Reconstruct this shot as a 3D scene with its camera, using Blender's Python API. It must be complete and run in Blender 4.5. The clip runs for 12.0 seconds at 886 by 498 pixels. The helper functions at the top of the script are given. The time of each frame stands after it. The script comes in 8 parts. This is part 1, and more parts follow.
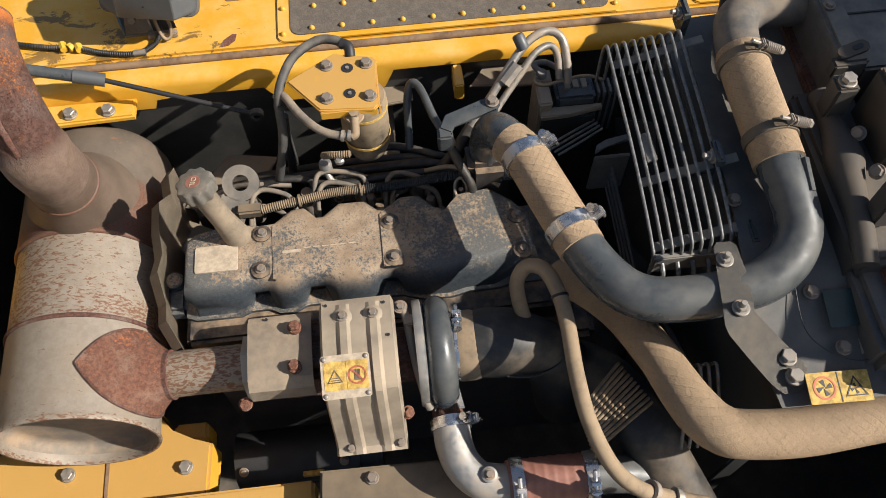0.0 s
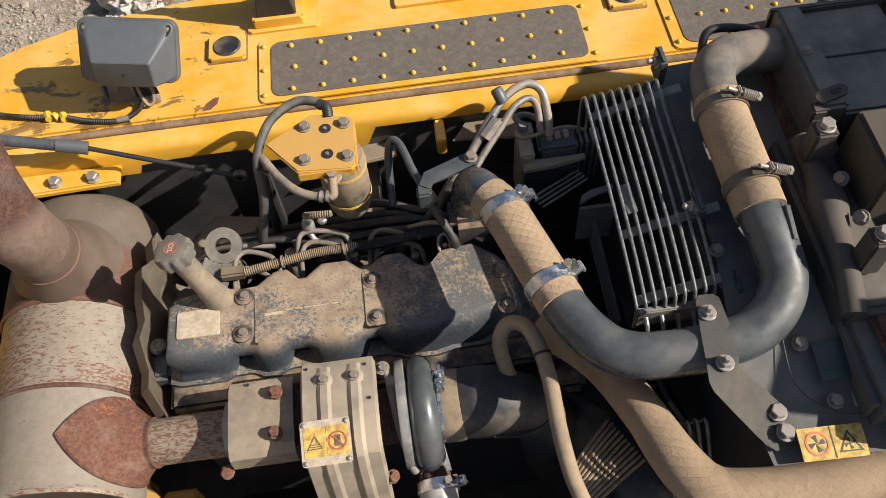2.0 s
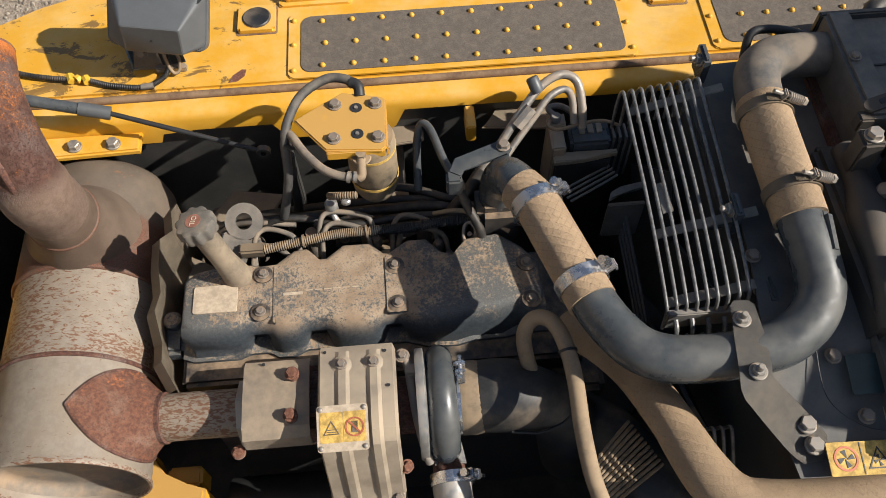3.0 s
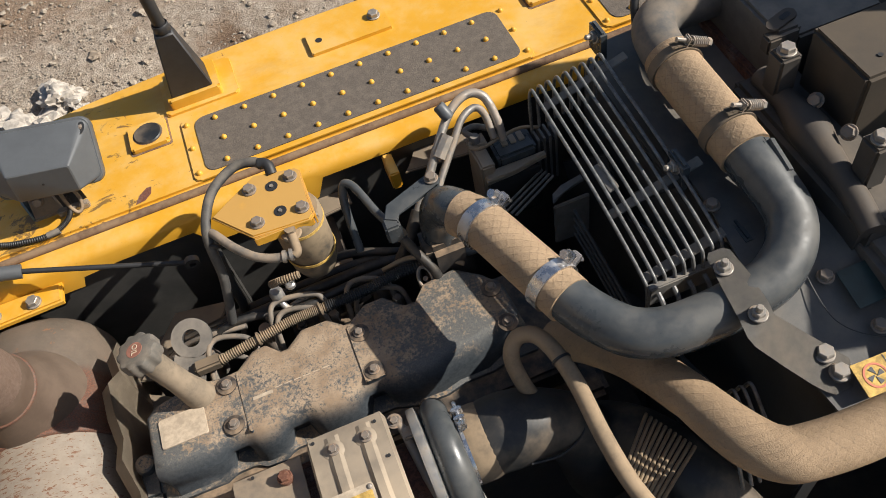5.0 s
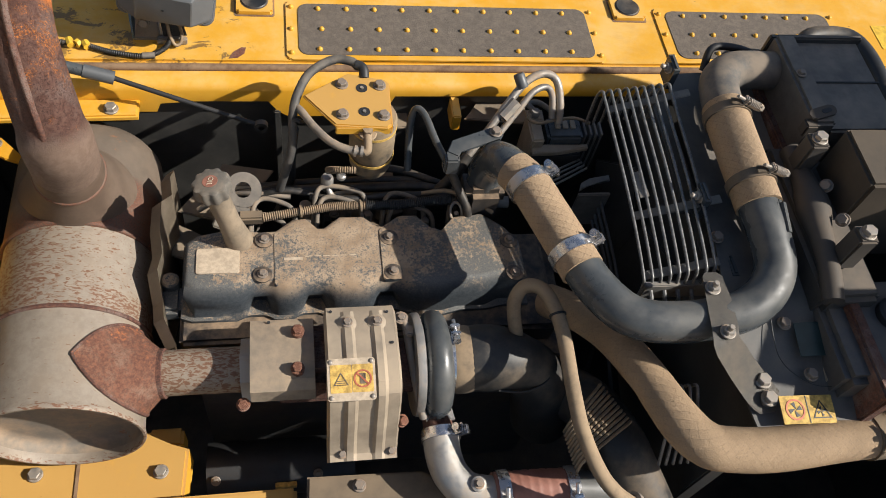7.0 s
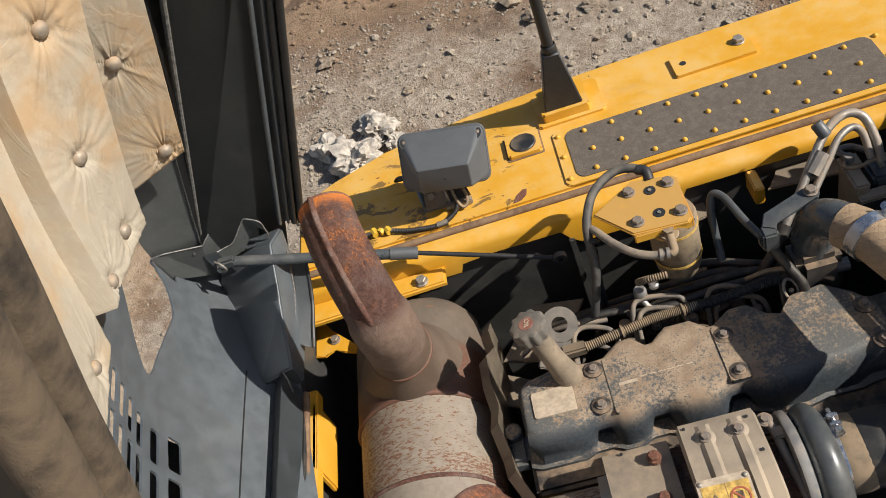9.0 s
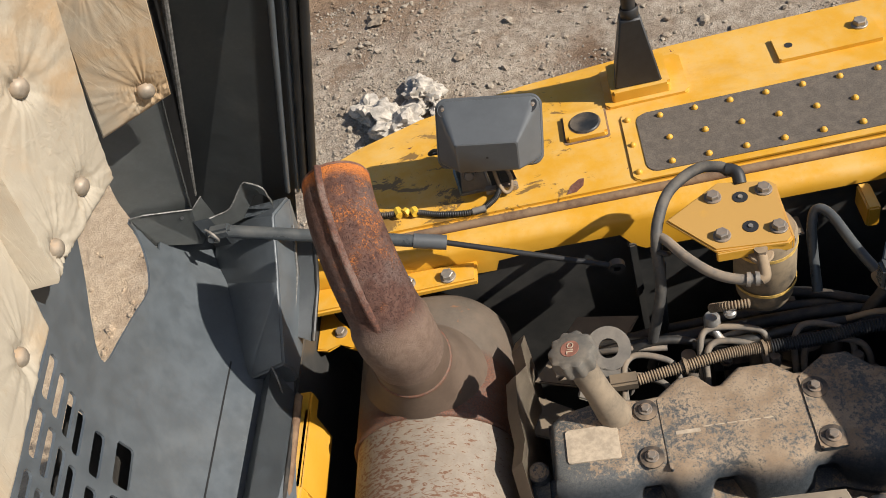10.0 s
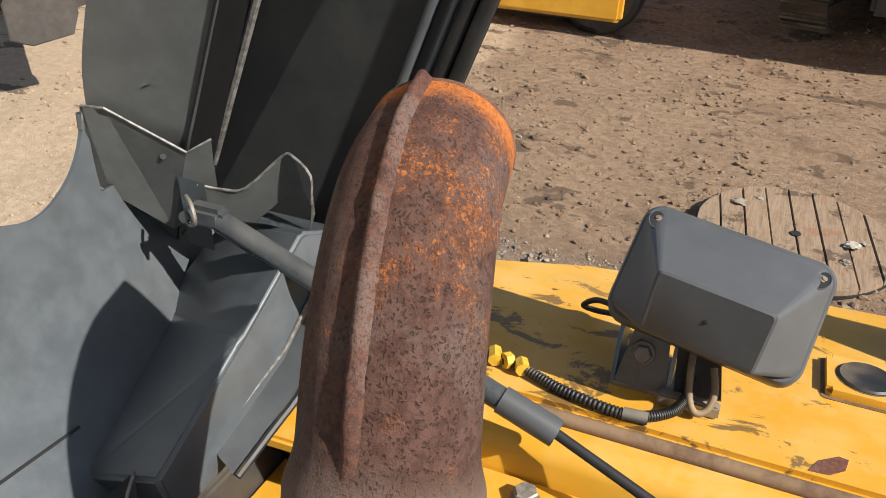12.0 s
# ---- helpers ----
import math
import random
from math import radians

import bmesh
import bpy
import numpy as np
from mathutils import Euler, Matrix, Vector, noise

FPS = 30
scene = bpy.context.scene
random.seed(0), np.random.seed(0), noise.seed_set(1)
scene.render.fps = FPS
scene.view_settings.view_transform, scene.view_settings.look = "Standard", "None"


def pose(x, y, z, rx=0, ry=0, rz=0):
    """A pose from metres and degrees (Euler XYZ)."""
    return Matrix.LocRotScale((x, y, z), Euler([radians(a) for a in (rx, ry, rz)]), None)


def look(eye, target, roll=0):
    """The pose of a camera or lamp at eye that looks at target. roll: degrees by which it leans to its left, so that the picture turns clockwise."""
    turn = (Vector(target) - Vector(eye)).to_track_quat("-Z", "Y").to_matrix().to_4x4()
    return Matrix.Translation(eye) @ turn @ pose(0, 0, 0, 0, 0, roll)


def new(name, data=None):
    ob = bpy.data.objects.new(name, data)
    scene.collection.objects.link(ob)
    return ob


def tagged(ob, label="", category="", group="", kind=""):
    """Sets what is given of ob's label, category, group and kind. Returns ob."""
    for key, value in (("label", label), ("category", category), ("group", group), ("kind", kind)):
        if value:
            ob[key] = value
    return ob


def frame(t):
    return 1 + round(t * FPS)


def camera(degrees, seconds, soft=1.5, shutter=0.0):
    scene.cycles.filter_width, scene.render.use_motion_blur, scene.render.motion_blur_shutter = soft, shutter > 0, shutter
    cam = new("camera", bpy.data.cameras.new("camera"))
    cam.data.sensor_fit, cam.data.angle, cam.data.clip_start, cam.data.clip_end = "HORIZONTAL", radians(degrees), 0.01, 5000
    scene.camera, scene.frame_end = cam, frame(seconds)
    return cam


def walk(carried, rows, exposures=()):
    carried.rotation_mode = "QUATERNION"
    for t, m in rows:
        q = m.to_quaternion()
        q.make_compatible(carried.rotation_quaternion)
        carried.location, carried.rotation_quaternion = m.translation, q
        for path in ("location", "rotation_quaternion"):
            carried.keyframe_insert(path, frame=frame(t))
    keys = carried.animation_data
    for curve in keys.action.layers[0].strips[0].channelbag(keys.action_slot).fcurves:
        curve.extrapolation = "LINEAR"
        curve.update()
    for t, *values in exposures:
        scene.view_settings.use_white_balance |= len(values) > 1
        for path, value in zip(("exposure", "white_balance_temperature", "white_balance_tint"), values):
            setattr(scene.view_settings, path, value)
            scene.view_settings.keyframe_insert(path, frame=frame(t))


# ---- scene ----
from mathutils.bvhtree import BVHTree

cam = camera(56.3, 12.0, soft=0.9)
PATH = [
    (0, (0.043, 0.031, 3.351), (0.135, 0.988, 1.597), -1.3),
    (0.5, (0.056, 0.035, 3.349), (0.141, 0.984, 1.59), -2.2),
    (1, (0.106, 0.047, 3.358), (0.19, 0.999, 1.602), -4.7),
    (1.5, (0.111, 0.053, 3.361), (0.183, 1.058, 1.633), -5.0),
    (2, (0.12, 0.058, 3.347), (0.171, 1.106, 1.644), -5.4),
    (2.5, (0.094, 0.071, 3.348), (0.15, 1.144, 1.661), -2.8),
    (3, (0.066, 0.08, 3.323), (0.125, 1.102, 1.605), -1.6),
    (3.2, (0.074, 0.068, 3.313), (0.135, 1.041, 1.567), -1.6),
    (4.8, (0.061, 0.091, 3.226), (0.237, 1.203, 1.573), -13.3),
    (5, (0.067, 0.069, 3.223), (0.263, 1.224, 1.602), -13.8),
    (5.5, (0.014, 0.038, 3.237), (0.286, 1.21, 1.639), -10.1),
    (6, (-0.089, -0.036, 3.265), (0.266, 1.038, 1.615), 1.1),
    (6.5, (-0.158, -0.048, 3.337), (0.209, 0.993, 1.67), 12.3),
    (6.7, (-0.163, -0.04, 3.351), (0.192, 0.999, 1.679), 14.1),
    (8.3, (-0.17, -0.079, 3.394), (-0.055, 1.222, 1.88), 0.3),
    (8.5, (-0.174, -0.06, 3.381), (-0.188, 1.304, 1.919), -6.7),
    (9, (-0.175, -0.019, 3.317), (-0.495, 1.352, 1.896), -26.4),
    (9.5, (-0.175, 0.102, 3.228), (-0.662, 1.401, 1.787), -40.3),
    (10, (-0.209, 0.199, 3.135), (-0.627, 1.524, 1.697), -23.8),
    (10.5, (-0.271, 0.341, 2.954), (-0.673, 1.732, 1.575), -7.4),
    (11, (-0.33, 0.485, 2.756), (-0.863, 2.043, 1.621), 0.1),
    (11.5, (-0.39, 0.587, 2.599), (-1.019, 2.256, 1.694), 3.1),
    (12, (-0.394, 0.574, 2.573), (-1.039, 2.242, 1.678), 3.3),
]
walk(cam, [(t, look(eye, target, roll)) for t, eye, target, roll in PATH], [(0, 0.57), (1.5, 0.62), (3, 0.50), (5, 0.50), (6.5, 0.53), (8.5, 0.36), (9.5, 0.40), (10.5, 0.42), (11.0, 0.40), (11.5, 0.43), (12.0, 0.57)])

# ---- light ----
scene.view_settings.exposure = 0.36
SUN = Vector((0.165, -0.047, 0.133)).normalized()
world = bpy.data.worlds.new("sky")
scene.world = world
world.use_nodes = True
wn = world.node_tree.nodes
sky = wn.new("ShaderNodeTexSky")
sky.sky_type, sky.sun_disc = "NISHITA", False
sky.sun_elevation = math.asin(SUN.z)
sky.sun_rotation = math.atan2(SUN.x, SUN.y)
world.node_tree.links.new(sky.outputs[0], wn["Background"].inputs[0])
wn["Background"].inputs[1].default_value = 0.070
sun_data = bpy.data.lights.new("sun", "SUN")
sun_data.energy, sun_data.angle, sun_data.color = 5.0, radians(0.55), (1.0, 0.94, 0.85)
sun = new("sun", sun_data)
sun.matrix_world = look(SUN * 20, (0, 0, 0))


# ---- materials ----
class Nodes:
    """A short way to write node materials."""

    def __init__(self, name):
        self.mat = bpy.data.materials.new(name)
        self.mat.use_nodes = True
        self.tree = self.mat.node_tree
        self.bsdf = self.tree.nodes["Principled BSDF"]
        self.coord = self.tree.nodes.new("ShaderNodeTexCoord").outputs["Object"]

    def add(self, kind, **sockets):
        node = self.tree.nodes.new(kind)
        for key, value in sockets.items():
            self.put(node.inputs[key.replace("_", " ")], value)
        return node

    def put(self, socket, value):
        if isinstance(value, bpy.types.NodeSocket):
            self.tree.links.new(value, socket)
        else:
            socket.default_value = value

    def noise(self, scale, detail=6.0, rough=0.6, stretch=None, distort=0.0):
        where = self.coord
        if stretch:
            m = self.add("ShaderNodeMapping", Vector=self.coord)
            m.inputs["Scale"].default_value = stretch
            where = m.outputs[0]
        n = self.add("ShaderNodeTexNoise", Vector=where, Scale=scale, Detail=detail, Roughness=rough, Distortion=distort)
        return n.outputs[0]

    def step(self, value, low, high):
        n = self.add("ShaderNodeMapRange", Value=value)
        n.interpolation_type = "SMOOTHSTEP"
        n.inputs["From Min"].default_value, n.inputs["From Max"].default_value = low, high
        return n.outputs[0]

    def math(self, kind, a, b=0.0):
        n = self.tree.nodes.new("ShaderNodeMath")
        n.operation = kind
        n.use_clamp = True
        self.put(n.inputs[0], a)
        self.put(n.inputs[1], b)
        return n.outputs[0]

    def mix(self, factor, a, b):
        n = self.tree.nodes.new("ShaderNodeMix")
        n.data_type = "RGBA"
        for i, v in ((0, factor), (6, a), (7, b)):
            self.put(n.inputs[i], (*v, 1) if isinstance(v, tuple) and len(v) == 3 else v)
        return n.outputs[2]

    def up(self, low=0.3, high=0.95):
        g = self.tree.nodes.new("ShaderNodeNewGeometry")
        s = self.tree.nodes.new("ShaderNodeSeparateXYZ")
        self.tree.links.new(g.outputs["Normal"], s.inputs[0])
        return self.step(s.outputs[2], low, high)

    def edge(self, low=0.52, high=0.6):
        g = self.tree.nodes.new("ShaderNodeNewGeometry")
        return self.step(g.outputs["Pointiness"], low, high)

    def done(self, colour, rough=0.6, metal=0.0, bump=None, strength=0.3, distance=0.002):
        self.put(self.bsdf.inputs["Base Color"], (*colour, 1) if isinstance(colour, tuple) else colour)
        self.put(self.bsdf.inputs["Roughness"], rough)
        self.put(self.bsdf.inputs["Metallic"], metal)
        if bump is not None:
            b = self.add("ShaderNodeBump", Height=bump, Strength=strength, Distance=distance)
            self.tree.links.new(b.outputs[0], self.bsdf.inputs["Normal"])
        return self.mat


DUST = (0.36, 0.25, 0.155)


def dusty(name, base, amount=0.5, rough=0.5, metal=0.0, dust=DUST, grain=30.0, chips=None, low=0.2, bump=0.25, spread=0.16):
    """Paint, metal or rubber with dust that settles in patches on what faces up."""
    n = Nodes(name)
    wide, fine, tiny = n.noise(grain * 0.25, 5), n.noise(grain, 8, 0.7), n.noise(grain * 9, 4, 0.7)
    patch = n.step(n.math("ADD", n.math("MULTIPLY", wide, 0.55), n.math("MULTIPLY", fine, 0.45)), 0.66 - amount * 0.4 - spread, 0.66 - amount * 0.4 + spread)
    lie = n.math("MULTIPLY", patch, n.up(low - 0.5, low + 0.6))
    speck = n.math("MULTIPLY", n.step(tiny, 0.56, 0.68), 0.35)
    cover = n.math("MULTIPLY", n.math("MAXIMUM", lie, n.math("MULTIPLY", speck, patch)), 0.92)
    ground = n.mix(n.step(fine, 0.35, 0.7), tuple(c * 0.8 for c in base), tuple(min(1, c * 1.15) for c in base))
    if chips:
        ground = n.mix(n.step(n.noise(grain * 1.4, 5, 0.75), 0.66, 0.70), ground, chips)
    colour = n.mix(cover, ground, n.mix(n.step(wide, 0.3, 0.7), tuple(c * 0.75 for c in dust), dust))
    r = n.add("ShaderNodeMapRange", Value=cover)
    r.inputs["To Min"].default_value, r.inputs["To Max"].default_value = rough, 0.92
    m = n.math("MULTIPLY", n.math("SUBTRACT", 1.0, cover), metal)
    return n.done(colour, r.outputs[0], m, n.math("ADD", fine, n.math("MULTIPLY", tiny, 0.5)), bump, 0.0012)


def painted_yellow(name="yellow_paint", grime=0.5, low=0.42, tint=(0.62, 0.44, 0.2), scuffs=0.0):
    n = Nodes(name)
    wide, fine, tiny = n.noise(5, 5), n.noise(38, 8, 0.7), n.noise(330, 3)
    base = n.mix(n.step(wide, 0.35, 0.7), (0.62, 0.310, 0.022), (0.69, 0.372, 0.042))
    film = n.math("MULTIPLY", n.step(n.math("ADD", n.math("MULTIPLY", wide, 0.6), n.math("MULTIPLY", fine, 0.4)), low, low + 0.24), grime)
    base = n.mix(n.math("MULTIPLY", film, n.up(0.2, 0.9)), base, tint)
    rust = n.step(n.noise(16, 9, 0.78), 0.675, 0.70)
    streak = n.math("MULTIPLY", n.step(n.noise(12, 9, 0.8, (0.3, 1.4, 1.0)), 0.57, 0.68), 0.4)
    base = n.mix(streak, base, (0.50, 0.30, 0.07))
    base = n.mix(rust, base, (0.2, 0.075, 0.025))
    base = n.mix(n.math("MULTIPLY", n.step(tiny, 0.66, 0.74), 0.4), base, (0.25, 0.14, 0.05))
    if scuffs:
        s = n.tree.nodes.new("ShaderNodeSeparateXYZ")
        n.tree.links.new(n.coord, s.inputs[0])
        trodden = n.math("SUBTRACT", 1.0, n.step(s.outputs[0], -0.62, -0.42))
        black = n.step(n.math("ADD", n.noise(15, 8, 0.72, (0.8, 1.3, 1.0), 0.6), n.math("MULTIPLY", trodden, 0.135)), 0.69, 0.73)
        base = n.mix(n.math("MULTIPLY", black, scuffs), base, (0.075, 0.050, 0.032))
        bare = n.step(n.noise(24, 6, 0.7), 0.685, 0.70)
        base = n.mix(bare, base, (0.17, 0.065, 0.035))
        smear = n.step(n.noise(3.5, 7, 0.7, (0.6, 1.2, 1.0)), 0.52, 0.66)
        base = n.mix(n.math("MULTIPLY", smear, 0.45), base, (0.50, 0.27, 0.055))
    return n.done(base, n.mix(film, (0.38, 0.38, 0.38), (0.75, 0.75, 0.75)), 0.0, n.math("ADD", fine, rust), 0.12, 0.001)


def rusted(name, dark=(0.062, 0.028, 0.021), mid=(0.15, 0.062, 0.040), bright=(0.46, 0.13, 0.022), grey=(0.19, 0.135, 0.112), hot=0.60, pale=0.53):
    n = Nodes(name)
    wide, fine, tiny = n.noise(11, 6, 0.65), n.noise(150, 8, 0.8), n.noise(520, 5, 0.75)
    c = n.mix(n.step(fine, 0.40, 0.60), dark, mid)
    c = n.mix(n.math("MULTIPLY", n.step(n.math("ADD", n.math("MULTIPLY", n.noise(19, 6, 0.65), 0.5), n.math("MULTIPLY", tiny, 0.5)), pale - 0.03, pale + 0.05), 0.85), c, grey)
    c = n.mix(n.step(n.math("ADD", n.math("MULTIPLY", wide, 0.5), n.math("MULTIPLY", fine, 0.5)), hot - 0.015, hot + 0.04), c, bright)
    c = n.mix(n.math("MULTIPLY", n.step(tiny, 0.54, 0.66), 0.6), c, tuple(v * 0.5 for v in dark))
    return n.done(c, 0.88, 0.0, n.math("ADD", n.math("MULTIPLY", fine, 0.7), tiny), 0.9, 0.0018)


def muffler_sheet(name="aluminised_sheet", lean=0.0, level=0.0):
    """Dull aluminised sheet; dashes of rust crowd towards the bands and the far side, few dots near the open end."""
    n = Nodes(name)
    wide, fine, tiny = n.noise(7, 5), n.noise(45, 6, 0.7), n.noise(260, 5, 0.7)
    s = n.tree.nodes.new("ShaderNodeSeparateXYZ")
    n.tree.links.new(n.coord, s.inputs[0])
    x, y = s.outputs[0], s.outputs[1]
    c = n.mix(n.step(fine, 0.35, 0.65), (0.222, 0.184, 0.146), (0.268, 0.230, 0.186))
    c = n.mix(n.math("MULTIPLY", n.step(wide, 0.42, 0.66), 0.5), c, (0.275, 0.215, 0.155))
    flake = n.noise(150, 4, 0.62, (0.55, 1.5, 0.8), 0.6)
    dots = n.noise(120, 2, 0.5)
    band = n.math("SUBTRACT", 1.0, n.step(n.math("ABSOLUTE", n.math("ADD", y, 0.070)), 0.004, 0.045))
    rim = n.math("SUBTRACT", 1.0, n.step(y, -0.279, -0.262))
    mid = n.step(y, -0.092, -0.07)
    side = n.math("SUBTRACT", 1.0, n.step(x, -0.12, 0.10))
    dense = n.math("ADD", n.math("MULTIPLY", mid, n.math("ADD", 0.36, n.math("MULTIPLY", side, 0.62))), n.math("MULTIPLY", n.math("MAXIMUM", n.math("MULTIPLY", band, mid), rim), 0.9))
    dense = n.math("MULTIPLY", dense, n.step(wide, 0.22, 0.52))
    limit = n.math("SUBTRACT", 0.675 - level, n.math("MULTIPLY", dense, 0.19))
    hit = n.step(n.math("SUBTRACT", flake, limit), 0.0, 0.03)
    c = n.mix(hit, c, n.mix(tiny, (0.100, 0.040, 0.024), (0.185, 0.082, 0.044)))
    c = n.mix(n.step(dots, 0.755, 0.785), c, (0.30, 0.115, 0.03))
    halo = n.math("MULTIPLY", n.step(n.math("SUBTRACT", flake, n.math("SUBTRACT", limit, 0.05)), 0.0, 0.06), 0.35)
    c = n.mix(halo, c, (0.20, 0.125, 0.08))
    return n.done(c, 0.62, 0.12, n.math("ADD", n.math("MULTIPLY", hit, 0.8), fine), 0.35, 0.001)


def shell_metal():
    """Heat-browned steel: bare and dull on the dome, red scale near its lap edge and in a patch on the engine side."""
    n = Nodes("heat_browned_shell")
    wide, fine, tiny = n.noise(9, 6, 0.65), n.noise(70, 8, 0.78), n.noise(330, 5, 0.75)
    s = n.tree.nodes.new("ShaderNodeSeparateXYZ")
    n.tree.links.new(n.coord, s.inputs[0])
    x, y = s.outputs[0], s.outputs[1]
    c = n.mix(n.step(wide, 0.36, 0.64), (0.100, 0.080, 0.062), (0.145, 0.110, 0.082))
    c = n.mix(n.math("MULTIPLY", n.step(fine, 0.46, 0.68), 0.45), c, (0.145, 0.118, 0.092))
    lap = n.math("SUBTRACT", 1.0, n.step(n.math("ADD", y, n.math("MULTIPLY", wide, 0.07)), 0.135, 0.20))
    patch = n.math("MULTIPLY", n.step(x, 0.020, 0.070), n.math("SUBTRACT", 1.0, n.step(n.math("ADD", y, n.math("MULTIPLY", fine, 0.05)), 0.23, 0.255)))
    red = n.math("MAXIMUM", lap, patch)
    scale = n.step(n.math("ADD", n.math("MULTIPLY", fine, 0.6), n.math("MULTIPLY", tiny, 0.4)), 0.42, 0.56)
    c = n.mix(n.math("MULTIPLY", red, n.math("ADD", 0.45, n.math("MULTIPLY", scale, 0.5))), c, n.mix(n.step(tiny, 0.38, 0.62), (0.072, 0.029, 0.019), (0.165, 0.068, 0.039)))
    c = n.mix(n.math("MULTIPLY", n.step(n.noise(24, 7, 0.7), 0.60, 0.66), 0.55), c, (0.30, 0.12, 0.045))
    return n.done(c, 0.72, 0.1, n.math("ADD", n.math("MULTIPLY", n.math("MULTIPLY", red, tiny), 1.4), fine), 0.55, 0.0016)


def woven(name, tone=(0.30, 0.205, 0.125), dark=(0.13, 0.09, 0.06), turns=14.0, depth=0.5):
    """Dust-covered rubber hose whose fabric wrap shows as small diagonal scales."""
    n = Nodes(name)
    uv = n.tree.nodes.new("ShaderNodeTexCoord").outputs["UV"]
    s = n.tree.nodes.new("ShaderNodeSeparateXYZ")
    n.tree.links.new(uv, s.inputs[0])

    def calc(kind, a, b=0.0):
        m = n.tree.nodes.new("ShaderNodeMath")
        m.operation = kind
        n.put(m.inputs[0], a)
        n.put(m.inputs[1], b)
        return m.outputs[0]

    wob = n.noise(60, 3)
    around, length = calc("MULTIPLY", s.outputs[0], turns), calc("ADD", calc("MULTIPLY", s.outputs[1], 58.0), calc("MULTIPLY", wob, 0.25))
    p, q = calc("FRACT", calc("ADD", around, length)), calc("FRACT", calc("SUBTRACT", around, length))
    scale = calc("MULTIPLY", calc("MULTIPLY", p, 0.9), calc("ADD", 0.4, calc("MULTIPLY", q, 0.6)))
    groove = n.math("MAXIMUM", n.step(p, 0.88, 0.99), n.step(q, 0.90, 0.99))
    fine, wide = n.noise(220, 6, 0.75), n.noise(14, 5)
    c = n.mix(n.step(wide, 0.3, 0.7), tuple(v * 0.78 for v in tone), tone)
    c = n.mix(n.math("MULTIPLY", n.step(fine, 0.5, 0.7), 0.55), c, dark)
    c = n.mix(n.math("MULTIPLY", groove, depth * 0.6), c, dark)
    high = n.math("ADD", n.math("MULTIPLY", scale, depth * 2), n.math("MULTIPLY", fine, 0.35))
    return n.done(c, 0.85, 0.0, high, 1.0, 0.004)


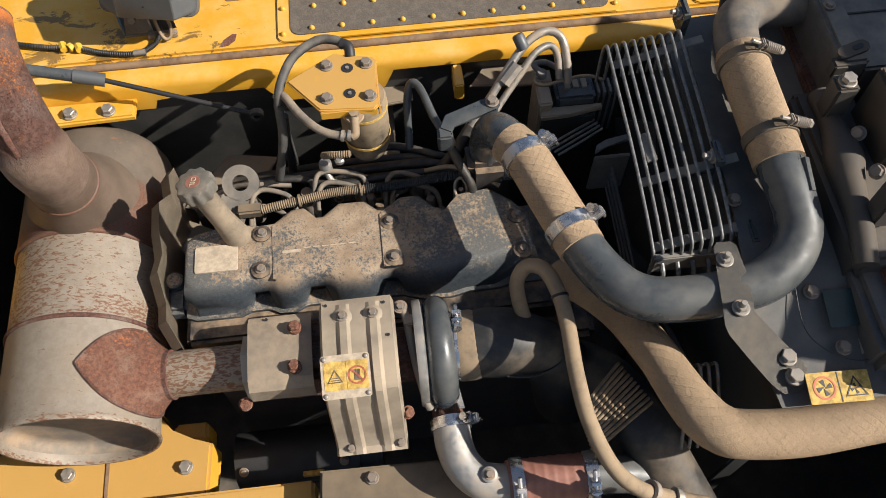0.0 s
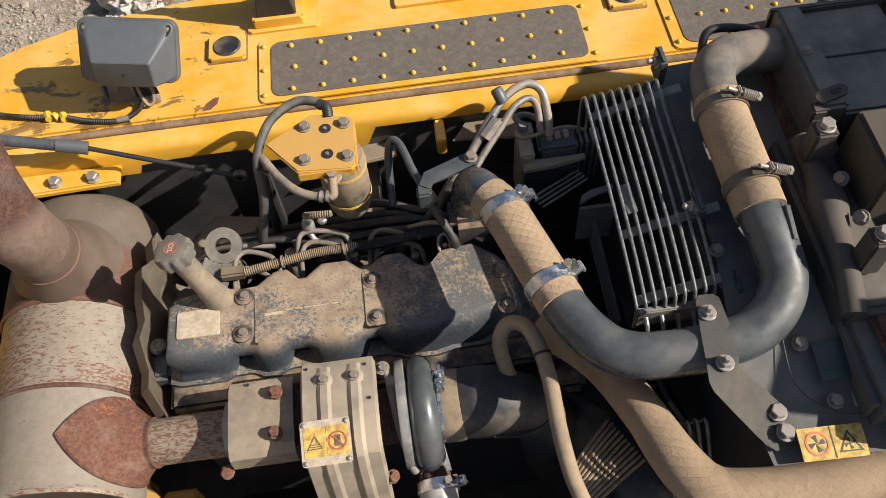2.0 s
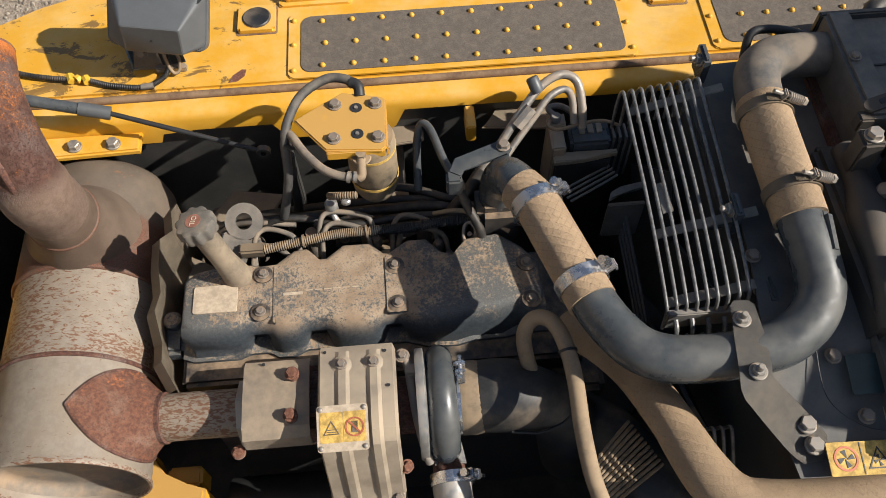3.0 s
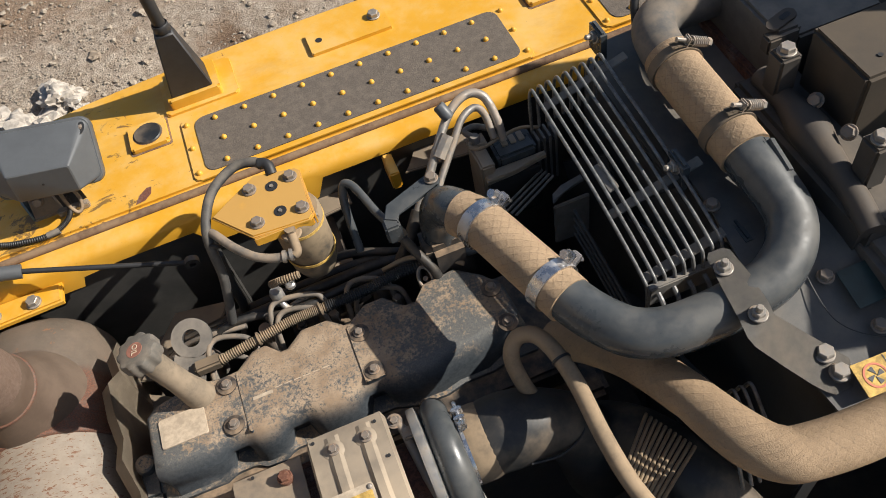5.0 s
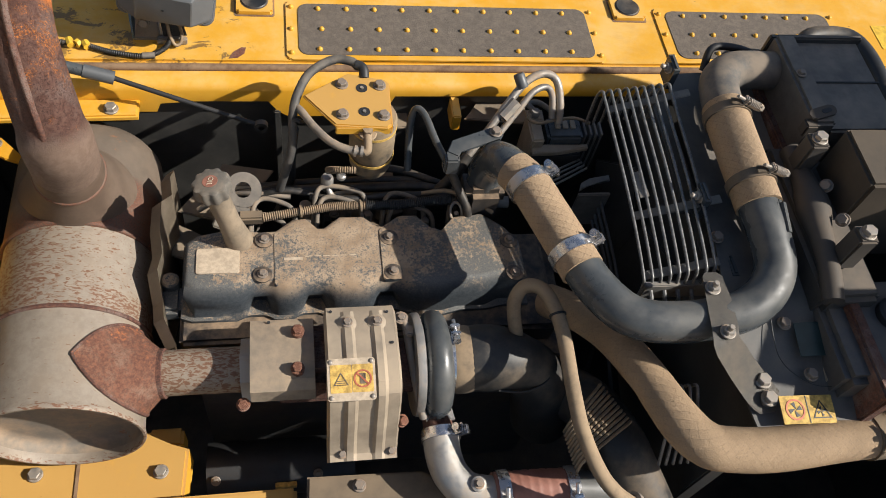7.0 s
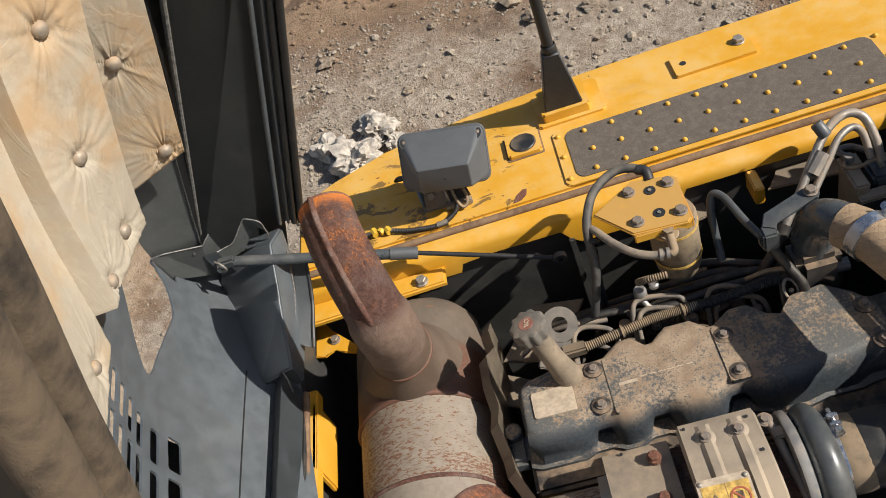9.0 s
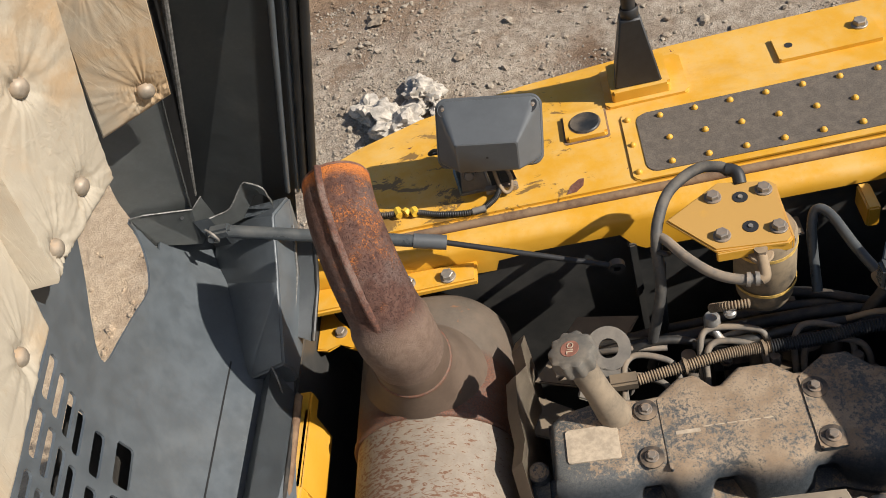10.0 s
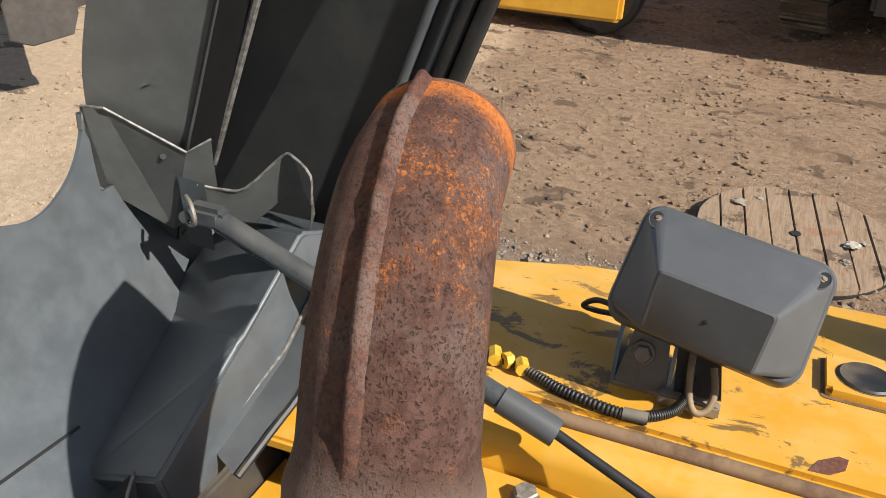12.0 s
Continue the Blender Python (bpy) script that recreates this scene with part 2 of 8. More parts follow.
def pitted_elbow(length):
    """Deep rust: mauve-grey scale full of dark pits, orange where the newest rust breaks through, bare brown at the foot."""
    n = Nodes("pitted_rust")
    uv = n.tree.nodes.new("ShaderNodeTexCoord").outputs["UV"]
    su = n.tree.nodes.new("ShaderNodeSeparateXYZ")
    n.tree.links.new(uv, su.inputs[0])
    run = su.outputs[1]
    wide, mid, fine = n.noise(26, 6, 0.7), n.noise(95, 7, 0.78), n.noise(430, 5, 0.8)
    c = n.mix(n.step(mid, 0.40, 0.60), (0.060, 0.023, 0.015), (0.104, 0.050, 0.036))
    c = n.mix(n.math("MULTIPLY", n.step(n.noise(14, 5), 0.46, 0.60), 0.8), c, n.mix(n.step(fine, 0.4, 0.6), (0.078, 0.046, 0.037), (0.135, 0.090, 0.077)))
    pits = n.add("ShaderNodeTexVoronoi", Scale=330.0, Randomness=1.0)
    warp = n.tree.nodes.new("ShaderNodeVectorMath")
    warp.operation = "MULTIPLY_ADD"
    n.put(warp.inputs[0], n.add("ShaderNodeTexNoise", Vector=n.coord, Scale=170.0, Detail=3.0).outputs[1])
    warp.inputs[1].default_value = (0.007, 0.007, 0.007)
    n.put(warp.inputs[2], n.coord)
    n.put(pits.inputs["Vector"], warp.outputs[0])
    far_pit = n.math("ADD", pits.outputs["Distance"], n.math("MULTIPLY", fine, 0.30))
    some = n.math("MULTIPLY", n.step(n.noise(160, 4, 0.7), 0.38, 0.60), 0.8)
    hole = n.math("MULTIPLY", n.math("SUBTRACT", 1.0, n.step(far_pit, 0.40, 0.60)), some)
    s = n.tree.nodes.new("ShaderNodeSeparateXYZ")
    n.tree.links.new(n.coord, s.inputs[0])
    newer = n.math("MULTIPLY", n.step(run, length * 0.45, length * 0.85), n.step(s.outputs[0], -0.035, 0.03))
    hot = n.step(n.math("ADD", n.math("MULTIPLY", wide, 0.8), n.math("MULTIPLY", newer, 0.15)), 0.475, 0.60)
    spots = n.math("ADD", n.math("MULTIPLY", n.math("SUBTRACT", 1.0, n.step(n.math("ABSOLUTE", n.math("SUBTRACT", far_pit, 0.5)), 0.02, 0.12)), 0.8), n.math("MULTIPLY", n.step(fine, 0.52, 0.6), 0.5))
    c = n.mix(n.math("MULTIPLY", n.math("MULTIPLY", hot, spots), 0.9), c, (0.50, 0.155, 0.022))
    c = n.mix(n.math("MULTIPLY", hole, 0.85), c, (0.034, 0.014, 0.010))
    c = n.mix(n.math("MULTIPLY", n.step(fine, 0.60, 0.70), 0.6), c, (0.040, 0.018, 0.013))
    lip = n.math("MULTIPLY", n.step(n.math("ADD", run, n.math("MULTIPLY", wide, 0.036)), length - 0.014, length + 0.006), n.math("ADD", 0.55, n.math("MULTIPLY", n.step(fine, 0.42, 0.56), 0.45)))
    c = n.mix(lip, c, n.mix(fine, (0.40, 0.105, 0.014), (0.60, 0.19, 0.03)))
    foot = n.math("SUBTRACT", 1.0, n.step(n.math("ADD", run, n.math("MULTIPLY", mid, 0.06)), 0.150, 0.185))
    c = n.mix(n.math("MULTIPLY", foot, 0.85), c, n.mix(n.step(mid, 0.4, 0.6), (0.150, 0.100, 0.072), (0.195, 0.135, 0.10)))
    high = n.math("ADD", n.math("MULTIPLY", n.math("SUBTRACT", 1.0, hole), 0.6), n.math("MULTIPLY", fine, 0.5))
    return n.done(c, 0.82, 0.0, n.math("MULTIPLY", high, n.math("SUBTRACT", 1.0, n.math("MULTIPLY", foot, 0.6))), 1.0, 0.0022)


def soil():
    n = Nodes("trodden_soil")
    wide, mid, fine, tiny = n.noise(0.55, 6, 0.6), n.noise(2.6, 7, 0.65), n.noise(14, 8, 0.72), n.noise(90, 5, 0.75)
    c = n.mix(n.step(mid, 0.36, 0.62), (0.168, 0.105, 0.064), (0.25, 0.164, 0.103))
    c = n.mix(n.step(n.math("ADD", n.math("MULTIPLY", mid, 0.5), n.math("MULTIPLY", fine, 0.5)), 0.53, 0.62), c, (0.275, 0.188, 0.120))
    c = n.mix(n.math("MULTIPLY", n.step(n.noise(1.3, 8, 0.75), 0.55, 0.63), 0.85), c, (0.115, 0.072, 0.046))
    c = n.mix(n.math("MULTIPLY", n.step(wide, 0.6, 0.72), 0.5), c, (0.25, 0.13, 0.08))
    c = n.mix(n.math("MULTIPLY", n.step(n.noise(4.2, 8, 0.72), 0.585, 0.635), 0.75), c, (0.085, 0.058, 0.040))
    c = n.mix(n.math("MULTIPLY", n.step(n.noise(7.5, 7, 0.7), 0.60, 0.66), 0.5), c, (0.34, 0.25, 0.17))
    s = n.tree.nodes.new("ShaderNodeSeparateXYZ")
    n.tree.links.new(n.coord, s.inputs[0])
    away = n.math("MULTIPLY", s.outputs[1], 0.08)
    far_red = n.math("MULTIPLY", n.step(n.math("ADD", away, n.math("MULTIPLY", mid, 0.16)), 0.80, 0.87), n.step(n.noise(1.1, 5), 0.44, 0.56))
    c = n.mix(n.math("MULTIPLY", far_red, 0.6), c, (0.25, 0.115, 0.062))
    near = n.math("SUBTRACT", 1.0, n.step(n.math("ADD", away, n.math("MULTIPLY", mid, 0.13)), 0.45, 0.52))
    gravel = n.math("MULTIPLY", near, n.step(n.math("ADD", n.math("MULTIPLY", wide, 0.5), n.math("MULTIPLY", n.noise(1.9, 6), 0.5)), 0.40, 0.50))
    c = n.mix(n.math("MULTIPLY", gravel, 0.85), c, n.mix(n.step(fine, 0.35, 0.65), (0.25, 0.20, 0.15), (0.47, 0.40, 0.32)))
    sandy = n.step(n.math("ADD", n.math("MULTIPLY", s.outputs[0], -0.2), n.math("MULTIPLY", mid, 0.25)), 0.68, 0.82)
    c = n.mix(n.math("MULTIPLY", sandy, 0.85), c, n.mix(n.step(fine, 0.35, 0.65), (0.46, 0.34, 0.225), (0.57, 0.435, 0.295)))
    yard = n.step(n.math("ADD", away, n.math("MULTIPLY", mid, 0.10)), 0.465, 0.53)
    tan = n.mix(n.step(fine, 0.38, 0.64), (0.228, 0.150, 0.092), (0.335, 0.230, 0.146))
    c = n.mix(n.math("MULTIPLY", n.math("MULTIPLY", yard, n.math("SUBTRACT", 1.0, sandy)), n.step(n.noise(1.7, 7, 0.7), 0.36, 0.47)), c, tan)
    damp = n.step(n.noise(2.1, 4, 0.6, (1.0, 1.5, 1.0)), 0.60, 0.64)
    c = n.mix(n.math("MULTIPLY", n.math("MULTIPLY", damp, yard), 0.8), c, (0.095, 0.060, 0.038))
    c = n.mix(n.math("MULTIPLY", n.step(tiny, 0.52, 0.66), 0.5), c, (0.13, 0.092, 0.064))
    return n.done(c, 0.95, 0.0, n.math("ADD", fine, n.math("MULTIPLY", tiny, 0.6)), 0.75, 0.03)


def weathered_wood():
    """Grey-brown planks, each of its own tone, with dark damp stains and a little red clay."""
    n = Nodes("weathered_wood")
    grain, mid, wide = n.noise(9, 8, 0.7, (7.0, 0.6, 1.0)), n.noise(14, 7, 0.7), n.noise(3.4, 6, 0.65)
    info = n.tree.nodes.new("ShaderNodeObjectInfo").outputs["Random"]
    c = n.mix(n.step(grain, 0.35, 0.65), (0.20, 0.135, 0.085), (0.31, 0.222, 0.148))
    c = n.mix(n.math("MULTIPLY", info, 0.35), c, (0.27, 0.205, 0.145))
    c = n.mix(n.math("MULTIPLY", n.step(mid, 0.5, 0.66), 0.5), c, (0.33, 0.245, 0.165))
    c = n.mix(n.math("MULTIPLY", n.step(n.math("ADD", n.math("MULTIPLY", wide, 0.75), n.math("MULTIPLY", mid, 0.25)), 0.54, 0.585), 0.85), c, (0.085, 0.055, 0.035))
    c = n.mix(n.math("MULTIPLY", n.step(n.noise(4.5, 5), 0.62, 0.70), 0.6), c, (0.27, 0.115, 0.06))
    return n.done(c, 0.9, 0.0, n.math("ADD", grain, n.math("MULTIPLY", mid, 0.4)), 0.5, 0.004)


def quilted():
    n = Nodes("quilted_insulation")
    wide, mid, fine = n.noise(4, 5), n.noise(30, 7, 0.7), n.noise(300, 4)
    c = n.mix(n.step(wide, 0.40, 0.60), (0.40, 0.35, 0.275), (0.45, 0.315, 0.185))
    c = n.mix(n.math("MULTIPLY", n.step(mid, 0.45, 0.7), 0.5), c, (0.48, 0.425, 0.335))
    c = n.mix(n.math("MULTIPLY", n.step(n.noise(11, 8, 0.72), 0.57, 0.68), 0.45), c, (0.31, 0.235, 0.15))
    crease = n.noise(34, 6, 0.7, (1.0, 0.8, 0.25), 1.5)
    fold = n.step(n.noise(9, 4, 0.6, (1.0, 1.0, 0.45), 2.0), 0.49, 0.53)
    return n.done(c, 0.7, 0.0, n.math("ADD", n.math("MULTIPLY", crease, 0.8), n.math("ADD", n.math("MULTIPLY", fold, 0.25), n.math("MULTIPLY", fine, 0.12))), 0.30, 0.004)


def dust_caked():
    """Blue-black paint under a broken film of tan dust, thick over the middle, thin towards both ends and down the front."""
    n = Nodes("dust_caked_paint")
    wide, mid, fine = n.noise(14, 5, 0.6), n.noise(150, 7, 0.8), n.noise(520, 4, 0.75)
    s = n.tree.nodes.new("ShaderNodeSeparateXYZ")
    n.tree.links.new(n.coord, s.inputs[0])
    x, y = s.outputs[0], s.outputs[1]
    band = n.math("MULTIPLY", n.step(x, -0.34, -0.16), n.math("SUBTRACT", 1.0, n.step(x, 0.05, 0.16)))
    back = n.step(y, -0.06, 0.05)
    level = n.math("ADD", n.math("ADD", n.math("MULTIPLY", wide, 0.42), n.math("MULTIPLY", mid, 0.50)), n.math("ADD", n.math("MULTIPLY", band, 0.065), n.math("MULTIPLY", back, 0.035)))
    crust = n.math("MULTIPLY", n.step(level, 0.485, 0.545), n.up(0.15, 0.9))
    base = n.mix(n.step(mid, 0.35, 0.65), (0.030, 0.037, 0.045), (0.060, 0.070, 0.080))
    film = n.math("MULTIPLY", n.math("ADD", 0.2, n.math("MULTIPLY", n.step(fine, 0.40, 0.62), 0.55)), n.up(0.2, 0.98))
    base = n.mix(film, base, (0.165, 0.155, 0.135))
    speck = n.math("MULTIPLY", n.step(n.noise(280, 5, 0.78), 0.52, 0.60), n.math("SUBTRACT", 1.0, n.math("MULTIPLY", n.step(wide, 0.5, 0.62), 0.7)))
    crust = n.math("MULTIPLY", crust, n.math("SUBTRACT", 1.0, n.math("MULTIPLY", speck, 0.85)))
    c = n.mix(n.math("MULTIPLY", crust, 0.94), base, n.mix(n.step(n.noise(30, 5), 0.35, 0.65), (0.275, 0.192, 0.122), (0.370, 0.276, 0.186)))
    return n.done(c, n.mix(crust, (0.55, 0.55, 0.55), (0.95, 0.95, 0.95)), 0.0, n.math("ADD", n.math("MULTIPLY", crust, 0.6), fine), 0.4, 0.0012)


def hood_paint(name, base, rough, film=1.0):
    """Satin dark paint, hazed by dust, with fine scuffs and pale specks."""
    n = Nodes(name)
    wide, mid, fine, tiny = n.noise(5, 5), n.noise(26, 7, 0.7), n.noise(120, 6, 0.7), n.noise(210, 2, 0.5)
    c = n.mix(n.step(mid, 0.35, 0.68), tuple(v * 0.86 for v in base), tuple(v * 1.12 for v in base))
    c = n.mix(n.math("MULTIPLY", n.step(n.math("ADD", n.math("MULTIPLY", wide, 0.65), n.math("MULTIPLY", fine, 0.35)), 0.44, 0.68), 0.30 * film), c, (0.17, 0.155, 0.13))
    scuff = n.step(n.noise(60, 6, 0.75, (0.25, 1.0, 1.6), 0.6), 0.665, 0.70)
    c = n.mix(n.math("MULTIPLY", scuff, 0.35 * film), c, (0.24, 0.225, 0.20))
    c = n.mix(n.step(tiny, 0.80, 0.83), c, (0.36, 0.33, 0.28))
    r = n.math("ADD", rough, n.math("MULTIPLY", n.step(mid, 0.3, 0.75), 0.14))
    n.bsdf.inputs["Specular IOR Level"].default_value = 0.9
    return n.done(c, r, 0.0, n.math("ADD", wide, n.math("MULTIPLY", fine, 0.2)), 0.08, 0.002)


def plain(name, colour, rough=0.5, metal=0.0, vary=0.25, grain=40.0, bump=0.15):
    n = Nodes(name)
    f = n.noise(grain, 6, 0.65)
    c = n.mix(n.step(f, 0.3, 0.7), tuple(v * (1 - vary) for v in colour), tuple(min(1, v * (1 + vary)) for v in colour))
    return n.done(c, rough, metal, f, bump, 0.001)


YELLOW = painted_yellow()
DUSTY_YELLOW = painted_yellow("dusty_yellow_paint", 0.85, 0.20, (0.44, 0.255, 0.075))
TREAD = dusty("grit_tread", (0.105, 0.088, 0.072), 0.5, 0.92, grain=320, dust=(0.155, 0.125, 0.098), bump=0.7, spread=0.22)
RUST = rusted("rusted_steel")
RUST_HOT = rusted("flaking_rust", (0.10, 0.042, 0.027), (0.19, 0.078, 0.046), (0.36, 0.12, 0.04), (0.22, 0.135, 0.095), 0.56, 0.52)
DECKPAINT = painted_yellow("scuffed_deck_paint", 0.5, 0.42, scuffs=0.75)
CONE = dusty("heat_tinted_steel", (0.115, 0.078, 0.056), 0.4, 0.62, 0.1, dust=(0.15, 0.115, 0.085), grain=16, chips=(0.20, 0.085, 0.04), spread=0.3)
SHEET = muffler_sheet()
SHELL = shell_metal()
PIPESHEET = muffler_sheet("flaking_pipe_sheet", level=0.17)
BLOCK = dusty("black_engine_paint", (0.022, 0.025, 0.029), 0.3, 0.45, grain=34, spread=0.2)
COVER = dust_caked()
PIPE = dusty("blue_grey_pipe_paint", (0.056, 0.065, 0.072), 0.18, 0.2, grain=22, spread=0.3, dust=(0.125, 0.115, 0.098), bump=0.15)
WIRE = plain("guard_wire", (0.13, 0.13, 0.127), 0.36, 0.0, 0.4, 90)
STRIP = dusty("dusty_guard_strip", (0.135, 0.136, 0.136), 0.45, 0.45, grain=40, dust=(0.29, 0.245, 0.19), spread=0.3)
FUEL_LINE = dusty("dusty_fuel_line", (0.17, 0.16, 0.145), 0.5, 0.55, 0.2, grain=60, dust=(0.27, 0.21, 0.15))
# hood paint darkened to carry the shade on the end walls
ENDWALL = hood_paint("shade_darkened_hood_paint", (0.042, 0.047, 0.049), 0.42, 0.6)
GREYBOX = dusty("dusty_grey_box", (0.075, 0.074, 0.072), 0.6, 0.55, grain=26, dust=(0.27, 0.23, 0.185), spread=0.3)
HOSE = woven("dusty_woven_rubber", (0.38, 0.265, 0.16), (0.18, 0.125, 0.08))
HOSE_LOW = woven("dusty_smooth_rubber", (0.34, 0.235, 0.14), (0.17, 0.125, 0.085), 12.0, 0.32)
RUBBER = dusty("black_rubber", (0.02, 0.021, 0.022), 0.16, 0.5, grain=16, dust=(0.2, 0.15, 0.1))
TAN_HOSE = dusty("dusty_tan_hose", (0.15, 0.115, 0.08), 0.7, 0.75, grain=45, dust=(0.33, 0.24, 0.15))
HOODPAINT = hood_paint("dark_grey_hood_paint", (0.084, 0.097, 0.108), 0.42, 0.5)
# lighter copy of the hood paint: some dust, the rest lifted for light
HOODDUST_LIT = hood_paint("brightened_dusty_hood_paint", (0.150, 0.160, 0.158), 0.48, 0.8)
WORN_EDGE = plain("worn_paint_edge", (0.17, 0.165, 0.155), 0.5, 0, 0.5, 120)
DARK = dusty("dark_panel_paint", (0.042, 0.044, 0.045), 0.36, 0.42, grain=14, dust=(0.18, 0.14, 0.10), spread=0.3)
GREYHOSE = dusty("dusty_grey_hose", (0.045, 0.046, 0.047), 0.4, 0.55, grain=50, dust=(0.17, 0.145, 0.115), spread=0.25)
PANELGREY = dusty("dusty_shroud_paint", (0.088, 0.090, 0.090), 0.35, 0.45, grain=18, dust=(0.19, 0.16, 0.125), spread=0.3)
PLATE = dusty("dusty_brown_plate", (0.27, 0.225, 0.175), 0.5, 0.5, 0.3, grain=45, dust=(0.33, 0.25, 0.17), spread=0.2)
SHIELD = dusty("dusty_aluminium_shield", (0.385, 0.320, 0.245), 0.45, 0.42, 0.4, grain=22, dust=(0.38, 0.30, 0.21), spread=0.25)
CAST = dusty("cast_aluminium", (0.42, 0.41, 0.39), 0.3, 0.42, 0.7, grain=40, dust=(0.34, 0.27, 0.2))
STEEL = dusty("zinc_plated_steel", (0.36, 0.34, 0.31), 0.4, 0.42, 0.75, grain=60, dust=(0.3, 0.22, 0.15))
BOLT = dusty("bolt_steel", (0.24, 0.225, 0.205), 0.45, 0.45, 0.6, grain=90, dust=(0.3, 0.2, 0.125))
RUSTBOLT = rusted("rusty_bolt", (0.13, 0.05, 0.03), (0.22, 0.1, 0.06))
REDHOSE = plain("red_silicone", (0.24, 0.105, 0.075), 0.6, 0, 0.2, 25)
LAMPGREY = plain("grey_lamp_plastic", (0.085, 0.09, 0.095), 0.45, 0, 0.12, 12, 0.05)
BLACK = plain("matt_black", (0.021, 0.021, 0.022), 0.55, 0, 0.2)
FOAM = quilted()
BUTTON = dusty("pressed_metal_button", (0.36, 0.31, 0.25), 0.5, 0.4, 0.4, grain=60)
SOIL = soil()
DARKSTEEL = dusty("worn_track_steel", (0.10, 0.085, 0.07), 0.5, 0.5, 0.4, grain=8)
GREYROCK = plain("grey_brown_rock", (0.235, 0.185, 0.135), 0.92, 0, 0.4, 18, 0.8)
PRIMER = rusted("bare_rusty_patch", (0.13, 0.045, 0.028), (0.20, 0.075, 0.045))
STONE = plain("pale_stone", (0.285, 0.24, 0.187), 0.9, 0, 0.35, 25, 0.5)
CONCRETE = plain("broken_concrete", (0.41, 0.365, 0.31), 0.92, 0, 0.35, 22, 0.9)
SEALRUBBER = dusty("dusty_seal_rubber", (0.035, 0.027, 0.020), 0.52, 0.9, grain=55, dust=(0.175, 0.128, 0.082), low=-0.6, spread=0.12, bump=0.5)
WOOD = weathered_wood()
SEAL = dusty("dirty_seal", (0.15, 0.085, 0.05), 0.5, 0.9, grain=60, dust=(0.26, 0.17, 0.1))
WARN = plain("warning_yellow", (0.60, 0.37, 0.03), 0.6, 0, 0.25, 60, 0.05)
WORN_WARN = plain("worn_warning_orange", (0.50, 0.32, 0.08), 0.75, 0, 0.4, 90, 0.1)
FADED_INK = plain("faded_black", (0.13, 0.10, 0.07), 0.7, 0, 0.4, 120)
FADED_RED = plain("faded_sign_red", (0.36, 0.10, 0.05), 0.7, 0, 0.3, 120)
INK = plain("sign_black", (0.02, 0.02, 0.02), 0.5)
REDINK = plain("sign_red", (0.42, 0.10, 0.04), 0.5)
PALE = plain("worn_label", (0.42, 0.34, 0.25), 0.75, 0, 0.2, 90)
TEAL = plain("faded_green_label", (0.02, 0.04, 0.037), 0.5)
CLAMP = dusty("bright_clamp_steel", (0.62, 0.62, 0.63), 0.1, 0.25, 0.95, grain=40, dust=(0.3, 0.22, 0.15))
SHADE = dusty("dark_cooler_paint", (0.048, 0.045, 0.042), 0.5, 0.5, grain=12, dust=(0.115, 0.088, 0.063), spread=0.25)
BROWNBOX = dusty("brown_box_paint", (0.060, 0.047, 0.034), 0.5, 0.7, grain=9, dust=(0.105, 0.078, 0.050), spread=0.25)
TANPLATE = dusty("dusty_tan_plate", (0.16, 0.13, 0.10), 0.6, 0.8, grain=12, dust=(0.25, 0.195, 0.135), spread=0.25)
BEIGE = dusty("dusty_beige_box", (0.115, 0.09, 0.064), 0.5, 0.7, grain=10, dust=(0.21, 0.155, 0.10))


# ---- builders ----
def thing(name, label, category, at=(0, 0, 0), group="", kind=""):
    ob = new(name)
    ob.location = at
    ob.empty_display_size = 0.05
    return tagged(ob, label, category, group, kind)


def finish(bm, angle=38):
    bmesh.ops.recalc_face_normals(bm, faces=bm.faces)
    for f in bm.faces:
        f.smooth = True
    for e in bm.edges:
        e.smooth = not (len(e.link_faces) == 2 and e.calc_face_angle(0) > radians(angle))


def mesh_of(name, bm, material, angle=38):
    finish(bm, angle)
    me = bpy.data.meshes.new(name)
    bm.to_mesh(me)
    bm.free()
    me.materials.append(material)
    return me


def part(name, bm, material, parent=None, label="", angle=38):
    """Links a bmesh in world places as one mesh under its thing or part."""
    me = bm if isinstance(bm, bpy.types.Mesh) else mesh_of(name, bm, material, angle)
    ob = new(name, me)
    if parent is not None:
        up = parent
        shift = Vector((0, 0, 0))
        while up is not None:
            shift += up.location
            up = up.parent
        ob.parent = parent
        if not isinstance(bm, bpy.types.Mesh):
            me.transform(Matrix.Translation(-shift))
    return tagged(ob, label)


def place(name, me, m, parent, label=""):
    """An object on shared mesh data at the world pose m, under parent."""
    ob = new(name, me)
    shift, up = Vector((0, 0, 0)), parent
    while up is not None:
        shift += up.location
        up = up.parent
    ob.parent = parent
    ob.matrix_basis = Matrix.Translation(-shift) @ m
    return tagged(ob, label)


def join(*bms):
    out = bms[0]
    for other in bms[1:]:
        me = bpy.data.meshes.new("tmp")
        other.to_mesh(me)
        other.free()
        out.from_mesh(me)
        bpy.data.meshes.remove(me)
    return out


def box(lo, hi, bevel=0.004, m=None, segments=2):
    bm = bmesh.new()
    bmesh.ops.create_cube(bm, size=1)
    lo, hi = Vector(lo), Vector(hi)
    size, mid = hi - lo, (lo + hi) / 2
    for v in bm.verts:
        v.co = Vector(v.co[i] * size[i] + mid[i] for i in range(3))
    if bevel:
        bmesh.ops.bevel(bm, geom=bm.edges[:], offset=min(bevel, min(size) * 0.45), segments=segments, affect="EDGES")
    if m:
        bm.transform(m)
    return bm


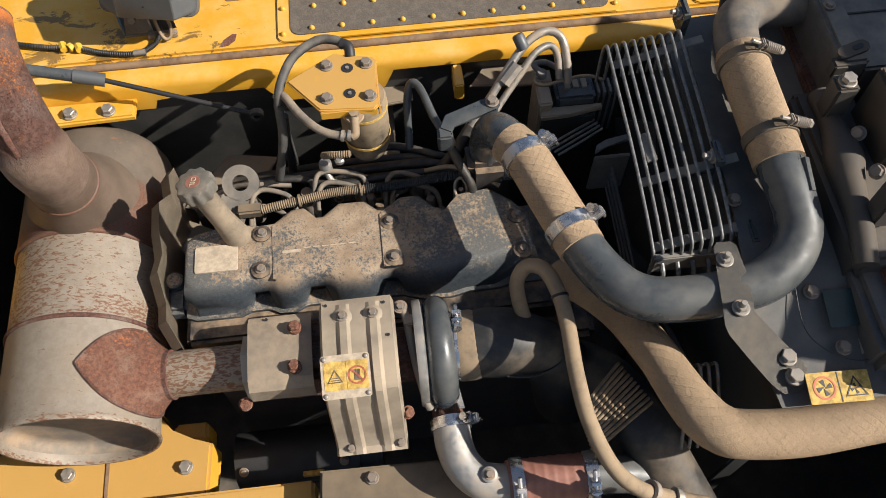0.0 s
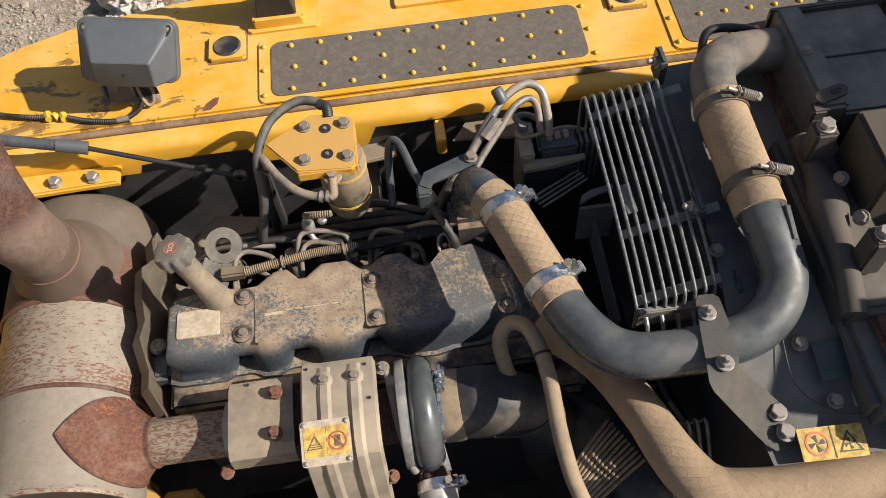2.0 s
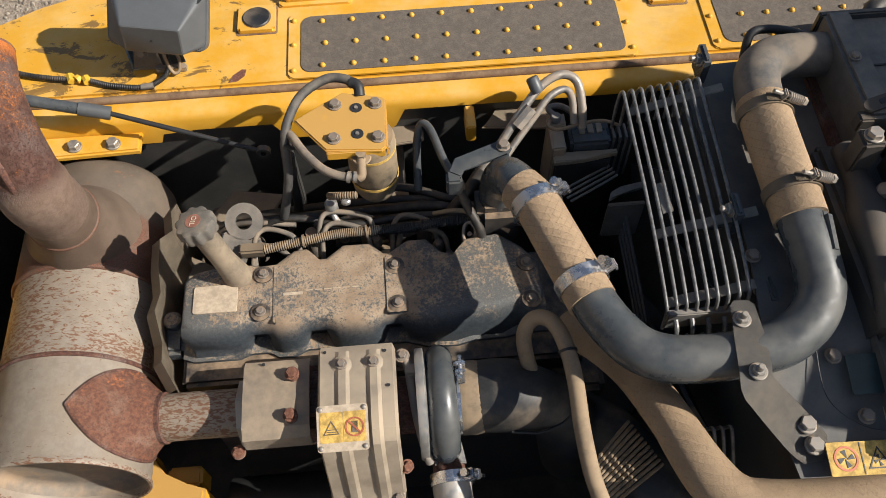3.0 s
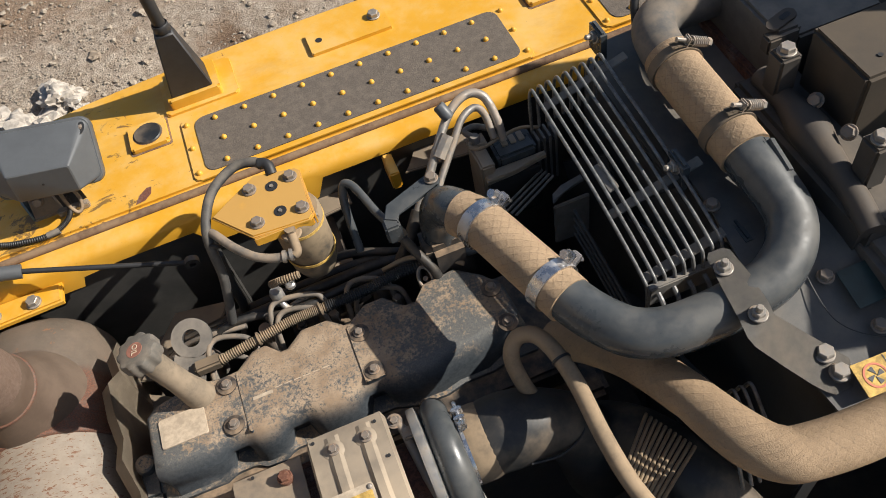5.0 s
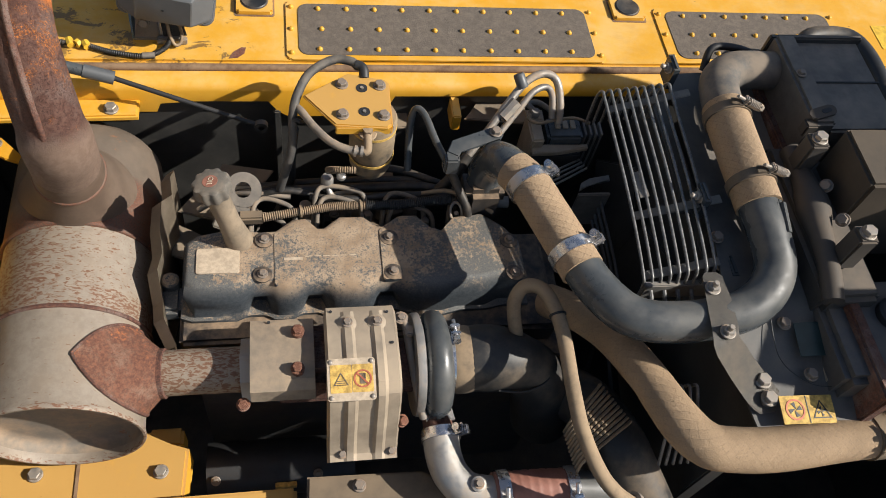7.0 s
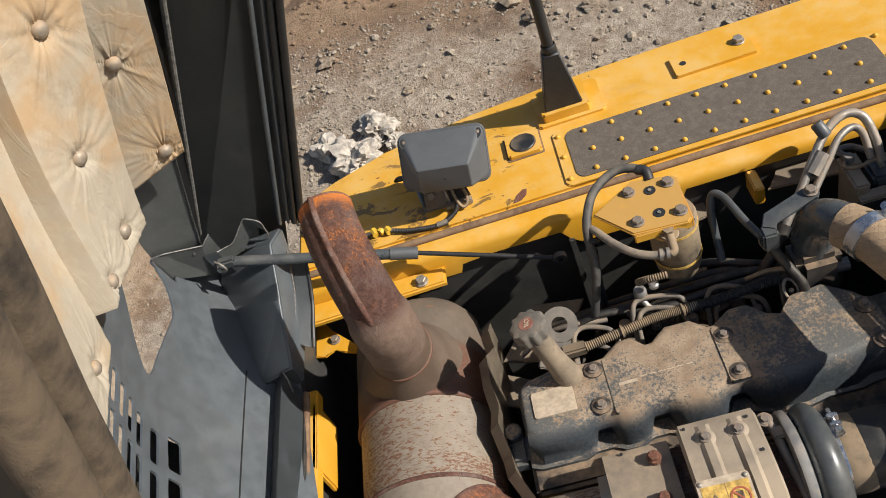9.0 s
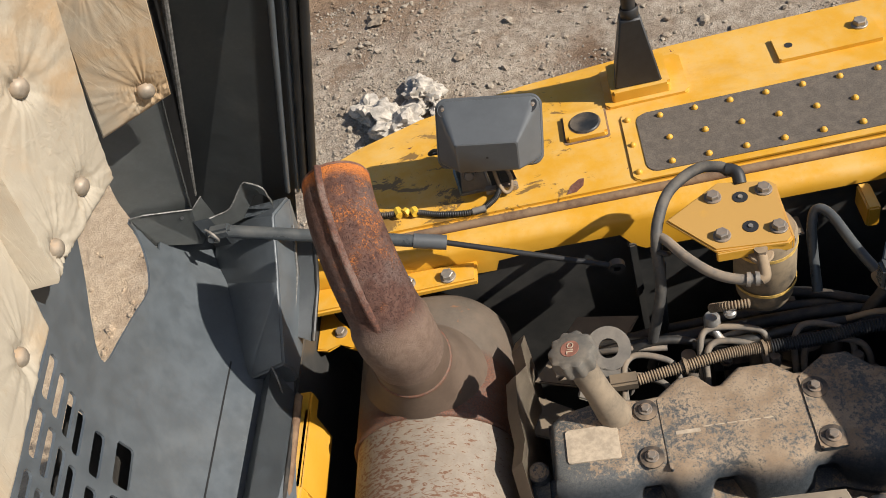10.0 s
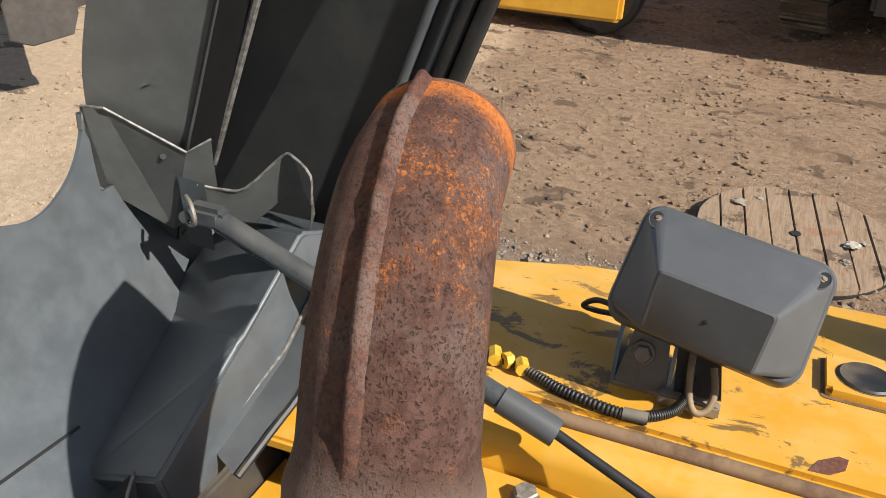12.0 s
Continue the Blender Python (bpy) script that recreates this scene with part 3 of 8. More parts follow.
def smooth_path(points, steps=8, closed=False):
    pts = [Vector(p) for p in points]
    out = []
    n = len(pts)
    for i in range(n if closed else n - 1):
        if closed:
            a, b, c, d = (pts[(i + k) % n] for k in (-1, 0, 1, 2))
        else:
            b, c = pts[i], pts[i + 1]
            a = pts[i - 1] if i else b * 2 - c
            d = pts[i + 2] if i + 2 < n else c * 2 - b
        for k in range(steps):
            t = k / steps
            out.append(0.5 * (2 * b + (c - a) * t + (2 * a - 5 * b + 4 * c - d) * t * t + (3 * b - a - 3 * c + d) * t ** 3))
    if not closed:
        out.append(pts[-1])
    return out


def tube(points, radius, sides=16, steps=8, caps=True, ripple=None, straight=False, closed=False):
    """A tube along a smooth line. radius: a number, or a function of 0..1. ripple: (count, depth) of rings."""
    path = [Vector(p) for p in points] if straight else smooth_path(points, steps, closed)
    if ripple:
        dense = []
        per = max(2, math.ceil(ripple[0] * 4 / (len(path) - 1)))
        for a, b in zip(path, path[1:]):
            dense += [a.lerp(b, k / per) for k in range(per)]
        path = dense + [path[-1]]
    n = len(path)
    bm = bmesh.new()
    rings = []
    prev = None
    for i, p in enumerate(path):
        ahead = (path[(i + 1) % n] - path[i - 1]) if closed else (path[min(i + 1, n - 1)] - path[max(i - 1, 0)])
        ahead.normalize()
        if prev is None:
            side = ahead.orthogonal().normalized()
        else:
            side = (prev - ahead * prev.dot(ahead)).normalized()
        prev = side
        other = ahead.cross(side)
        t = i / (n - 1)
        r = radius(t) if callable(radius) else radius
        if ripple:
            r += ripple[1] * (1 if i % 4 in (1, 2) else -1) * 0.5
        rings.append([bm.verts.new(p + (side * math.cos(a) + other * math.sin(a)) * r) for a in (2 * math.pi * k / sides for k in range(sides))])
    uv = bm.loops.layers.uv.new("wrap")
    run = [0.0]
    for a, b in zip(path, path[1:]):
        run.append(run[-1] + (b - a).length)
    run.append(run[-1])
    for i in range(n if closed else n - 1):
        for k in range(sides):
            a, b = rings[i], rings[(i + 1) % n]
            f = bm.faces.new((a[k], a[(k + 1) % sides], b[(k + 1) % sides], b[k]))
            for loop, u, v in zip(f.loops, (k, k + 1, k + 1, k), (run[i], run[i], run[i + 1], run[i + 1])):
                loop[uv].uv = (u / sides, v)
    if caps and not closed:
        bm.faces.new(rings[0][::-1])
        bm.faces.new(rings[-1])
    return bm


def lathe(profile, m=None, sides=32):
    """A solid turned about z from (radius, height) pairs."""
    bm = bmesh.new()
    rings = []
    for r, z in profile:
        if r < 1e-6:
            rings.append([bm.verts.new((0, 0, z))])
        else:
            rings.append([bm.verts.new((r * math.cos(2 * math.pi * k / sides), r * math.sin(2 * math.pi * k / sides), z)) for k in range(sides)])
    for a, b in zip(rings, rings[1:]):
        for k in range(sides):
            j = (k + 1) % sides
            if len(a) == 1 and len(b) > 1:
                bm.faces.new((a[0], b[j], b[k]))
            elif len(b) == 1 and len(a) > 1:
                bm.faces.new((a[k], a[j], b[0]))
            elif len(a) > 1:
                bm.faces.new((a[k], a[j], b[j], b[k]))
    if m:
        bm.transform(m)
    return bm


def along(a, b):
    """A pose at a whose z points to b."""
    a, b = Vector(a), Vector(b)
    return Matrix.Translation(a) @ (b - a).to_track_quat("Z", "Y").to_matrix().to_4x4()


def slab(outline, z0, z1, bevel=0.003, m=None):
    """A plate from an outline in x and y."""
    bm = bmesh.new()
    low = [bm.verts.new((x, y, z0)) for x, y in outline]
    high = [bm.verts.new((x, y, z1)) for x, y in outline]
    n = len(outline)
    bm.faces.new(low[::-1])
    top = bm.faces.new(high)
    for i in range(n):
        bm.faces.new((low[i], low[(i + 1) % n], high[(i + 1) % n], high[i]))
    if bevel:
        bmesh.ops.bevel(bm, geom=list(top.edges), offset=bevel, segments=2, affect="EDGES")
    if m:
        bm.transform(m)
    return bm


def rounded(x0, y0, x1, y1, r, n=5):
    pts = []
    for cx, cy, a0 in ((x1 - r, y1 - r, 0), (x0 + r, y1 - r, 90), (x0 + r, y0 + r, 180), (x1 - r, y0 + r, 270)):
        for k in range(n + 1):
            a = radians(a0 + 90 * k / n)
            pts.append((cx + r * math.cos(a), cy + r * math.sin(a)))
    return pts


def folded_plate(corners, thick):
    """A flat plate from its corners, with thickness."""
    bm = bmesh.new()
    bm.faces.new([bm.verts.new(c) for c in corners])
    bmesh.ops.solidify(bm, geom=bm.faces[:], thickness=thick)
    return bm


def bent_sheet(profile, width, thick, m=None, bevel=0.0):
    """A sheet bent along (y, z) pairs, width wide in x."""
    bm = bmesh.new()
    pts = [Vector((0, y, z)) for y, z in profile]
    rows = []
    for i, p in enumerate(pts):
        d = (pts[min(i + 1, len(pts) - 1)] - pts[max(i - 1, 0)]).normalized()
        nrm = Vector((0, -d.z, d.y))
        rows.append([bm.verts.new(p + Vector((x, 0, 0)) + nrm * s) for x, s in ((-width / 2, 0), (width / 2, 0), (width / 2, -thick), (-width / 2, -thick))])
    for a, b in zip(rows, rows[1:]):
        for k in range(4):
            bm.faces.new((a[k], a[(k + 1) % 4], b[(k + 1) % 4], b[k]))
    bm.faces.new(rows[0])
    bm.faces.new(rows[-1][::-1])
    if m:
        bm.transform(m)
    return bm


def hex_mesh(name, size, material, washer=1.5, stud=False):
    """A hexagon head of that width across flats on its washer."""
    r = size / math.sqrt(3)
    h = size * 0.55
    head = lathe([(0, 0), (r, 0), (r, h * 0.85), (r * 0.86, h), (0, h)], None, 6)
    ring = lathe([(0, -0.1 * h), (size * washer / 2, -0.1 * h), (size * washer / 2, 0.12 * h), (size * washer / 2 * 0.92, 0.2 * h), (0, 0.2 * h)], None, 18)
    bm = join(head, ring)
    if stud:
        bm = join(bm, lathe([(0, 0), (size * 0.3, 0), (size * 0.3, h * 1.9), (size * 0.24, h * 2.05), (0, h * 2.05)], None, 10))
    return mesh_of(name, bm, material, 25)


M_BOLT = hex_mesh("bolt", 0.017, BOLT)
M_BOLT_S = hex_mesh("small_bolt", 0.012, BOLT, 1.7)
M_BOLT_L = hex_mesh("large_bolt", 0.021, STEEL, 1.4)
M_RUST = hex_mesh("rusty_bolt", 0.017, RUSTBOLT, 1.45)
M_NUT = hex_mesh("nut", 0.017, STEEL, 1.6, True)


def bolt(at, parent, me=None, n=(0, 0, 1), turn=0.0, name="bolt"):
    q = Vector(n).to_track_quat("Z", "Y").to_matrix().to_4x4()
    return place(name, me or M_BOLT, Matrix.Translation(at) @ q @ pose(0, 0, 0, 0, 0, turn), parent)


def clamp(a, b, radius, parent, screw=(0, 0, 1), material=None, width=0.022):
    """A hose clamp round the axis from a towards b, with its worm screw on the side named."""
    m = along(a, b)
    band = lathe([(radius - 0.002, -width / 2), (radius + 0.003, -width / 2), (radius + 0.003, width / 2), (radius - 0.002, width / 2)], m, 36)
    ob = part("hose_clamp", band, material or CLAMP, parent, "bright steel hose clamp")
    ax = (Vector(b) - Vector(a)).normalized()
    s = Vector(screw)
    s = (s - ax * s.dot(ax)).normalized()
    t = ax.cross(s)
    c = Vector(a) + s * (radius + 0.010)
    lugs = join(box((-0.009, -0.013, -0.010), (0.009, -0.004, 0.011), 0.002), box((-0.009, 0.006, -0.010), (0.009, 0.013, 0.010), 0.002),
                lathe([(0, -0.028), (0.0075, -0.028), (0.0075, -0.018), (0.004, -0.018), (0.004, 0.03), (0, 0.03)], pose(0, 0, 0.002, 90, 0, 0), 8))
    frame3 = Matrix.Translation(c) @ Matrix((ax, t, s)).transposed().to_4x4()
    lugs.transform(frame3)
    part("screw", lugs, material or CLAMP, ob, "", 30)
    return ob


def spring_clamp(a, b, radius, parent, screw=(0, 0, 1)):
    """A dusty band clamp drawn tight by a bolt inside a coil spring."""
    ax = (Vector(b) - Vector(a)).normalized()
    ob = part("hose_clamp", lathe([(radius - 0.002, -0.009), (radius + 0.0025, -0.009), (radius + 0.0025, 0.009), (radius - 0.002, 0.009)], along(a, b), 36), BEIGE, parent, "dusty band clamp with coil spring")
    s = Vector(screw)
    s = (s - ax * s.dot(ax)).normalized()
    t = ax.cross(s)
    c = Vector(a) + s * (radius + 0.010)
    coil = [c + t * (-0.004 + 0.030 * k / 56) + (ax * math.cos(k * 0.78) + s * math.sin(k * 0.78)) * 0.0075 for k in range(57)]
    part("spring", tube(coil, 0.0017, 6, 1, straight=True), STEEL, ob, "steel coil spring")
    part("screw", join(tube([c - t * 0.034, c + t * 0.034], 0.0035, 8, 2, straight=True), lathe([(0, 0), (0.008, 0), (0.008, 0.007), (0, 0.007)], along(c + t * 0.028, c + t * 0.06), 6), box((-0.008, -0.009, -0.011), (0.008, -0.003, 0.008), 0.002, Matrix.Translation(c - t * 0.006) @ Matrix((ax, t, s)).transposed().to_4x4())), STEEL, ob, "", 30)
    strap = [c - t * (0.006 + 0.010 * k) - s * (0.002 + 0.004 * k) for k in range(4)]
    part("saddle", ribbon([p - ax * 0.008 for p in strap], [p + ax * 0.008 for p in strap], 0.004), BEIGE, ob)
    return ob


def ribbon(line_a, line_b, thick):
    bm = bmesh.new()
    a, b = [bm.verts.new(p) for p in line_a], [bm.verts.new(p) for p in line_b]
    for k in range(len(a) - 1):
        bm.faces.new((a[k], a[k + 1], b[k + 1], b[k]))
    bmesh.ops.solidify(bm, geom=bm.faces[:], thickness=thick)
    return bm


# ---- ground ----
SLOPE, LEVEL = 0.13, 5.0


def ground_z(x, y):
    """The yard: it rises gently away from the machine."""
    z = SLOPE * (y - LEVEL)
    lump = 0.10 * (noise.noise((x * 0.45, y * 0.45, 0)) + 0.45 * noise.noise((x * 1.3, y * 1.3, 3)) + 0.2 * noise.noise((x * 4, y * 4, 7)))
    return z + lump * min(1.0, 30 / (30 + abs(x) + abs(y)))


def build_ground():
    xs = [-900, -300, -120, -60, -30, -18] + [-12 + 0.16 * k for k in range(126)] + [12, 18, 30, 60, 120, 300, 900]
    ys = [-900, -300, -100, -40, -15, -6, -2, 0] + [1.2 + 0.14 * k for k in range(90)] + [15, 18, 24, 40, 80, 200, 900]
    bm = bmesh.new()
    grid = [[bm.verts.new((x, y, ground_z(x, max(min(y, 60), -30)))) for x in xs] for y in ys]
    for a, b in zip(grid, grid[1:]):
        for k in range(len(xs) - 1):
            bm.faces.new((a[k], a[k + 1], b[k + 1], b[k]))
    ob = part("ground", bm, SOIL, None, "trodden brown soil yard with pale gravel patches", 80)
    tagged(ob, category="ground", kind="structure")


build_ground()


def rock_bm(seed, size, flat=0.6, rough=0.45, fine=2):
    bm = bmesh.new()
    bmesh.ops.create_icosphere(bm, subdivisions=fine, radius=1)
    for v in bm.verts:
        n = noise.noise(v.co * 1.3 + Vector((seed * 7.1, seed * 3.3, 0))) * rough + noise.noise(v.co * 3.1 + Vector((seed, 0, seed * 5))) * rough * 0.4
        n += (0.22 * noise.noise(v.co * 6.5 + Vector((0, seed * 2.2, 0))) + 0.12 * noise.noise(v.co * 13 + Vector((seed, 0, 0)))) * (fine > 2)
        v.co = v.co * (1 + n)
        v.co.z *= flat
        v.co *= size
    return bm


def scatter(name, label, count, area, sizes, material, seed, sides=1):
    """Small loose stones, too many to count, joined."""
    rng = random.Random(seed)
    shapes = []
    for k in range(6):
        b = bmesh.new()
        bmesh.ops.create_icosphere(b, subdivisions=1, radius=1)
        shapes.append(([v.co * (1 + 0.55 * noise.noise(v.co * 1.7 + Vector((k * 9, seed, 0)))) for v in b.verts], [[v.index for v in f.verts] for f in b.faces]))
        b.free()
    verts, faces = [], []
    for _ in range(count):
        x, y = rng.uniform(area[0], area[2]), rng.uniform(area[1], area[3])
        if noise.noise((x * 0.7, y * 0.7, seed)) < rng.uniform(-0.5, 0.25):
            continue
        s = sizes[0] * (sizes[1] / sizes[0]) ** (rng.random() ** 2.2)
        co, fs = rng.choice(shapes)
        m = pose(x, y, ground_z(x, y) + s * 0.2, rng.uniform(-30, 30), rng.uniform(-30, 30), rng.uniform(0, 360))
        base = len(verts)
        verts += [m @ Vector((c.x * s, c.y * s, c.z * s * 0.6)) for c in co]
        faces += [[base + i for i in f] for f in fs]
    me = bpy.data.meshes.new(name)
    me.from_pydata(verts, [], faces)
    me.materials.append(material)
    ob = new(name, me)
    tagged(ob, label, "stones", kind="stuff")


scatter("gravel", "loose pale grey gravel spread over the soil", 34000, (-3.0, 3.6, 3.6, 5.6), (0.004, 0.015), STONE, 3)
scatter("gravel", "larger pale stones among the gravel", 380, (-3.0, 3.8, 3.6, 5.5), (0.014, 0.036), STONE, 4)
scatter("gravel", "scattered small stones on the brown soil", 5000, (-7.0, 5.4, 4.0, 11.5), (0.006, 0.026), GREYROCK, 5)
scatter("clods", "dry brown soil clods scattered on the ground", 14000, (-7.0, 3.0, 4.0, 11.5), (0.008, 0.034), SOIL, 8)

for seed, (x, y, s, f) in enumerate(((-1.42, 4.25, 0.16, 0.7), (-1.25, 4.45, 0.13, 0.7), (-1.62, 4.42, 0.10, 0.8), (-1.3, 4.1, 0.07, 0.8), (-1.15, 4.3, 0.06, 0.8), (-1.55, 4.1, 0.05, 0.7))):
    rock = rock_bm(seed + 2, s, f, 0.75, 4)
    rock.transform(Matrix.Translation((x, y, ground_z(x, y) + s * 0.25)))
    tagged(part("concrete_lump", rock, CONCRETE, None, "jagged pale lump of broken concrete on soil", 30), category="rubble", group="broken concrete on the yard")
for seed, (x, y, s) in enumerate(((-1.6, 5.35, 0.06), (-1.9, 5.2, 0.05), (0.35, 5.0, 0.06), (1.6, 5.1, 0.05), (-0.12, 5.33, 0.085), (0.10, 5.22, 0.05), (-0.02, 5.08, 0.07), (0.32, 5.55, 0.06), (0.45, 5.5, 0.045), (-0.75, 5.35, 0.035), (0.9, 5.3, 0.05), (-1.0, 4.75, 0.04))):
    rock = rock_bm(seed + 20, s, 0.5, 0.7, 3)
    rock.transform(Matrix.Translation((x, y, ground_z(x, y) + s * 0.15)))
    tagged(part("stone", rock, GREYROCK, None, "loose grey-brown stone lying on the soil", 30), category="stone", group="loose stones on the yard")
stick = tube([(1.0, 4.72, ground_z(1.0, 4.72) + 0.03), (1.06, 4.83, ground_z(1.06, 4.83) + 0.035), (1.13, 4.95, ground_z(1.13, 4.95) + 0.03)], lambda t: 0.022 + 0.008 * math.sin(t * 5), 8)
tagged(part("wood_scrap", stick, WOOD, None, "short weathered piece of wood lying on gravel"), category="wood")


def cable_drum_end(cx, cy, radius, turn, hole=True):
    """The round end of a wooden cable drum, laid flat: planks cut to a circle."""
    z = ground_z(cx, cy) + 0.025
    tilt = Matrix.Translation((cx, cy, z)) @ pose(0, 0, 0, math.degrees(math.atan(SLOPE)), 0, turn)
    ob = thing("cable_drum_end", "round wooden cable drum end of weathered planks on soil", "cable drum", group="drum ends on the yard")
    count = 8
    w = 2 * radius / count
    for k in range(count):
        x0, x1 = -radius + k * w + 0.004, -radius + (k + 1) * w - 0.004
        pts_top, pts_bot = [], []
        for j in range(9):
            x = x0 + (x1 - x0) * j / 8
            h = math.sqrt(max(radius ** 2 - x * x, 0.0004))
            pts_top.append((x, h))
            pts_bot.append((x, -h))
        part("plank", slab(pts_bot + pts_top[::-1], 0, 0.05 + 0.004 * (k % 3), 0.005, tilt), WOOD, ob)
    rim = lathe([(radius * 0.98, -0.07), (radius + 0.012, -0.07), (radius + 0.012, 0.02), (radius * 0.98, 0.02)], tilt, 64)
    part("rim_band", rim, BLACK, ob, "dark steel rim band")
    hub = lathe([(0, 0.058), (0.035, 0.058), (0.035, 0.0605), (0, 0.0605)], tilt, 20)
    part("hub_hole", hub, BLACK, ob, "dark centre hole")


cable_drum_end(2.72, 4.42, 0.66, 15)
cable_drum_end(-0.02, 6.27, 0.66, 8)

for seed, (x, y, s) in enumerate(((0.34, 6.24, 0.05), (0.30, 6.02, 0.03), (-0.42, 6.55, 0.05), (0.42, 6.30, 0.025), (-0.05, 5.9, 0.025), (-0.30, 6.66, 0.03))):
    rock = rock_bm(seed + 50, s, 0.35, 0.8, 3)
    rock.transform(Matrix.Translation((x, y, ground_z(-0.02, 6.27) + SLOPE * (y - 6.27) + 0.08 + s * 0.2)))
    tagged(part("debris_lump", rock, CONCRETE if seed == 0 else STONE, None, "flat crumbled lump lying on the drum planks", 30), category="rubble", group="debris on the drum end")

# ---- machine body ----
D = 2.075
deck = thing("side_deck", "yellow painted steel side deck, dusty and chipped", "machine deck", (0.3, 1.4, D))
back = [(1.95, 1.34), (1.6, 1.44), (1.35, 1.495), (1.11, 1.54), (0.85, 1.58), (0.585, 1.602), (0.144, 1.604), (-0.10, 1.60), (-0.343, 1.582), (-0.563, 1.548), (-0.70, 1.505), (-0.79, 1.455)]
top = [(-0.79, 1.237), (1.95, 1.237)] + back
part("top_plate", slab(top, D - 0.012, D, 0.006), DECKPAINT, deck)
skirt = bmesh.new()
lines = [[skirt.verts.new((x, y + o, z)) for x, y in back] for o, z in ((-0.004, D - 0.004), (0.004, D - 0.012), (0.006, D - 0.2), (-0.02, 0.9))]
for a, b in zip(lines, lines[1:]):
    for k in range(len(back) - 1):
        skirt.faces.new((a[k], a[k + 1], b[k + 1], b[k]))
part("side_skirt", skirt, YELLOW, deck)
part("deck_seal", tube([(-0.79, 1.229, D - 0.008), (0.3, 1.229, D - 0.008), (1.95, 1.229, D - 0.008)], 0.0085, 10, 20), SEAL, deck, "brown dirt-caked rubber seal strip")
# rail below the seal, with a hanging lip
rail = bmesh.new()
rings = []
for x, low in ((-0.79, 0.075), (-0.66, 0.075), (-0.655, 0.06), (-0.44, 0.06), (-0.43, 0.035), (-0.36, 0.028), (-0.21, 0.028), (-0.19, 0.06), (-0.17, 0.075), (0.02, 0.075), (0.04, 0.06), (0.06, 0.012), (1.0, 0.010), (1.95, 0.010)):
    pro = [(1.222, D - 0.010), (1.200, D - 0.012), (1.188, D - 0.018), (1.182, D - 0.03), (1.181, D - 0.03 - low), (1.186, D - 0.03 - low), (1.188, D - 0.034), (1.222, D - 0.022)]
    rings.append([rail.verts.new((x, y, z)) for y, z in pro])
for a, b in zip(rings, rings[1:]):
    for k in range(8):
        rail.faces.new((a[k], a[(k + 1) % 8], b[(k + 1) % 8], b[k]))
rail.faces.new(rings[0])
rail.faces.new(rings[-1][::-1])
part("inner_rail", rail, YELLOW, deck, "", 50)

stud = mesh_of("stud", lathe([(0.0060, 0), (0.0060, 0.002), (0.0042, 0.0052), (0.002, 0.0066), (0, 0.0066)], None, 12), YELLOW, 60)


def tread_pad(x0, x1, cols):
    plate = part("pad_frame", slab(rounded(x0 - 0.026, 1.243, x1 + 0.022, 1.424, 0.012), D - 0.002, D + 0.004, 0.002), YELLOW, deck, "raised yellow frame plate")
    pad = part("tread_pad", slab(rounded(x0, 1.256, x1, 1.412, 0.02), D + 0.001, D + 0.0058, 0.001), TREAD, deck, "grey-brown anti-slip pad with yellow studs")
    for r, y in enumerate((1.395, 1.332, 1.271)):
        for k in range(cols):
            x = x0 + 0.044 + (x1 - x0 - 0.10) * k / (cols - 1) + (0.006 if r == 1 else 0)
            place("stud", stud, Matrix.Translation((x, y, D + 0.0056)), pad)
    for x in (x0 - 0.015, x1 + 0.012):
        for y in (1.262, 1.333, 1.402):
            place("stud", stud, Matrix.Translation((x, y, D + 0.0038)), plate)


tread_pad(-0.142, 0.521, 10)
tread_pad(0.724, 1.15, 7)
for cx, cy in ((-0.235, 1.415), (0.632, 1.418)):
    part("dirt_edge", slab(rounded(cx - 0.043, cy - 0.041, cx + 0.043, cy + 0.041, 0.006), D - 0.002, D + 0.0008, 0), SEAL, deck, "line of dirt round the boss")
    base = part("cap_base", slab(rounded(cx - 0.039, cy - 0.036, cx + 0.039, cy + 0.036, 0.006), D - 0.002, D + 0.010, 0.0055), YELLOW, deck, "yellow square boss, dirty edges")
    part("rubber_cap", lathe([(0, 0.008), (0.029, 0.008), (0.029, 0.0115), (0.027, 0.0135), (0.025, 0.0128), (0, 0.0132)], Matrix.Translation((cx, cy, D)), 32), RUBBER, base, "round black rubber plug")
    part("plug_ring", lathe([(0.028, 0.0094), (0.0305, 0.0094), (0.0305, 0.0106), (0.028, 0.0106)], Matrix.Translation((cx, cy, D)), 32), SEAL, base)
hold = part("mounting_plate", slab(rounded(0.134, 1.472, 0.314, 1.541, 0.003), D - 0.001, D + 0.008, 0.002), YELLOW, deck, "small yellow mounting plate with one bolt")
part("bolt_hole", lathe([(0, 0.0075), (0.0075, 0.0075), (0.0075, 0.0086), (0, 0.0086)], Matrix.Translation((0.158, 1.509, D)), 14), BLACK, hold)
bolt((0.287, 1.522, D + 0.009), hold, M_BOLT_L)
part("rust_patch", slab([(-0.288, 1.247), (-0.27, 1.249), (-0.256, 1.262), (-0.253, 1.279), (-0.262, 1.28), (-0.279, 1.266)], D - 0.003, D + 0.0008, 0.0), PRIMER, deck, "patch of worn bare rusty steel")
for x in (-0.598, -0.522):
    bolt((x, 1.152, 2.026), deck, M_BOLT_L)
part("corner_bracket", slab([(-0.80, 1.125), (-0.47, 1.135), (-0.47, 1.182), (-0.80, 1.182)], 2.012, 2.024, 0.004), YELLOW, deck)
part("hanging_tab", box((0.180, 1.125, 1.985), (0.200, 1.184, 2.03), 0.003), YELLOW, deck)

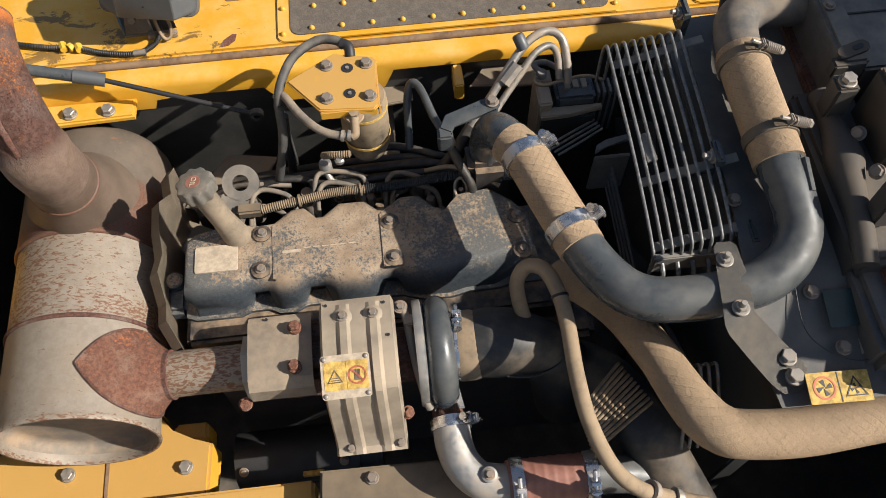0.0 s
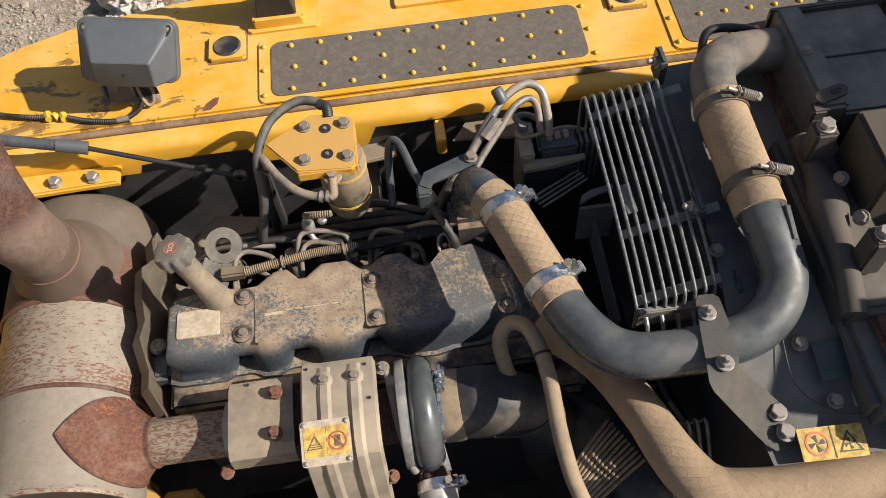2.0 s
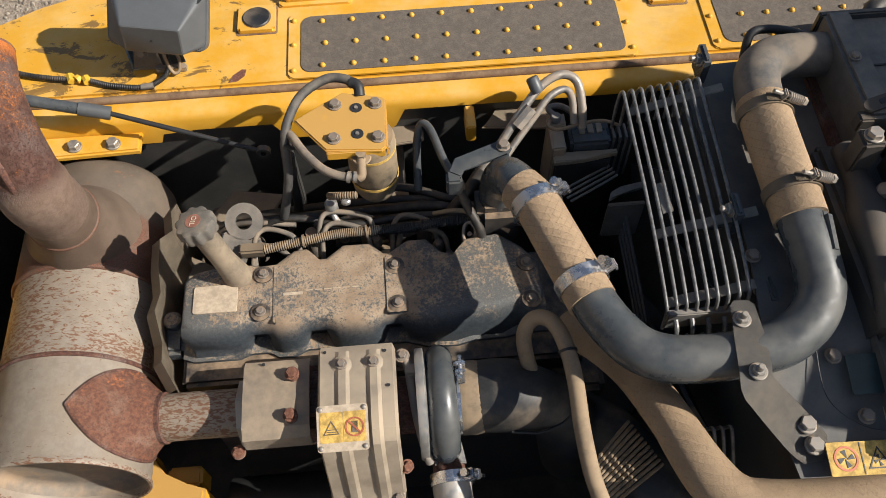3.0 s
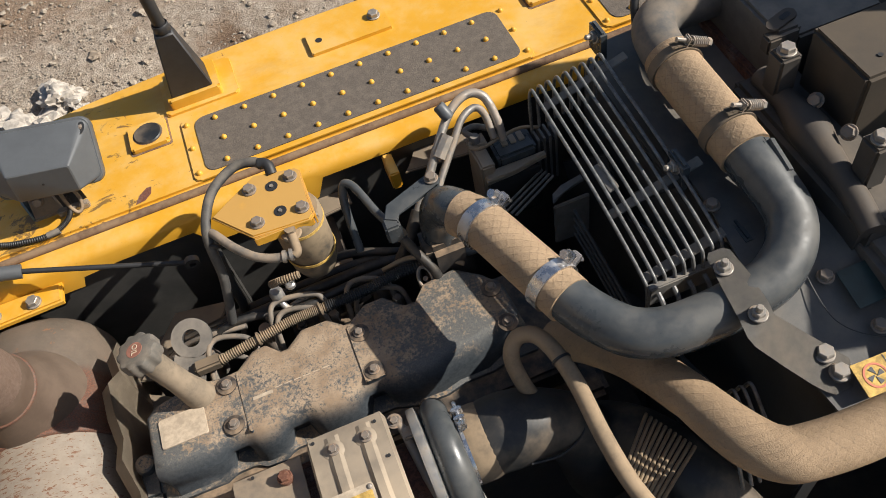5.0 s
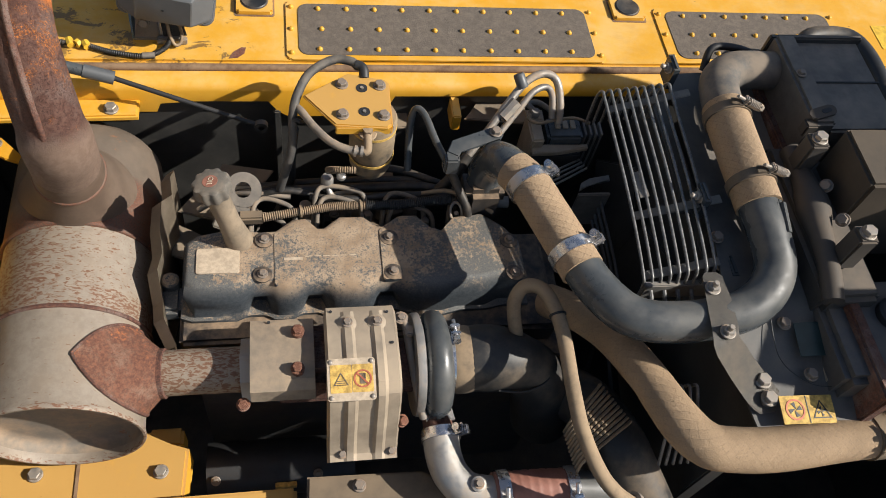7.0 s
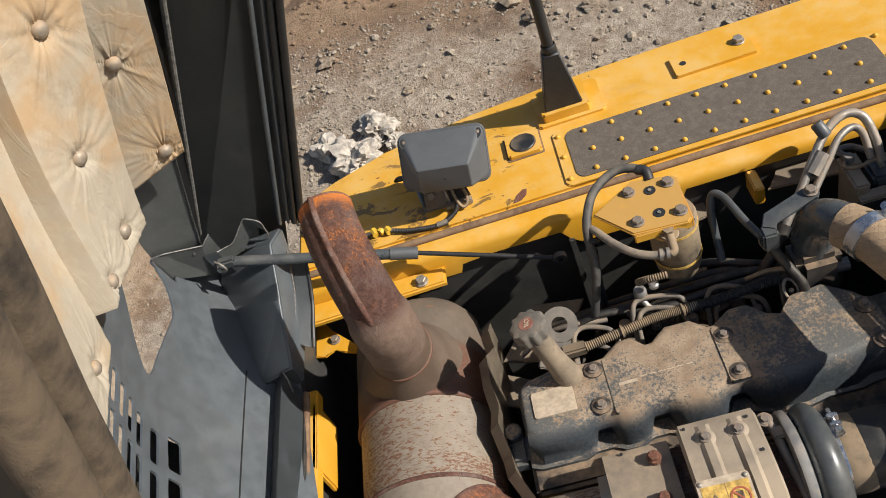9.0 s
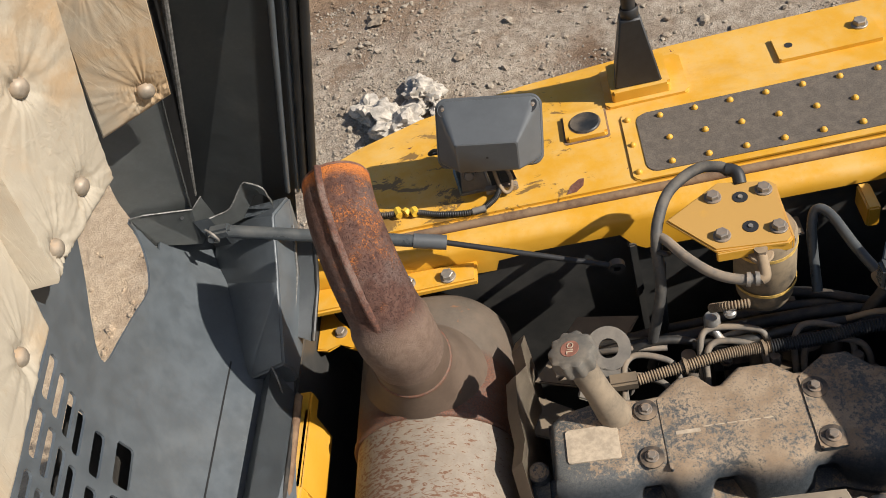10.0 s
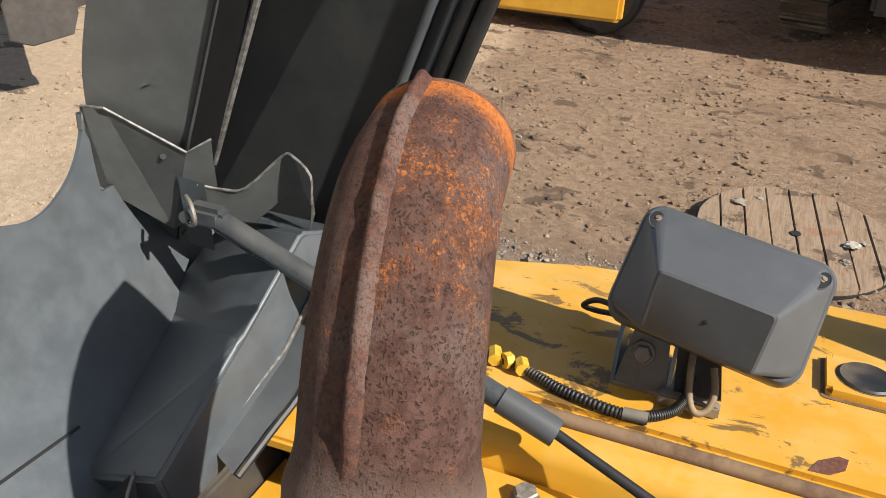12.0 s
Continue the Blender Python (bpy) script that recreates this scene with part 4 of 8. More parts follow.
# mirror stand
stand = thing("mirror_stand", "black tapered mirror bracket and pole on a yellow base", "mirror stand", (-0.115, 1.51, D))
part("base_plate", slab(rounded(-0.190, 1.448, -0.034, 1.566, 0.008), D - 0.002, D + 0.006, 0.003), YELLOW, stand)
part("base_block", slab(rounded(-0.176, 1.458, -0.066, 1.552, 0.006), D + 0.002, D + 0.028, 0.005), YELLOW, stand)
wedge = bmesh.new()
lo = [(-0.168, 1.468), (-0.079, 1.466), (-0.084, 1.546), (-0.160, 1.546)]
hi = [(-0.141, 1.468), (-0.103, 1.467), (-0.105, 1.502), (-0.139, 1.502)]
a = [wedge.verts.new((x, y, D + 0.027)) for x, y in lo]
b = [wedge.verts.new((x, y, D + 0.174)) for x, y in hi]
for k in range(4):
    wedge.faces.new((a[k], a[(k + 1) % 4], b[(k + 1) % 4], b[k]))
wedge.faces.new(a[::-1])
wedge.faces.new(b)
bmesh.ops.bevel(wedge, geom=wedge.edges[:], offset=0.003, segments=1, affect="EDGES")
part("bracket", wedge, BLACK, stand)
part("pole", tube([(-0.121, 1.485, D + 0.16), (-0.122, 1.487, 2.8), (-0.124, 1.49, 3.5)], 0.0125, 16, 4), BLACK, stand)
part("pole_socket", lathe([(0.015, 0), (0.0165, 0.002), (0.0165, 0.018), (0.015, 0.02)], Matrix.Translation((-0.121, 1.485, D + 0.172)), 16), BLACK, stand)

# work lamp, seen from behind
lamp = thing("work_lamp", "grey plastic work lamp on a small bracket on the deck", "work lamp", (-0.40, 1.31, D))
lamp_x = Vector((0.985, -0.080, -0.135)).normalized()
lamp_up = Vector((0.0, 0.66, 0.75))
lamp_up = (lamp_up - lamp_x * lamp_up.dot(lamp_x)).normalized()
lm = Matrix.Translation((-0.397, 1.314, 2.200)) @ Matrix((lamp_x, lamp_up.cross(lamp_x), lamp_up)).transposed().to_4x4()
shell = bmesh.new()
loops = []
for y, w, h, dz, lean_back in ((0.020, 0.086, 0.052, 0.0, 0), (0.012, 0.091, 0.057, 0.0, 0), (-0.002, 0.090, 0.056, 0.0, 0), (-0.0435, 0.054, 0.0245, -0.0435, 0.9), (-0.0455, 0.0515, 0.0225, -0.044, 0.9)):
    loops.append([shell.verts.new(lm @ Vector((x, y - z * lean_back, z + dz))) for x, z in rounded(-w, -h, w, h, 0.016 if y > -0.01 else 0.004, 4)])
for p, q in zip(loops, loops[1:]):
    for k in range(len(p)):
        shell.faces.new((p[k], p[(k + 1) % len(p)], q[(k + 1) % len(p)], q[k]))
shell.faces.new(loops[0])
shell.faces.new(loops[-1][::-1])
shell.normal_update()
lamp_skin = BVHTree.FromBMesh(shell)
part("housing", shell, LAMPGREY, lamp, "", 24)
rim = bmesh.new()
rim_rows = [[rim.verts.new(lm @ Vector((x, y, z))) for x, z in rounded(-0.094 + e, -0.062 + e, 0.094 - e, 0.062 - e, 0.02, 5)] for y, e in ((0.001, 0.002), (0.004, 0.0), (0.024, 0.0), (0.028, 0.003))]
for ra, rb in zip(rim_rows, rim_rows[1:]):
    for k in range(len(ra)):
        rim.faces.new((ra[k], ra[(k + 1) % len(ra)], rb[(k + 1) % len(ra)], rb[k]))
rim.faces.new(rim_rows[0])
rim.faces.new(rim_rows[-1][::-1])
part("rim", rim, LAMPGREY, lamp)
facet = lm @ Vector((0, -0.0455, -0.044))
facet_n = (lm.to_3x3() @ Vector((0, -1, -0.9))).normalized()
part("moulded_plug", lathe([(0, -0.001), (0.0022, -0.001), (0.0022, 0.0008), (0, 0.0012)], along(facet, facet + facet_n), 12), BLACK, lamp)
BLUE = dusty("blue_zinc_steel", (0.13, 0.19, 0.26), 0.2, 0.35, 0.7, grain=40, dust=(0.3, 0.24, 0.17))
# U-shaped bracket on the deck: two upright cheeks, the floor between them, and a folded front leg
across_x = Matrix(((0, 0, 1, 0), (1, 0, 0, 0), (0, 1, 0, 0), (0, 0, 0, 1)))
bracket = part("bracket", slab(rounded(-0.482, 1.298, -0.415, 1.371, 0.004), D, D + 0.005, 0.001), STEEL, lamp, "zinc-plated bracket base")
cheek = [(1.298, D + 0.004), (1.371, D + 0.004), (1.366, D + 0.05), (1.348, D + 0.075), (1.326, D + 0.075), (1.306, D + 0.05)]
part("bracket_cheek", slab(cheek, -0.002, 0.002, 0.0008, Matrix.Translation((-0.480, 0, 0)) @ across_x), BLUE, bracket, "blue zinc-plated cheek")
part("bracket_cheek", slab(cheek, -0.002, 0.002, 0.0008, Matrix.Translation((-0.424, 0, 0)) @ across_x), STEEL, bracket)
part("bracket_face", folded_plate(((-0.478, 1.300, D + 0.006), (-0.426, 1.300, D + 0.006), (-0.432, 1.319, D + 0.066), (-0.466, 1.323, D + 0.072)), 0.003), STEEL, bracket, "sloping zinc-plated face plate")
bolt((-0.455, 1.308, D + 0.040), bracket, M_BOLT, (0.0, -0.95, 0.3))
part("front_leg", folded_plate(((-0.424, 1.311, D + 0.070), (-0.418, 1.294, D + 0.012), (-0.372, 1.298, D + 0.014), (-0.384, 1.326, D + 0.064)), 0.003), DARK, bracket, "dark folded leg")
part("leg_foot", box((-0.432, 1.284, D), (-0.372, 1.298, D + 0.014), 0.002), STEEL, bracket)
for sx in (-1, 1):
    hit, flat, _, _ = lamp_skin.ray_cast(lm @ Vector((sx * 0.0785, -0.2, 0.040)), (lm.to_3x3() @ Vector((0, 1, 0))).normalized())
    flat = flat if flat.dot(lm.to_3x3() @ Vector((0, -1, 0))) > 0 else -flat
    seat = Matrix.Translation(hit) @ Matrix((lamp_x, flat.cross(lamp_x).normalized(), flat)).transposed().to_4x4() @ Matrix.Rotation(radians(-12 * sx), 4, "Z") @ Matrix.Diagonal((0.8, 1.45, 1, 1))
    # flat black disc on the housing stands in for the shaded recess
    pocket = part("screw_pocket", lathe([(0, -0.002), (0.0085, -0.002), (0.0085, 0.0004), (0, 0.0004)], seat, 20), BLACK, lamp, "black disc for the shade in a screw recess")
    part("pocket_edge", lathe([(0.0083, -0.001), (0.0096, -0.001), (0.0092, 0.0012), (0.0085, 0.0009)], seat, 20), LAMPGREY, pocket)
    place("screw", M_BOLT_S, seat @ Matrix.Translation((0.001, 0.002, 0.0004)) @ Matrix.Diagonal((0.5, 0.3, 0.25, 1)), pocket)
part("cable", tube([(-0.408, 1.310, 2.140), (-0.406, 1.290, 2.120), (-0.402, 1.280, 2.096), (-0.394, 1.274, 2.085), (-0.384, 1.278, 2.088), (-0.380, 1.288, 2.104), (-0.386, 1.302, 2.122)], 0.0036, 10), TAN_HOSE, lamp, "dusty grey cable")
part("cable_loop", tube([(-0.455, 1.345, 2.112), (-0.490, 1.375, 2.118), (-0.522, 1.402, 2.110), (-0.540, 1.415, 2.092), (-0.526, 1.420, 2.086), (-0.490, 1.395, 2.100), (-0.45, 1.36, 2.106)], 0.0034, 8), BLACK, lamp)
conduit = thing("corrugated_cable", "black corrugated cable lying on the deck, taped yellow", "cable", (-0.5, 1.25, D))
part("sleeve", tube([(-0.405, 1.300, 2.110), (-0.404, 1.284, 2.094), (-0.418, 1.264, 2.083), (-0.455, 1.246, 2.0815), (-0.52, 1.256, 2.0815), (-0.575, 1.275, 2.083), (-0.64, 1.285, 2.083), (-0.72, 1.31, 2.083), (-0.78, 1.36, 2.082)], 0.0053, 12, 10, True, (120, 0.0010)), RUBBER, conduit)
part("tape_wrap", tube([(-0.434, 1.2475, 2.0822), (-0.458, 1.2462, 2.0817)], 0.0064, 12, 2), GREYBOX, conduit, "grey tape wrap")
for k, (o, r, tilt) in enumerate(((0.0, 0.0080, 0.006), (0.017, 0.0088, -0.004), (0.032, 0.0078, 0.008))):
    part("tie", tube([(-0.566 - o, 1.2725 + 0.2 * o - tilt, 2.0845), (-0.572 - o, 1.2735 + 0.2 * o + tilt, 2.085)], r, 7, 2), WARN, conduit, "yellow cable tie")

# gas strut of the hood
strut = thing("gas_strut", "grey gas strut with thin black rod", "gas strut", (-0.5, 1.17, 2.1))
part("cylinder", tube([(-0.862, 1.178, 2.222), (-0.522, 1.172, 2.10)], 0.0115, 18, 2, straight=True), PIPE, strut)
part("collar", tube([(-0.56, 1.1727, 2.1137), (-0.505, 1.172, 2.094)], 0.0135, 18, 2, straight=True), LAMPGREY, strut)
part("rod", tube([(-0.51, 1.172, 2.096), (-0.235, 1.115, 2.02)], 0.005, 12, 2, straight=True), BLACK, strut)
part("end_eye", lathe([(0.006, -0.006), (0.014, -0.006), (0.014, 0.006), (0.006, 0.006)], along((-0.225, 1.113, 2.017), (-0.225, 1.0, 2.017)), 18), DARK, strut)
part("clevis", join(box((-0.897, 1.166, 2.216), (-0.855, 1.188, 2.238), 0.005), lathe([(0, -0.02), (0.006, -0.02), (0.006, 0.02), (0, 0.02)], along((-0.888, 1.175, 2.227), (-0.888, 1.1, 2.24)), 10)), PIPE, strut)

# ---- bay ----
def wall(name, lo, hi, material, label):
    tagged(part(name, box(lo, hi, 0.004), material, None, label), category="bay wall", kind="structure")


wall("wall_north", (-0.86, 1.20, 0.85), (2.0, 1.224, 2.018), DARK, "dark dusty steel bay wall below the deck")
wall("wall_west", (-0.92, -0.4, 0.85), (-0.815, 1.2, 1.985), DARK, "dark steel bay wall beside the hood hinge")
wall("wall_south", (-0.86, -0.36, 0.85), (2.0, -0.3, 1.80), DARK, "dark steel wall of the engine bay")
wall("wall_east", (1.55, -0.3, 0.85), (1.62, 1.2, 2.02), DARK, "dark steel wall beyond the radiator")
wall("floor", (-0.86, -0.36, 0.80), (2.0, 1.22, 0.85), DARK, "dark oily belly plate of the engine bay")

# ---- muffler ----
muff = thing("muffler", "large rusty steel muffler with upright exhaust elbow", "muffler", (-0.58, 0.8, 1.86))
AX, AZ, MR = -0.585, 1.865, 0.142


def ring_y(profile, sides=56):
    """Turned about the muffler's axis, which runs along y, from (radius, y) pairs."""
    return lathe([(r, y) for r, y in profile], Matrix.Translation((AX, 0, AZ)) @ Matrix(((1, 0, 0, 0), (0, 0, 1, 0), (0, -1, 0, 0), (0, 0, 0, 1))), sides)


part("body", ring_y([(MR - 0.004, 0.548), (MR - 0.004, 0.524), (MR - 0.002, 0.5205), (MR + 0.002, 0.5205), (MR + 0.0035, 0.524), (MR + 0.0015, 0.531), (MR, 0.536), (MR, 0.90)]), SHEET, muff, "", 50)
part("end_plate", ring_y([(0, 0.564), (MR * 0.8, 0.563), (MR * 0.93, 0.560), (MR * 0.965, 0.552), (MR - 0.004, 0.540)]), dusty("dull_end_plate", (0.185, 0.165, 0.14), 0.35, 0.7, grain=20, chips=(0.2, 0.1, 0.06), low=-0.6), muff, "recessed dull grey end plate", 50)
part("seam_band", ring_y([(MR - 0.002, 0.7085), (MR + 0.0025, 0.709), (MR + 0.0045, 0.7115), (MR + 0.0042, 0.7145), (MR + 0.0015, 0.7175), (MR - 0.002, 0.718)]), RUST, muff, "raised rusty seam band")
part("far_shell", ring_y([(MR - 0.002, 0.8845), (MR + 0.0035, 0.884), (MR + 0.0065, 0.887), (MR + 0.0065, 0.892), (MR + 0.004, 0.896), (MR + 0.004, 0.94), (MR + 0.003, 1.095), (MR - 0.003, 1.130), (MR - 0.018, 1.150), (MR - 0.045, 1.161), (MR - 0.09, 1.166), (0, 1.167)], 72), SHELL, muff, "heat-browned shell, red scale along its lap edge", 60)
# saddle and neck of the outlet, then the elbow
NECK = Vector((-0.577, 0.975, 1.975))
LEAN_V = Vector((0.024, -0.062, 0.215))
nm = along(NECK, NECK + LEAN_V)
part("neck", lathe([(0.122, -0.045), (0.108, -0.012), (0.098, 0.012), (0.088, 0.040), (0.078, 0.068), (0.070, 0.092), (0.0645, 0.112), (0.0615, 0.126), (0.0600, 0.150), (0.0592, 0.172), (0.057, 0.176)], nm, 48), CONE, muff, "flared brown outlet neck", 60)
part("weld_bead", lathe([(0.0610, 0.118), (0.0648, 0.120), (0.0640, 0.1235), (0.0605, 0.126)], nm, 48), SHELL, muff, "thin tan weld line round the neck")
elbow_pts = [NECK + LEAN_V * 0.66, NECK + LEAN_V * 0.92, NECK + LEAN_V * 1.12, (-0.552, 0.913, 2.255), (-0.561, 0.943, 2.326), (-0.573, 0.992, 2.375), (-0.583, 1.050, 2.393)]
lip = smooth_path(elbow_pts, 12)
ELBOW_RUN = sum((b - a).length for a, b in zip(lip, lip[1:]))
ELBOW = pitted_elbow(ELBOW_RUN)


def elbow_radius(t):
    """Wide at the socket, a soft step, then tapering to the lip."""
    step = min(1.0, max(0.0, (t - 0.42) / 0.10))
    return 0.0592 + (0.0535 - 0.0592) * step * step * (3 - 2 * step) - 0.0052 * max(0.0, t - 0.50) / 0.50


elbow = part("elbow", tube(elbow_pts, elbow_radius, 64, 12, caps=False), ELBOW, muff, "deeply rusted exhaust elbow, orange at its lip")
part("bore", tube(elbow_pts[4:], 0.0455, 40, 10, caps=True), RUST, elbow, "rusty bore")
part("lip", lathe([(0.0445, -0.006), (0.0480, -0.005), (0.0490, -0.001), (0.0478, 0.0015), (0.0445, 0.0005)], along(lip[-1], lip[-1] * 2 - lip[-2]), 48), RUST_HOT, elbow, "bright orange rust on the cut lip")
seam = bmesh.new()
seam_rings = []
start = 36
for i, p in enumerate(lip[start:], start):
    t = i / (len(lip) - 1)
    ahead = (lip[min(i + 1, len(lip) - 1)] - lip[i - 1]).normalized()
    side_v = Vector((0.0, -0.8, 0.4))
    out = (side_v - ahead * side_v.dot(ahead)).normalized()
    across_v = ahead.cross(out)
    r = elbow_radius(t)
    tall = (0.0075 + 0.0012 * noise.noise((i * 0.9, 1, 4))) * min(1.0, (i - start) / 6 + 0.15)
    wob = 0.0008 * noise.noise((i * 0.6, 7, 2))
    seam_rings.append([seam.verts.new(p + out * (r + h * tall - 0.001) + across_v * (w + wob)) for w, h in ((-0.0062, 0.0), (-0.0036, 0.55), (-0.0024, 0.92), (0.0, 1.0), (0.0024, 0.92), (0.0036, 0.55), (0.0062, 0.0))])
for a, b in zip(seam_rings, seam_rings[1:]):
    for k in range(6):
        seam.faces.new((a[k], a[k + 1], b[k + 1], b[k]))
seam.faces.new(seam_rings[0])
seam.faces.new(seam_rings[-1][::-1])
part("seam", seam, RUST, elbow, "raised flanged seam", 60)
# branch towards the turbocharger
sad = bmesh.new()
rows_s = []
for i in range(13):
    t = i / 12
    row = []
    for k in range(40):
        a = 2 * math.pi * k / 40
        # from a leaf shape on the shell to the round pipe
        ca, sa = math.cos(a), math.sin(a)
        yy = 0.620 + math.copysign(abs(ca) ** (1.0 + 0.75 * max(0.0, sa)), ca) * 0.078
        th = radians(26) + sa * radians(48)
        wall_p = Vector((AX + (MR + 0.002) * math.cos(th), yy, AZ + (MR + 0.002) * math.sin(th)))
        pipe_p = Vector((-0.412, 0.619 + math.cos(a) * 0.0445, 1.902 + math.sin(a) * 0.0445))
        v = wall_p.lerp(pipe_p, t ** 0.8)
        off = Vector((v.x - AX, 0, v.z - AZ))
        if off.length < MR + 0.003:
            v += off.normalized() * (MR + 0.003 - off.length)
        row.append(sad.verts.new(v))
    rows_s.append(row)
for p, q in zip(rows_s, rows_s[1:]):
    for k in range(40):
        sad.faces.new((p[k], p[(k + 1) % 40], q[(k + 1) % 40], q[k]))
saddle_rim = [v.co.copy() for v in rows_s[0]]
part("saddle", sad, RUST_HOT, muff, "orange-brown rusty branch saddle", 60)
part("branch_pipe", tube([(-0.425, 0.619, 1.902), (-0.33, 0.617, 1.908), (-0.20, 0.612, 1.915)], 0.0425, 32, 4), PIPESHEET, muff, "rust-flecked grey exhaust pipe")
part("saddle_weld", tube(saddle_rim, lambda t: 0.0030 + 0.0007 * noise.noise((t * 60, 3, 1)), 8, 2, closed=True), RUST, muff, "rough weld bead round the saddle")
part("branch_collar", lathe([(0.0425, -0.012), (0.0465, -0.010), (0.0465, 0.010), (0.0425, 0.012)], along((-0.415, 0.619, 1.902), (-0.3, 0.617, 1.91)), 32), RUST, muff)

# thin heat guard between muffler and engine
guard = thing("heat_guard", "crooked thin grey heat guard sheet beside the engine", "heat guard", (-0.41, 0.83, 1.9))
gb = bmesh.new()
edge_line = [(0.66, -0.385, 1.93), (0.70, -0.405, 1.965), (0.74, -0.41, 1.955), (0.79, -0.418, 1.99), (0.83, -0.412, 1.985), (0.88, -0.418, 1.995), (0.93, -0.415, 2.01), (0.96, -0.40, 1.99), (1.0, -0.405, 1.995), (1.03, -0.40, 1.98)]
r1 = [gb.verts.new((x, y, z)) for y, x, z in edge_line]
r3 = [gb.verts.new((x - 0.004, y, 1.70)) for y, x, z in edge_line]
fb = bmesh.new()
f1 = [fb.verts.new((x + 0.001, y, z + 0.001)) for y, x, z in edge_line]
f2 = [fb.verts.new((x - 0.02, y, z - 0.02)) for y, x, z in edge_line]
for k in range(len(edge_line) - 1):
    fb.faces.new((f1[k], f1[k + 1], f2[k + 1], f2[k]))
    gb.faces.new((r1[k], r1[k + 1], r3[k + 1], r3[k]))
bmesh.ops.solidify(gb, geom=gb.faces[:], thickness=0.0025)
bmesh.ops.solidify(fb, geom=fb.faces[:], thickness=0.0025)
part("folded_edge", fb, SHIELD, guard, "", 30)
part("sheet", gb, SHIELD, guard, "", 30)

# ---- engine ----
engine = thing("engine", "dark dusty diesel engine with scalloped valve cover", "engine", (-0.05, 0.78, 1.6))
part("block", box((-0.36, 0.63, 1.25), (0.40, 0.93, 1.845), 0.012), BLOCK, engine)
part("cylinder_head", box((-0.385, 0.675, 1.84), (0.36, 0.905, 1.905), 0.008), BLOCK, engine)
outline = [(-0.372, 0.735), (-0.372, 0.852), (-0.352, 0.868), (-0.285, 0.882), (-0.235, 0.872), (-0.205, 0.874), (-0.172, 0.900), (-0.150, 0.902), (-0.128, 0.878), (-0.112, 0.878), (-0.080, 0.904), (-0.022, 0.903),
           (0.004, 0.880), (0.018, 0.880), (0.052, 0.904), (0.085, 0.904), (0.112, 0.874), (0.136, 0.866), (0.165, 0.898), (0.222, 0.904), (0.262, 0.872), (0.288, 0.838), (0.292, 0.735), (0.272, 0.712), (0.235, 0.712), (0.205, 0.698), (0.150, 0.698), (0.115, 0.690),
           (0.060, 0.692), (0.035, 0.700), (0.022, 0.728), (-0.002, 0.728), (-0.014, 0.700), (-0.03, 0.692), (-0.085, 0.692), (-0.100, 0.700), (-0.112, 0.728), (-0.138, 0.728), (-0.150, 0.702), (-0.165, 0.694), (-0.195, 0.694), (-0.208, 0.702), (-0.218, 0.730), (-0.242, 0.730), (-0.252, 0.704), (-0.268, 0.697), (-0.352, 0.697)]
cx, cy = -0.04, 0.795
cover = bmesh.new()
levels = []
for z, w in ((1.900, 0.010), (1.913, 0.010), (1.917, 0.004), (1.935, 0.002), (1.950, 0.001), (1.962, 0.0), (1.971, -0.001), (1.979, -0.002), (1.985, -0.004), (1.989, -0.006), (1.9915, -0.009), (1.9925, -0.012)):
    row = []
    for x, y in outline:
        px, py = x + (w if x > cx else -w), y + (w if y > cy else -w)
        if y < 0.74:
            pocket = max(0.0, y - 0.705)
            lift = max(0.0, z - 1.917) / 0.075
            py += 0.031 + 0.014 * lift ** 3
            if z < 1.915:
                py -= pocket
            elif z > 1.930:
                py -= pocket * 0.95 * min(1.0, (z - 1.930) / 0.030)
        row.append(cover.verts.new((px, py, z)))
    levels.append(row)
for p, q in zip(levels, levels[1:]):
    for k in range(len(outline)):
        cover.faces.new((p[k], p[(k + 1) % len(outline)], q[(k + 1) % len(outline)], q[k]))
cover.faces.new(levels[0])
bmesh.ops.triangulate(cover, faces=[cover.faces.new(levels[-1])])
cover.normal_update()
vcover = part("valve_cover", cover, COVER, engine, "scalloped valve cover caked with tan dust", 42)
part("corner_boss", join(box((-0.418, 0.735, 1.885), (-0.38, 0.80, 1.922), 0.008), lathe([(0, 0), (0.017, 0), (0.017, 0.052), (0.013, 0.056), (0, 0.056)], Matrix.Translation((-0.402, 0.797, 1.885)), 20)), COVER, vcover)
part("cover_rib", slab(rounded(0.002, 0.748, 0.040, 0.866, 0.004), 1.985, 1.9948, 0.002), COVER, vcover)
part("cover_rib", slab(rounded(-0.203, 0.746, -0.198, 0.862, 0.002), 1.985, 1.9940, 0.001), COVER, vcover)
part("lettering_bar", slab(rounded(-0.185, 0.799, -0.150, 0.805, 0.001), 1.99, 1.9932, 0), PALE, vcover)
for k in range(6):
    part("lettering_bar", slab([(-0.145 + 0.017 * k, 0.806), (-0.132 + 0.017 * k, 0.806), (-0.132 + 0.017 * k, 0.8075), (-0.145 + 0.017 * k, 0.8075)], 1.99, 1.993, 0), PALE, vcover)
part("label_plate", slab(rounded(-0.347, 0.774, -0.268, 0.829, 0.004), 1.988, 1.9955, 0.001), PALE, vcover, "worn tan label plate")
recess = mesh_of("washer", lathe([(0.010, 0.0), (0.0175, 0.0), (0.0175, 0.0025), (0.010, 0.0035)], None, 24), BLOCK)
